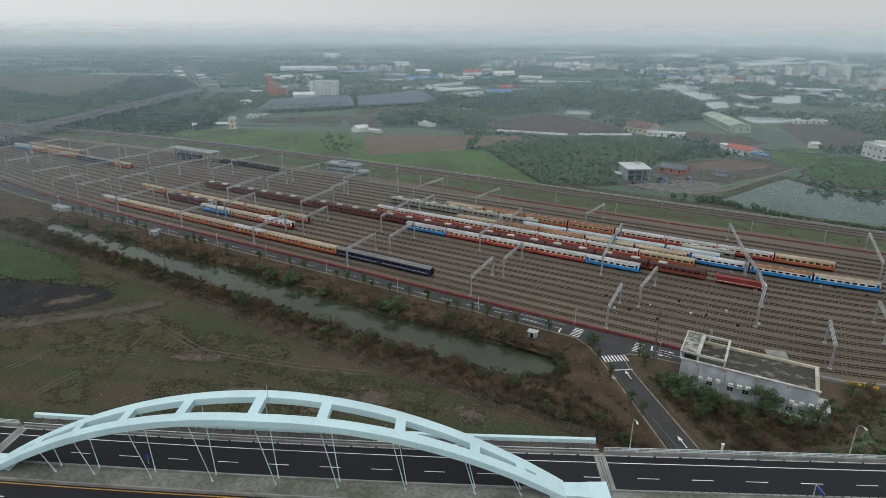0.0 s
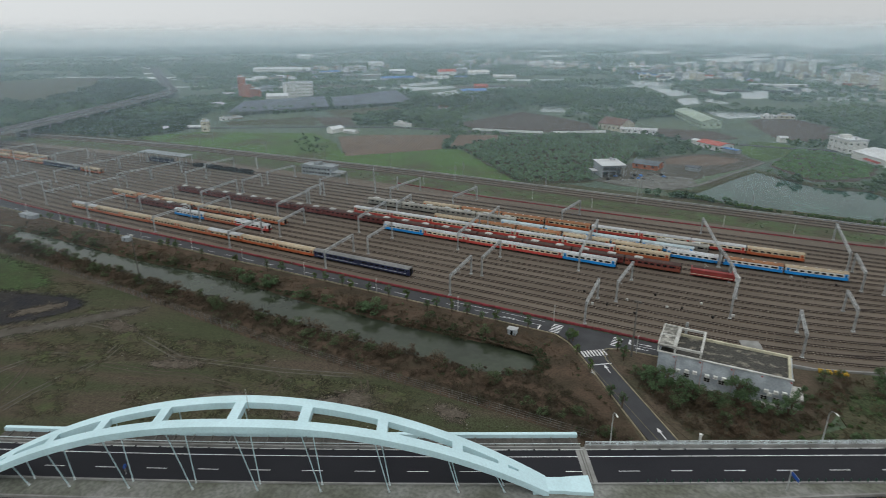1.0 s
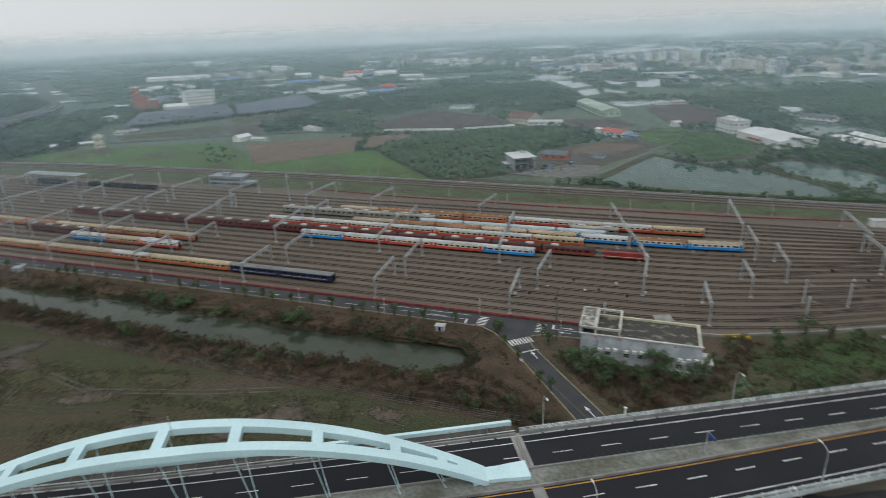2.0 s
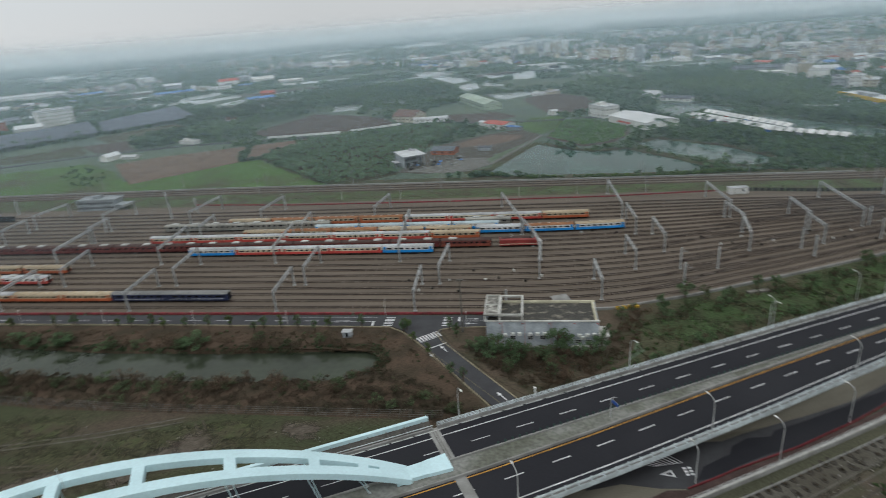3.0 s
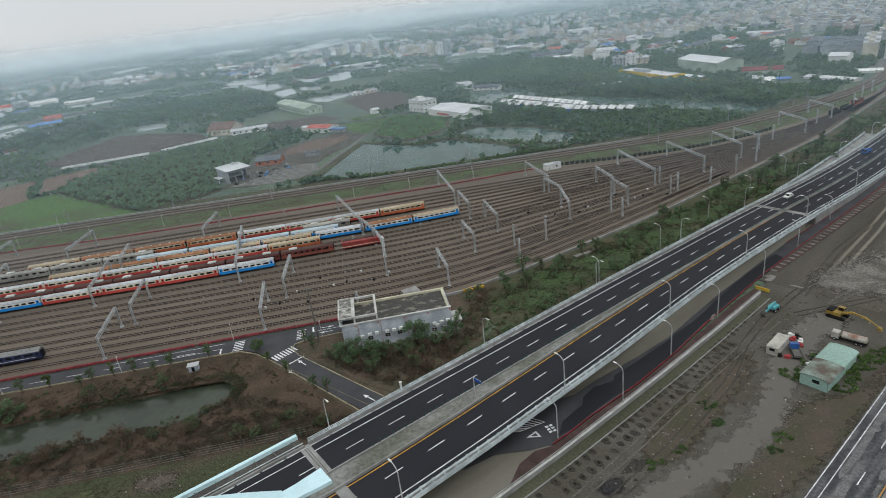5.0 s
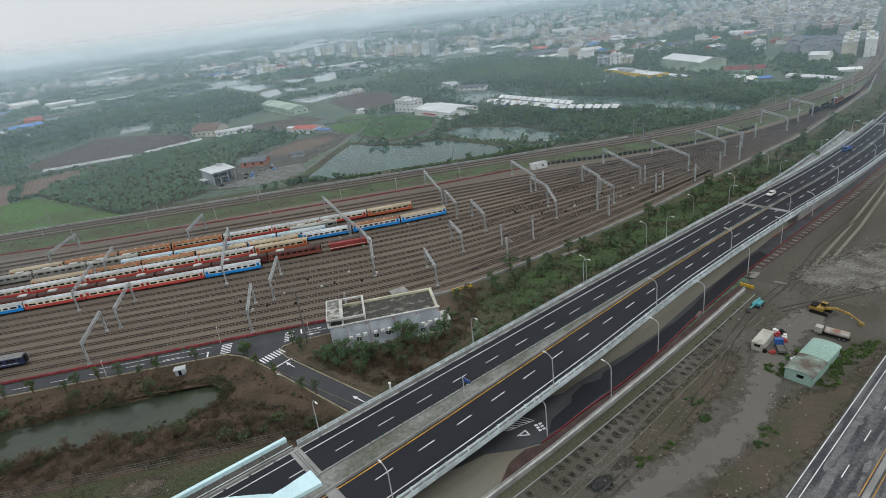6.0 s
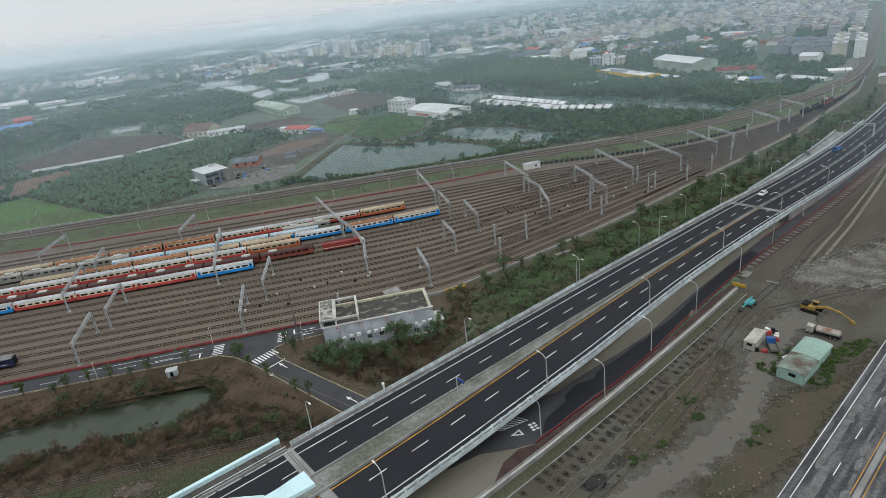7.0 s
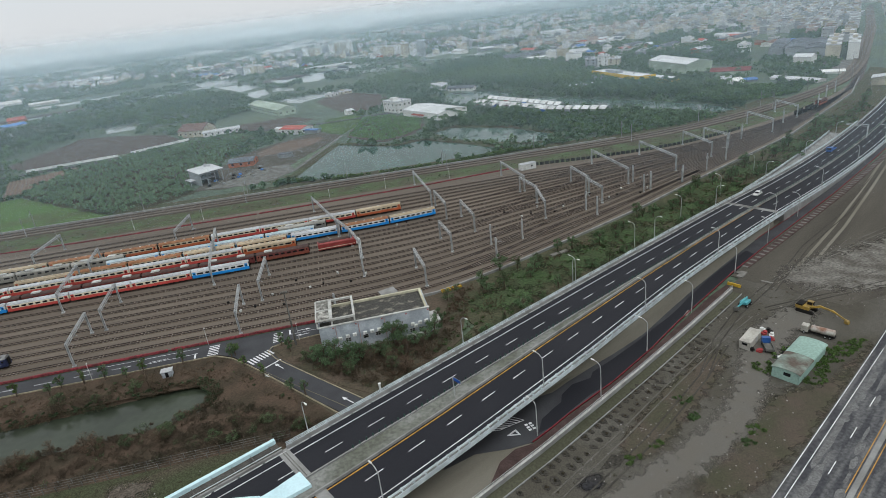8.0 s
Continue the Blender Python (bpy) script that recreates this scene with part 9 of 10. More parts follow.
building(-333, 237, 5.3, 3.0, 1.4, 59, "cream", "pale_roof", "low cream shed by the solar roofs", "flat", 0, 1, "shed", "shed")
building(-188, 212, 6.5, 4.0, 3.6, 77, "white", "pale_roof", "white farm shed with a tall gable", "gable", 2, 0, "shed", "shed")
building(-173, 215, 6.1, 3.0, 2.0, 1, "white", "pale_roof", "low white lean-to shed by the lane", "gable", 1, 0, "shed", "shed")
building(-153, 269, 9.1, 3.5, 2.1, -19, "white", "white", "white shed with a flat roof beside the lane", "flat", 0, 0, "shed", "shed")
building(252, 916, 5.7, 7.0, 14.2, -16, "white", "pale_roof", "white apartment house with stepped roofs", "flat", 0, 4, "apartment_building", "apartments")
building(265, 916, 5.7, 7.0, 18.9, -16, "cream", "pale_roof", "cream apartment house with stepped roofs", "flat", 0, 4, "apartment_building", "apartments")
building(275, 906, 5.7, 7.0, 17.5, -16, "cream", "pale_roof", "cream apartment house with stepped roofs", "flat", 0, 4, "apartment_building", "apartments")
building(288, 906, 5.7, 7.0, 16.5, -16, "white", "pale_roof", "white apartment house with stepped roofs", "flat", 0, 4, "apartment_building", "apartments")
building(294, 853, 6.3, 7.0, 22.7, -18, "cream", "pale_roof", "tall cream apartment house at the town's edge", "flat", 0, 5, "apartment_building", "apartments")
building(309, 852, 6.3, 7.0, 20.2, -18, "white", "pale_roof", "tall white apartment house at the town's edge", "flat", 0, 5, "apartment_building", "apartments")
building(320, 841, 6.3, 7.0, 24.4, -18, "grey", "pale_roof", "tall grey apartment house at the town's edge", "flat", 0, 5, "apartment_building", "apartments")
building(388, 827, 7.6, 7.0, 13.2, -2, "cream", "pale_roof", "slim cream town house", "flat", 0, 0, "town_house", "house")
building(501, 1019, 6.0, 7.0, 14.8, -26, "grey", "pale_roof", "broad grey apartment block in the town", "flat", 0, 4, "apartment_building", "apartments")
building(515, 1016, 6.0, 7.0, 15.1, -26, "white", "pale_roof", "broad white apartment block in the town", "flat", 0, 4, "apartment_building", "apartments")
building(523, 1004, 6.0, 7.0, 16.7, -26, "cream", "pale_roof", "broad cream apartment block in the town", "flat", 0, 4, "apartment_building", "apartments")
building(537, 1001, 6.0, 7.0, 12.2, -26, "cream", "pale_roof", "broad cream apartment block in the town", "flat", 0, 4, "apartment_building", "apartments")
building(550, 998, 6.0, 7.0, 16.7, -26, "white", "pale_roof", "broad white apartment block in the town", "flat", 0, 4, "apartment_building", "apartments")
building(503, 1691, 5.8, 7.0, 9.2, 0, "grey", "pale_roof", "far grey apartment block", "flat", 0, 0, "apartment_building", "apartments")
building(516, 1695, 5.8, 7.0, 7.8, 0, "white", "pale_roof", "far white apartment block", "flat", 0, 0, "apartment_building", "apartments")
building(529, 1688, 5.8, 7.0, 8.4, 0, "cream", "pale_roof", "far cream apartment block", "flat", 0, 0, "apartment_building", "apartments")
building(542, 1692, 5.8, 7.0, 9.0, 0, "cream", "pale_roof", "far cream apartment block", "flat", 0, 0, "apartment_building", "apartments")
building(555, 1695, 5.8, 7.0, 6.9, 0, "white", "pale_roof", "far white apartment block", "flat", 0, 0, "apartment_building", "apartments")
building(590, 917, 22.9, 15.0, 6.9, -31, "white", "pale_roof", "far pale warehouse in the town", "gable", 2, 0, "warehouse", "warehouse")
building(421, 591, 29.6, 13.0, 4.8, -7, "grey", "dark_roof", "low hall with a dark blue-grey roof", "gable", 2, 0, "hall", "hall")
building(428, 518, 6.3, 7.0, 10.8, -31, "white", "pale_roof", "tall white warehouse with a flat roof", "flat", 0, 0, "warehouse", "warehouse")
building(441, 514, 6.3, 7.0, 13.2, -31, "cream", "pale_roof", "tall cream warehouse with a flat roof", "flat", 0, 0, "warehouse", "warehouse")
building(444, 488, 8.7, 7.0, 7.9, -32, "white", "pale_roof", "white town house with balconies", "flat", 0, 0, "town_house", "house")
building(480, 561, 14.2, 15.0, 3.2, -12, "white", "pale_roof", "pale warehouse behind palms", "gable", 2, 0, "warehouse", "warehouse")
building(424, 556, 13.6, 6.0, 2.3, -29, "white", "white", "low shed with a bright white roof", "gable", 1, 0, "shed", "shed")
building(276, 374, 13.7, 4.0, 2.9, -37, "white", "dark_roof", "long white house with a dark roof", "gable", 2, 1, "house", "house")
building(259, 401, 8.3, 5.0, 4.1, -20, "white", "pale_roof", "white round-roofed store building", "gable", 3, 1, "shed", "shed")
building(366, 293, 16.5, 3.5, 2.1, -21, "white", "white", "long white shed among palms", "gable", 1, 0, "shed", "shed")
building(430, 409, 5.6, 7.0, 8.6, -35, "grey", "pale_roof", "grey three-storey building near the warehouse", "flat", 0, 3, "building", "building")
building(442, 405, 5.6, 7.0, 10.3, -35, "white", "pale_roof", "white three-storey building near the warehouse", "flat", 0, 3, "building", "building")
building(448, 392, 5.6, 7.0, 8.0, -35, "cream", "pale_roof", "cream three-storey building near the warehouse", "flat", 0, 3, "building", "building")
for k, (x, y, d, h, wall) in enumerate(((577, 246, 5.5, 11.6, "cream"), (583, 231, 4.2, 11.9, "white"))):
    for j in range(4):
        r = 8.5 + 18.6 * j
        building(x + 0.707 * r, y + 0.707 * r, 9.0, d, h + (0, 1.4, -0.8, 0.9)[(j + k) % 4], 45, wall if (j + k) % 3 else "cream", "pale_roof", "cream terrace of four-storey apartments beside the railway", "flat", 0, 4, "apartment_building", "apartments")
for k, (x, y, d, h) in enumerate(((577, 265, 7.5, 8.2), (573, 284, 8.5, 7.4), (567, 302, 6.0, 7.8))):
    for j in range(3):
        r = 12 + 24.6 * j
        building(x + 0.707 * r, y + 0.707 * r, 12.0, d, h + 0.7 * ((j + k) % 2), 45, "grey", "dark_roof", "dark-roofed grey terrace of town houses", "gable", 1.6, 0, "terrace_house", "house")
patch("yard_slab", [(569, 247), (580, 227), (542, 188), (531, 205)], -0.12, CONCRETE_DARK, "stained concrete yard before the apartment rows", "slab")
building(489, 183, 18.9, 5.0, 1.5, -77, "white", "pale_roof", "long low pale shed by the railway", "gable", 1, 0, "shed", "shed")
building(525, 190, 8.2, 5.0, 1.6, -38, "white", "white", "low shed with a white roof by the railway", "gable", 1, 0, "shed", "shed")
building(454, 218, 3.6, 4.0, 2.5, -32, "grey", "pale_roof", "small grey house among trees", "gable", 2, 0, "house", "house")
building(453, 205, 4.4, 4.0, 2.5, 5, "white", "white", "white gabled shed among trees", "gable", 2, 0, "shed", "shed")
building(467, 207, 4.7, 4.0, 1.5, -21, "grey", "blue_roof", "blue-roofed shed among trees", "gable", 1, 0, "shed", "shed")
# villages nearer than a kilometre
OPEN_LAND = [(-340, 130), (-130, 120), (-100, 260), (-190, 250), (-230, 300), (-290, 330), (-345, 225)]
ZONES += [OPEN_LAND, [(70, 122), (120, 118), (150, 205), (168, 310), (138, 310), (118, 215), (90, 172), (70, 150)], [(20, 300), (60, 318), (130, 300), (180, 330), (200, 420), (160, 480), (80, 480), (40, 400)]]
SPOTS = [(-400, 800, 60, 10), (-30, 960, 70, 16), (90, 960, 60, 12), (300, 900, 60, 14), (400, 800, 60, 14), (540, 640, 70, 18), (520, 500, 60, 14), (640, 480, 60, 18), (600, 380, 50, 12), (-640, 640, 60, 8), (-300, 1180, 80, 10)]
k = 0
for cx, cy, spread, n in SPOTS:
    for _ in range(n):
        x, y = cx + RNG.normal(0, spread * 0.55), cy + RNG.normal(0, spread * 0.4)
        if any(inside(z, x, y) for z in ZONES):
            continue
        big = RNG.uniform() < 0.3
        w, d = (RNG.uniform(8, 16), RNG.uniform(4, 7)) if big else (RNG.uniform(4, 7), RNG.uniform(3, 4.5))
        flat = (not big) and RNG.uniform() < 0.6
        wall = ("white", "cream", "white", "grey", "white", "cream", "white", "brick")[RNG.integers(8)]
        roof = ("pale_roof", "pale_roof", "pale_roof", "dark_roof", "brown_roof", "pale_roof", "dark_roof", "pale_roof", "red_roof", "blue_roof")[RNG.integers(10)]
        h = RNG.uniform(3.6, 7) if flat else RNG.uniform(3, 4.5)
        turn = RNG.choice([20, 28, 110, -62]) + RNG.uniform(-6, 6)
        text = {"white": "white", "cream": "cream", "grey": "grey metal", "brick": "orange brick"}[wall]
        building(x, y, w, d, h, turn, wall, "pale_roof" if flat else roof, f"{text} village house of {'two or three storeys' if flat else 'one storey'} on the plain", "flat" if flat else "gable", RNG.uniform(1, 2.5), 0 if big or not flat or y > 560 else 2, "house", "house", group="village houses")
        k += 1

# ---- the flyover in the west ----
FLY = [(-338, -100), (-391, 19), (-416, 75), (-456, 152), (-510, 250), (-560, 330), (-622, 392), (-690, 442), (-834, 546), (-1113, 746), (-1239, 840)]


def fly_z(x, y):
    return lerp([-1200, -720, -600, -530, -300], [-0.1, 0.2, 4.5, 8.0, 8.5], x)


for off in (4.8, -4.8):
    solid("flyover_deck", ribbon(FLY, off + 4.5, off - 4.5, lambda x, y: fly_z(x, y), lambda x, y: fly_z(x, y) - 1.2, 20), CONCRETE, "grey concrete flyover deck crossing the rail lines", "bridge deck")
    solid("flyover_road", ribbon(FLY, off + 4.0, off - 4.0, lambda x, y: fly_z(x, y) + 0.05, lambda x, y: fly_z(x, y), 20), ASPHALT, "grey asphalt on the flyover", "road")
    for e in (4.25, -4.25):
        solid("flyover_parapet", ribbon(FLY, off + e + 0.25, off + e - 0.25, lambda x, y: fly_z(x, y) + 1.1, lambda x, y: fly_z(x, y), 20), CONCRETE, "pale concrete flyover parapet", "parapet")
for x, y, nx, ny in path_at(FLY[:6], 36):
    for off in (4.8, -4.8):
        pr = thing("flyover_pier", pose(x + nx * off, y + ny * off, -0.4), "grey concrete flyover pier", "pier", "flyover piers")
        part("column", Shape().box((-1.1, -1.1, 0), (1.1, 1.1, fly_z(x, y) - 2.4)), CONCRETE, pr)
        part("head", Shape().box((-3.5, -1.2, fly_z(x, y) - 2.4), (3.5, 1.2, fly_z(x, y) - 1.25)), CONCRETE, pr)
ZONES.append([(x - 26, y - 14) for x, y in FLY] + [(x + 26, y + 14) for x, y in reversed(FLY)])
WEST_FIELD = [(-874, 241), (-1107, 349), (-1048, 562), (-852, 434), (-754, 335), (-683, 247), (-668, 217), (-733, 216)]
field(WEST_FIELD, VERGE_OLIVE, "broad olive field west of the flyover")
BUILT.append(WEST_FIELD)

# fish ponds in rows between narrow dikes
def pond_rows(x, y, turn, nu, nv, w, d):
    c, s_ = math.cos(radians(turn)), math.sin(radians(turn))
    for i in range(nu):
        for j in range(nv):
            poly = [(x + c * (i + a) * w - s_ * (j + b) * d, y + s_ * (i + a) * w + c * (j + b) * d) for a, b in ((0.05, 0.08), (0.95, 0.08), (0.95, 0.9), (0.05, 0.9))]
            if not any(inside(z, *poly[0]) or inside(z, *poly[2]) for z in ZONES):
                ZONES.append(poly)
                # most of these take the pond colour with the painted sky reflection
                patch("fish_pond", poly, -0.2, SKY_POND if (i + j) % 4 else FISH, "bright shallow fish pond between narrow dikes", "water", 1.0)


pond_rows(-240, 1250, 22, 5, 1, 70, 40)
pond_rows(420, 1180, 24, 4, 1, 70, 44)
pond_rows(-20, 1420, 20, 4, 1, 80, 50)
pond_rows(-640, 1150, 20, 3, 1, 70, 46)

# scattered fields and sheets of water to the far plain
MATS = [(GRASS_DULL, "dull green field"), (PLOUGHED, "bare brown field"), (SKY_POND, "shallow pond with a painted sky reflection"), (SKY_POND, "shallow pond with a painted sky reflection"), (SKY_POND, "shallow pond with a painted sky reflection"), (FISH, "grey fish pond")]
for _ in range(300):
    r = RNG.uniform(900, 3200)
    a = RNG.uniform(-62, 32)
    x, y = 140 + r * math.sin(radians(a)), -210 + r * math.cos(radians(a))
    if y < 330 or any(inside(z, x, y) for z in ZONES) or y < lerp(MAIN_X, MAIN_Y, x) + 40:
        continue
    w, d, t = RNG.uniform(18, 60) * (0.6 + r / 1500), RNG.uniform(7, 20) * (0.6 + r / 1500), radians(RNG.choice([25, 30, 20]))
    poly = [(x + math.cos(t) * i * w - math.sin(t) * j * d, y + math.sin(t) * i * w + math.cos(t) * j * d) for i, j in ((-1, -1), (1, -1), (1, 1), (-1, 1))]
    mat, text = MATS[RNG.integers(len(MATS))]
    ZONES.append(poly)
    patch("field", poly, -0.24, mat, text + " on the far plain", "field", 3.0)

# ---- woods ----
BOXES = [(min(p[0] for p in z), max(p[0] for p in z), min(p[1] for p in z), max(p[1] for p in z), z) for z in ZONES + [POND_RING, POND_EAST]]


def taken(x, y):
    return any(a <= x <= b and c <= y <= d and inside(z, x, y) for a, b, c, d, z in BOXES)


LEAF_VINE = paint("bright_creeper_leaves", (0.1, 0.17, 0.06), 0.65, 0.3, 0.03, 0.5, tint=(0.07, 0.125, 0.05), island=0.4, leaf=True)
CROWN_FAR = [leaf_cloud(RNG, 30, 0.36, (1.0, 1.0, 0.75)) + (0, 0, 0.8) for _ in range(10)]
CLUMP_FAR = [leaf_cloud(RNG, 14, 0.5, (1.0, 1.0, 0.5)) + (0, 0, 0.4) for _ in range(8)]
PALM = []
for _ in range(5):
    q = []
    for i in range(10):
        a = i * 0.63 + RNG.uniform(-0.2, 0.2)
        d, sd = np.array([math.cos(a), math.sin(a), 0]), np.array([-math.sin(a), math.cos(a), 0]) * 0.16
        p0, p1, p2 = np.array([0, 0, 3.0]), d * 0.55 + (0, 0, 3.3), d * 1.0 + (0, 0, 2.7)
        q += [[p0 - sd * 0.3, p0 + sd * 0.3, p1 + sd, p1 - sd], [p1 - sd, p1 + sd, p2 + sd * 0.3, p2 - sd * 0.3]]
    q.append([np.array([-0.05, 0, 0]), np.array([0.05, 0, 0]), np.array([0.05, 0, 3]), np.array([-0.05, 0, 3])])
    PALM.append(np.array(q))


def wood(name, count, r0, r1, size, kinds, mat, label, cover, seed):
    places, sizes = [], []
    tries = 0
    while len(places) < count and tries < count * 12:
        tries += 1
        r = math.sqrt(RNG.uniform(r0 * r0, r1 * r1))
        a = RNG.uniform(-68, 38)
        x, y = 140 + r * math.sin(radians(a)), -210 + r * math.cos(radians(a))
        if y < lerp(MAIN_X, MAIN_Y, x) + 14 + 0.02 * max(0, r - 400):
            continue
        if noisy(x, y, 0.006, seed) + 0.35 * noisy(x, y, 0.03, seed + 2) < cover or taken(x, y):
            continue
        places.append((x, y, -0.4))
        sizes.append(size * RNG.uniform(0.6, 1.35))
    stuff(name, scatter(RNG, kinds, places, sizes), mat, label, "trees")


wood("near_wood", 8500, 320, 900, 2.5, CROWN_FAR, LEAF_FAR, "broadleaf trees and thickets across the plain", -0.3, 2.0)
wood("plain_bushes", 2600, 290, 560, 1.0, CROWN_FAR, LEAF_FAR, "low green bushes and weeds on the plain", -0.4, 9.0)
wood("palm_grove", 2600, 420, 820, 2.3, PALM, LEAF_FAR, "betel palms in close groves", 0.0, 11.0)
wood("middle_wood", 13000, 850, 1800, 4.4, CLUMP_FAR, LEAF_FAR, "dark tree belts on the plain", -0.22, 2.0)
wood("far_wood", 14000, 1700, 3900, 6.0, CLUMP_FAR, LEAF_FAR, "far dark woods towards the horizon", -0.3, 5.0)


def grove(name, poly, count, size, kinds, mat, label):
    pts = [p for p in sown(RNG, poly, count) if not any(inside(z, *p) for z in BUILT)]
    stuff(name, scatter(RNG, kinds, [(x, y, -0.4) for x, y in pts], size * RNG.uniform(0.6, 1.35, len(pts))), mat, label, "trees")


grove("wood", [(-480, 80), (-330, 108), (-310, 150), (-420, 290), (-520, 300), (-500, 200)], 700, 3.6, CROWN_FAR, LEAF_DARK, "dense dark wood beside the flyover")
grove("wood", [(-900, 180), (-560, 150), (-520, 280), (-640, 400), (-800, 500), (-950, 480)], 1500, 4.2, CROWN_FAR, LEAF_DARK, "dense dark wood west of the flyover")
grove("thicket", [(-205, 190), (-150, 160), (-128, 130), (-150, 124), (-190, 160)], 36, 1.6, CROWN_FAR, LEAF_GREEN, "green thicket at the meadow's edge")
THICKET_EDGE = [(245, 215), (262, 190), (285, 150), (300, 108), (345, 107), (372, 112), (380, 122), (360, 150), (336, 182), (314, 210), (276, 255)]
grove("thicket", THICKET_EDGE, 1900, 1.25, CROWN_FAR, LEAF_VINE, "low bright green creeper thicket between the river and the main line")
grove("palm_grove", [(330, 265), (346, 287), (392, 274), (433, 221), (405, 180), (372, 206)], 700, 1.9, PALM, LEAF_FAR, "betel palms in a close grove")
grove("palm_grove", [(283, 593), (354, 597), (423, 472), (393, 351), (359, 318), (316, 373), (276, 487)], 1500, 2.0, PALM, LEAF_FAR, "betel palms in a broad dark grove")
grove("orchard", [(-218, 279), (-208, 346), (-168, 344), (-138, 290), (-190, 256)], 420, 2.0, CROWN_FAR, LEAF_DARK, "dense dark orchard beyond the lane")
grove("palm_grove", [(-221, 367), (-238, 455), (-164, 515), (-90, 446), (-117, 375), (-200, 351)], 900, 2.1, PALM, LEAF_DARK, "dark betel palm grove behind the ploughed field")
grove("thicket", [(396, 208), (430, 204), (480, 165), (452, 140), (404, 142), (390, 173)], 900, 1.7, CROWN_FAR, LEAF_VINE, "green thicket beside the town")
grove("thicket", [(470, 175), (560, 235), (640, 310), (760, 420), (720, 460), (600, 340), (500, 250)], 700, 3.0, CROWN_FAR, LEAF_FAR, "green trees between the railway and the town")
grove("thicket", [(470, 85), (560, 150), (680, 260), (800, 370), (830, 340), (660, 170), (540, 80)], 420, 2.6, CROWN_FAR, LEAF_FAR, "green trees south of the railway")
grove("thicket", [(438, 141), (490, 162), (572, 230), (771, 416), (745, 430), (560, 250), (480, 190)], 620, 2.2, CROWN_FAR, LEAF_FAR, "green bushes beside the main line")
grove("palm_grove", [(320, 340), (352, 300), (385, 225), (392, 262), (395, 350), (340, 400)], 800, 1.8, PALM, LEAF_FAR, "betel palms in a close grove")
grove("thicket", [(104, 123), (120, 118), (172, 108), (215, 106), (245, 110), (262, 108), (240, 114), (205, 107.5), (140, 111), (112, 126)], 420, 1.2, CROWN_FAR, LEAF_FRESH, "fresh green bushes along the pond's bank")
grove("thicket", [(107, 122), (116, 117), (118, 122), (110, 127)], 12, 1.6, CROWN_FAR, LEAF_DARK, "dark bushes at the pond's corner")
grove("thicket", [(-30, 440), (60, 450), (70, 440), (-10, 425)], 160, 3.0, CROWN_FAR, LEAF_GREEN, "tree belt behind the dark field")

# ---- far towns: too small to pick apart singly ----
PALETTE = {"white": (0.5, 0.5, 0.48), "cream": (0.46, 0.42, 0.33), "grey": (0.3, 0.31, 0.31), "pink": (0.42, 0.33, 0.28)}
TOWN = {key: (Shape(), Shape(), Shape()) for key in PALETTE}


def far_house(x, y, w, d, h, turn):
    m = pose(x, y, -0.3, 0, 0, turn)
    walls, roofs, glass = TOWN[("white", "cream", "white", "grey", "cream", "pink")[RNG.integers(6)]]
    walls.box((-w, -d, 0), (w, d, h), m)
    roofs.box((-w - 0.3, -d - 0.3, h), (w + 0.3, d + 0.3, h + 0.5), m)
    if h > 5:
        walls.box((-w * 0.5, -d * 0.4, h + 0.5), (w * 0.1, d * 0.6, h + 2.6), m)
    for f in range(max(1, int(h / 3.4))):
        z = 1.0 + f * 3.2
        n = max(2, int(w / 1.6))
        for k in range(n):
            c = -w + 2 * w * (k + 0.5) / n
            glass.box((c - 0.6, -d - 0.05, z), (c + 0.6, -d - 0.01, z + 1.3), m)


CLUSTERS = [(640, 760, 180, 260), (800, 520, 120, 170), (900, 760, 260, 240), (480, 1000, 160, 90), (300, 1100, 180, 45), (120, 1350, 260, 50), (-60, 1100, 150, 30), (-400, 1250, 220, 80), (-700, 900, 160, 50), (700, 1500, 500, 170), (1200, 1100, 400, 200), (-900, 1700, 500, 70), (200, 2300, 700, 120), (-1500, 2500, 800, 70)]
for cx, cy, spread, n in CLUSTERS:
    for _ in range(n):
        x, y = cx + RNG.normal(0, spread * 0.5), cy + RNG.normal(0, spread * 0.35)
        if taken(x, y) or y < lerp(MAIN_X, MAIN_Y, x) + 25:
            continue
        big = RNG.uniform() < 0.14
        far_house(x, y, RNG.uniform(9, 18) if big else RNG.uniform(3, 6.5), RNG.uniform(5, 9) if big else RNG.uniform(3, 5), RNG.uniform(4, 7) if big else RNG.uniform(4, 11), RNG.choice([28, 118]) + RNG.uniform(-5, 5))
# terraces along the railway into the town
for j in range(6):
    for k in range(44):
        x = 640 + k * 9 + j * 26
        if RNG.uniform() < 0.8 and (k % 11) > 1:
            far_house(x, lerp(MAIN_X, MAIN_Y, x) + 24 + j * 27, 4, 5.5, RNG.uniform(7, 13), 44)
        if RNG.uniform() < 0.7 and j < 4 and (k % 9) > 1:
            far_house(x, lerp(SOUTH_X, SOUTH_Y, x) - 26 - j * 27, 4, 5.5, RNG.uniform(6, 11), 44)
FAR_ROOF = paint("far_town_roofs", (0.4, 0.4, 0.39), 0.6, 0.1, 0.02, 0.5, island=0.6)
for key, colour in PALETTE.items():
    wall = paint("far_" + key + "_plaster", colour, 0.8, 0.1, 0.02, 0.5, island=0.25)
    for shape, mat, name, text in zip(TOWN[key], (wall, FAR_ROOF, GLASS_DARK), ("far_houses", "far_roofs", "far_windows"), ("%s plaster houses of a distant town", "flat roofs of %s houses in a distant town", "dark windows of %s houses in a distant town")):
        tagged(part(name, shape, mat), text % key, "distant town", "", "stuff")

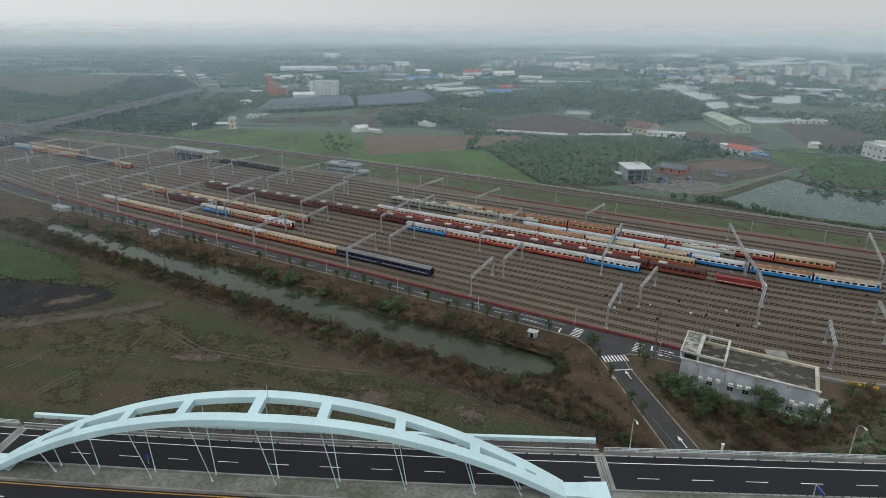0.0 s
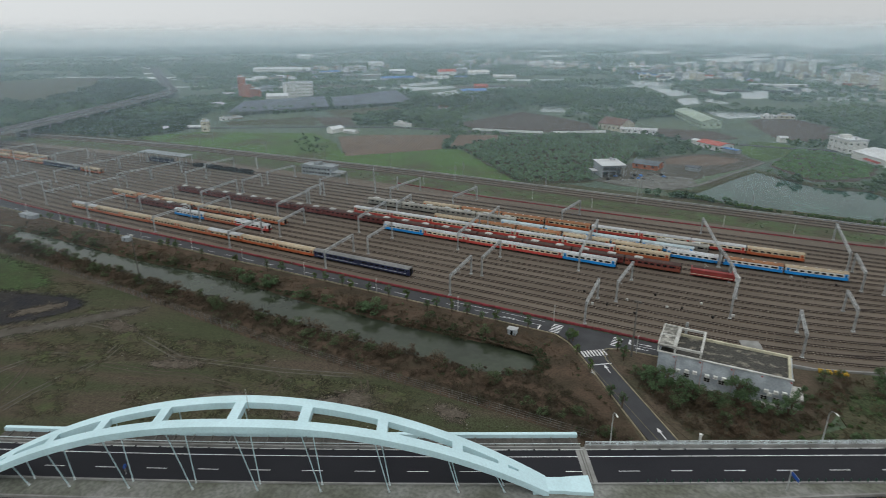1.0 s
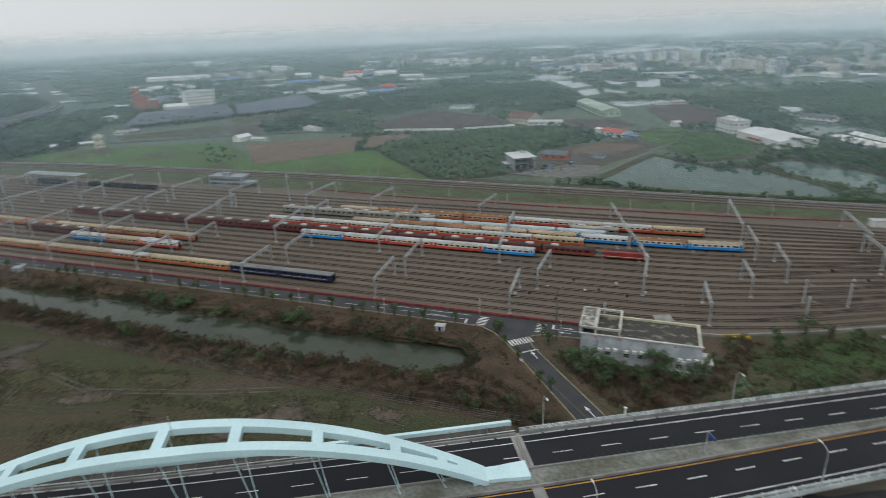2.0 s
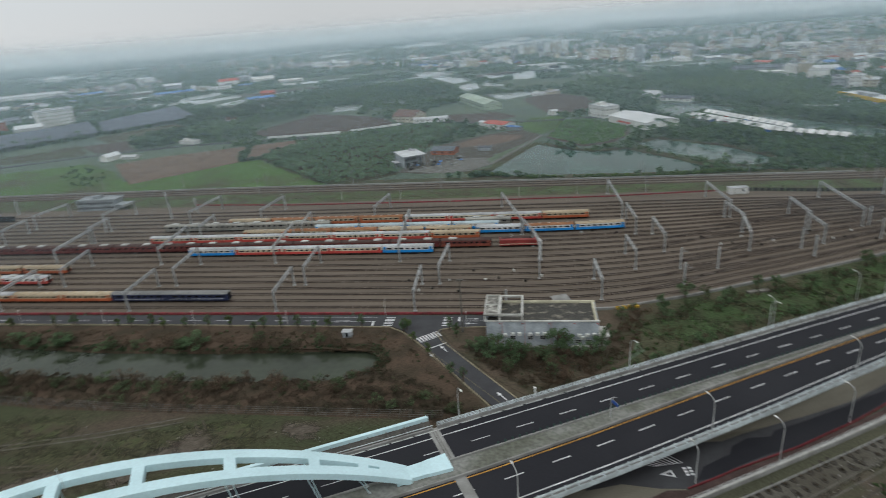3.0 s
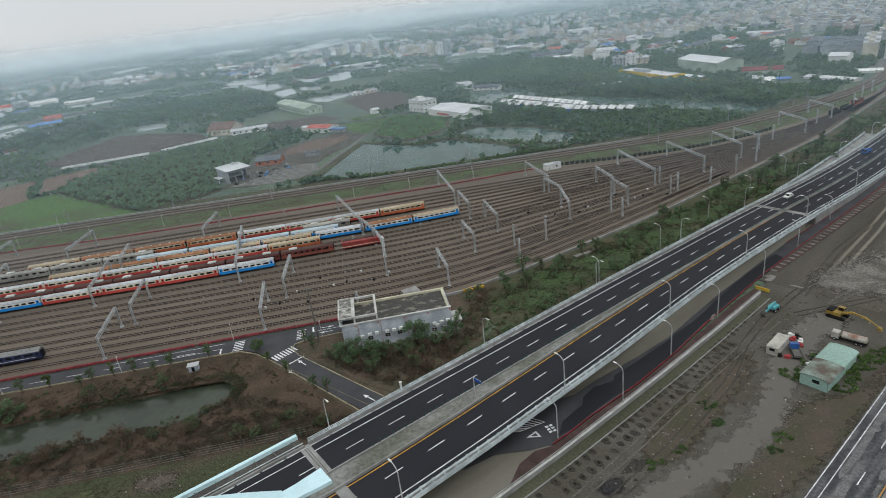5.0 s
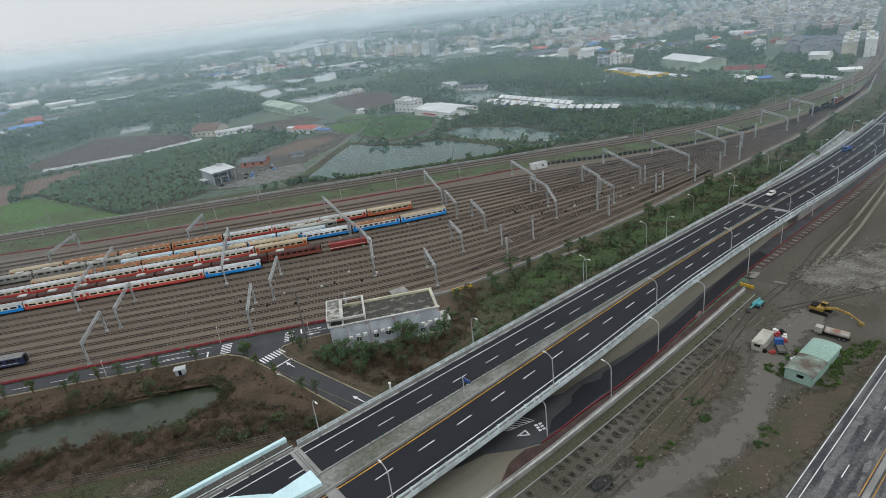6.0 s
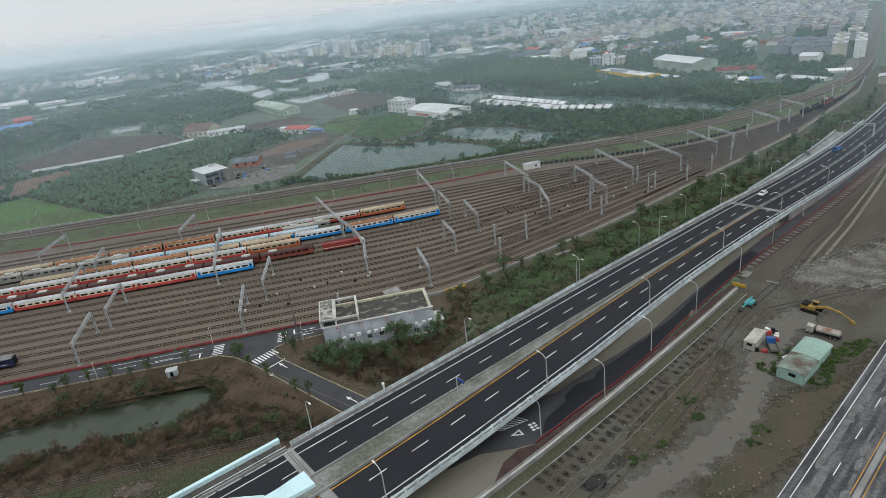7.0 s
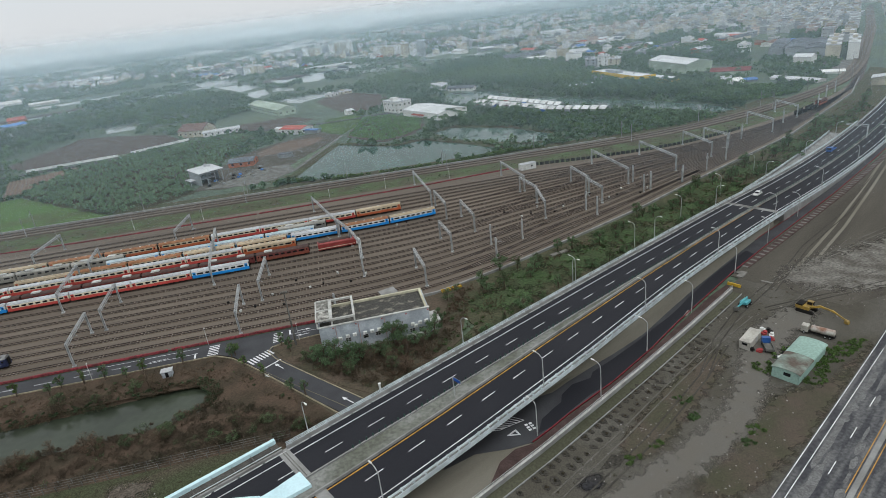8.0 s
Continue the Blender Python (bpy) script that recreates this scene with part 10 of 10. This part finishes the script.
SHED_WEEDS = [(228.4, -121.3), (233.9, -118.2), (244.1, -112.3), (249.8, -110.9), (255.0, -112.1), (250.5, -114.8), (239.9, -118.7), (231.0, -122.6)]
scrub("shed_weeds", SHED_WEEDS, 150, 0.3, 0.75, BUSH, LEAF_FRESH, "fresh green weeds crowding the works shed")
scrub("shed_weeds", [(205.6, -128.8), (212.4, -128.6), (218.7, -130.0), (214.7, -133.1), (207.8, -132.6)], 40, 0.2, 0.5, GRASSY, LEAF_FRESH, "low green weeds on the works yard")

# distance: haze imitated by see-through coloured rings, ring behind ring, lit by the sky alone; each ring thins out
# towards the ground
def haze_ring(radius, full, density, top, colour):
    m = bpy.data.materials.new("haze_sheet")
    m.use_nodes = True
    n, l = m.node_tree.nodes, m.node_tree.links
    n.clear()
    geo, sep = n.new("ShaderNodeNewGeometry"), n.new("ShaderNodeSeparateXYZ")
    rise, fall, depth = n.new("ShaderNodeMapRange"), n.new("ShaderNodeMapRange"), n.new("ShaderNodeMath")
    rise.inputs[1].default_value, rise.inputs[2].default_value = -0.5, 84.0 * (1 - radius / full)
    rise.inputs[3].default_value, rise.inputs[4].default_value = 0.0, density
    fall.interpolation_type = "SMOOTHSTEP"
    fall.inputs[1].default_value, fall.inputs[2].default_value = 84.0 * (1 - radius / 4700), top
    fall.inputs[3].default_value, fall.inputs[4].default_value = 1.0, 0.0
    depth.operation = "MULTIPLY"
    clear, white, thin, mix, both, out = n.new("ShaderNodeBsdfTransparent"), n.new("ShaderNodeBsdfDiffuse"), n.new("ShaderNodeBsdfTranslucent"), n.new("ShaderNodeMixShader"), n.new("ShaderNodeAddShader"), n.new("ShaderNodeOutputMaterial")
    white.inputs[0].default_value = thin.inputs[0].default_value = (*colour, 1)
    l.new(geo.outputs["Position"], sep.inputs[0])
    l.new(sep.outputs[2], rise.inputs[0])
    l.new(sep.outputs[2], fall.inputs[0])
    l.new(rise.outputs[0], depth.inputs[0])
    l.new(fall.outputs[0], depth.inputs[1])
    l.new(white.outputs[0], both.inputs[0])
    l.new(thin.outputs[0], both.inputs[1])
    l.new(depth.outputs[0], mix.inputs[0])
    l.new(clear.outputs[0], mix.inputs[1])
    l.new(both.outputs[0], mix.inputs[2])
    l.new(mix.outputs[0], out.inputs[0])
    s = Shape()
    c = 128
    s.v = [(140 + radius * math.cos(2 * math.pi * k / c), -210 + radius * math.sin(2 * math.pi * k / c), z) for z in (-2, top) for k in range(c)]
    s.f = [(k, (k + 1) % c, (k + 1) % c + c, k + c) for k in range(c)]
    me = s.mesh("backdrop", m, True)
    tagged(new("backdrop", me), "see-through ring sheet that imitates haze over the distant plain", "backdrop", "", "structure")


# haze colour put into the rings: bluish near, pale far off
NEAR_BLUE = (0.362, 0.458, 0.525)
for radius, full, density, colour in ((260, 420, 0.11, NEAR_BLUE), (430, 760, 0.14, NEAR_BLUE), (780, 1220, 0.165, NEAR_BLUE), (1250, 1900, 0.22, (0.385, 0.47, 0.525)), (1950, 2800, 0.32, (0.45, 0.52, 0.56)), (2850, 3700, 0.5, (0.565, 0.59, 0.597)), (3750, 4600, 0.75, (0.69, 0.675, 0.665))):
    haze_ring(radius, full, density, 84.0 + 0.012 * radius + 6, colour)

# the overcast sky low over the horizon, as a plain glowing backdrop
m = bpy.data.materials.new("overcast_sky_backdrop")
m.use_nodes = True
n, l = m.node_tree.nodes, m.node_tree.links
n.clear()
geo, sep, rise, tone, glow, out = n.new("ShaderNodeNewGeometry"), n.new("ShaderNodeSeparateXYZ"), n.new("ShaderNodeMapRange"), n.new("ShaderNodeValToRGB"), n.new("ShaderNodeEmission"), n.new("ShaderNodeOutputMaterial")
side, dim = n.new("ShaderNodeMapRange"), n.new("ShaderNodeVectorMath")
rise.inputs[1].default_value, rise.inputs[2].default_value = 0.0, 340.0
stops = tone.color_ramp.elements
# the lowest tone paints in the haze at the horizon
stops[0].color, stops[1].color = (0.52, 0.545, 0.55, 1), (0.76, 0.745, 0.73, 1)
stops.new(0.25).color = (0.77, 0.735, 0.71, 1)
# the cloud is a little brighter in the west
side.inputs[1].default_value, side.inputs[2].default_value = -4200.0, -1500.0
side.inputs[3].default_value, side.inputs[4].default_value = 1.07, 0.86
dim.operation = "SCALE"
l.new(geo.outputs["Position"], sep.inputs[0])
l.new(sep.outputs[0], side.inputs[0])
l.new(sep.outputs[2], rise.inputs[0])
l.new(rise.outputs[0], tone.inputs[0])
l.new(tone.outputs[0], dim.inputs[0])
l.new(side.outputs[0], dim.inputs["Scale"])
l.new(dim.outputs[0], glow.inputs[0])
l.new(glow.outputs[0], out.inputs[0])
s = Shape()
s.v = [(140 + 4700 * math.cos(math.pi * k / 64), -210 + 4700 * math.sin(math.pi * k / 64), z) for z in (-2, 2200) for k in range(128)]
s.f = [(k, (k + 1) % 128, (k + 1) % 128 + 128, k + 128) for k in range(128)]
tagged(new("backdrop", s.mesh("backdrop", m, True)), "pale overcast sky low over the horizon", "backdrop", "", "structure")
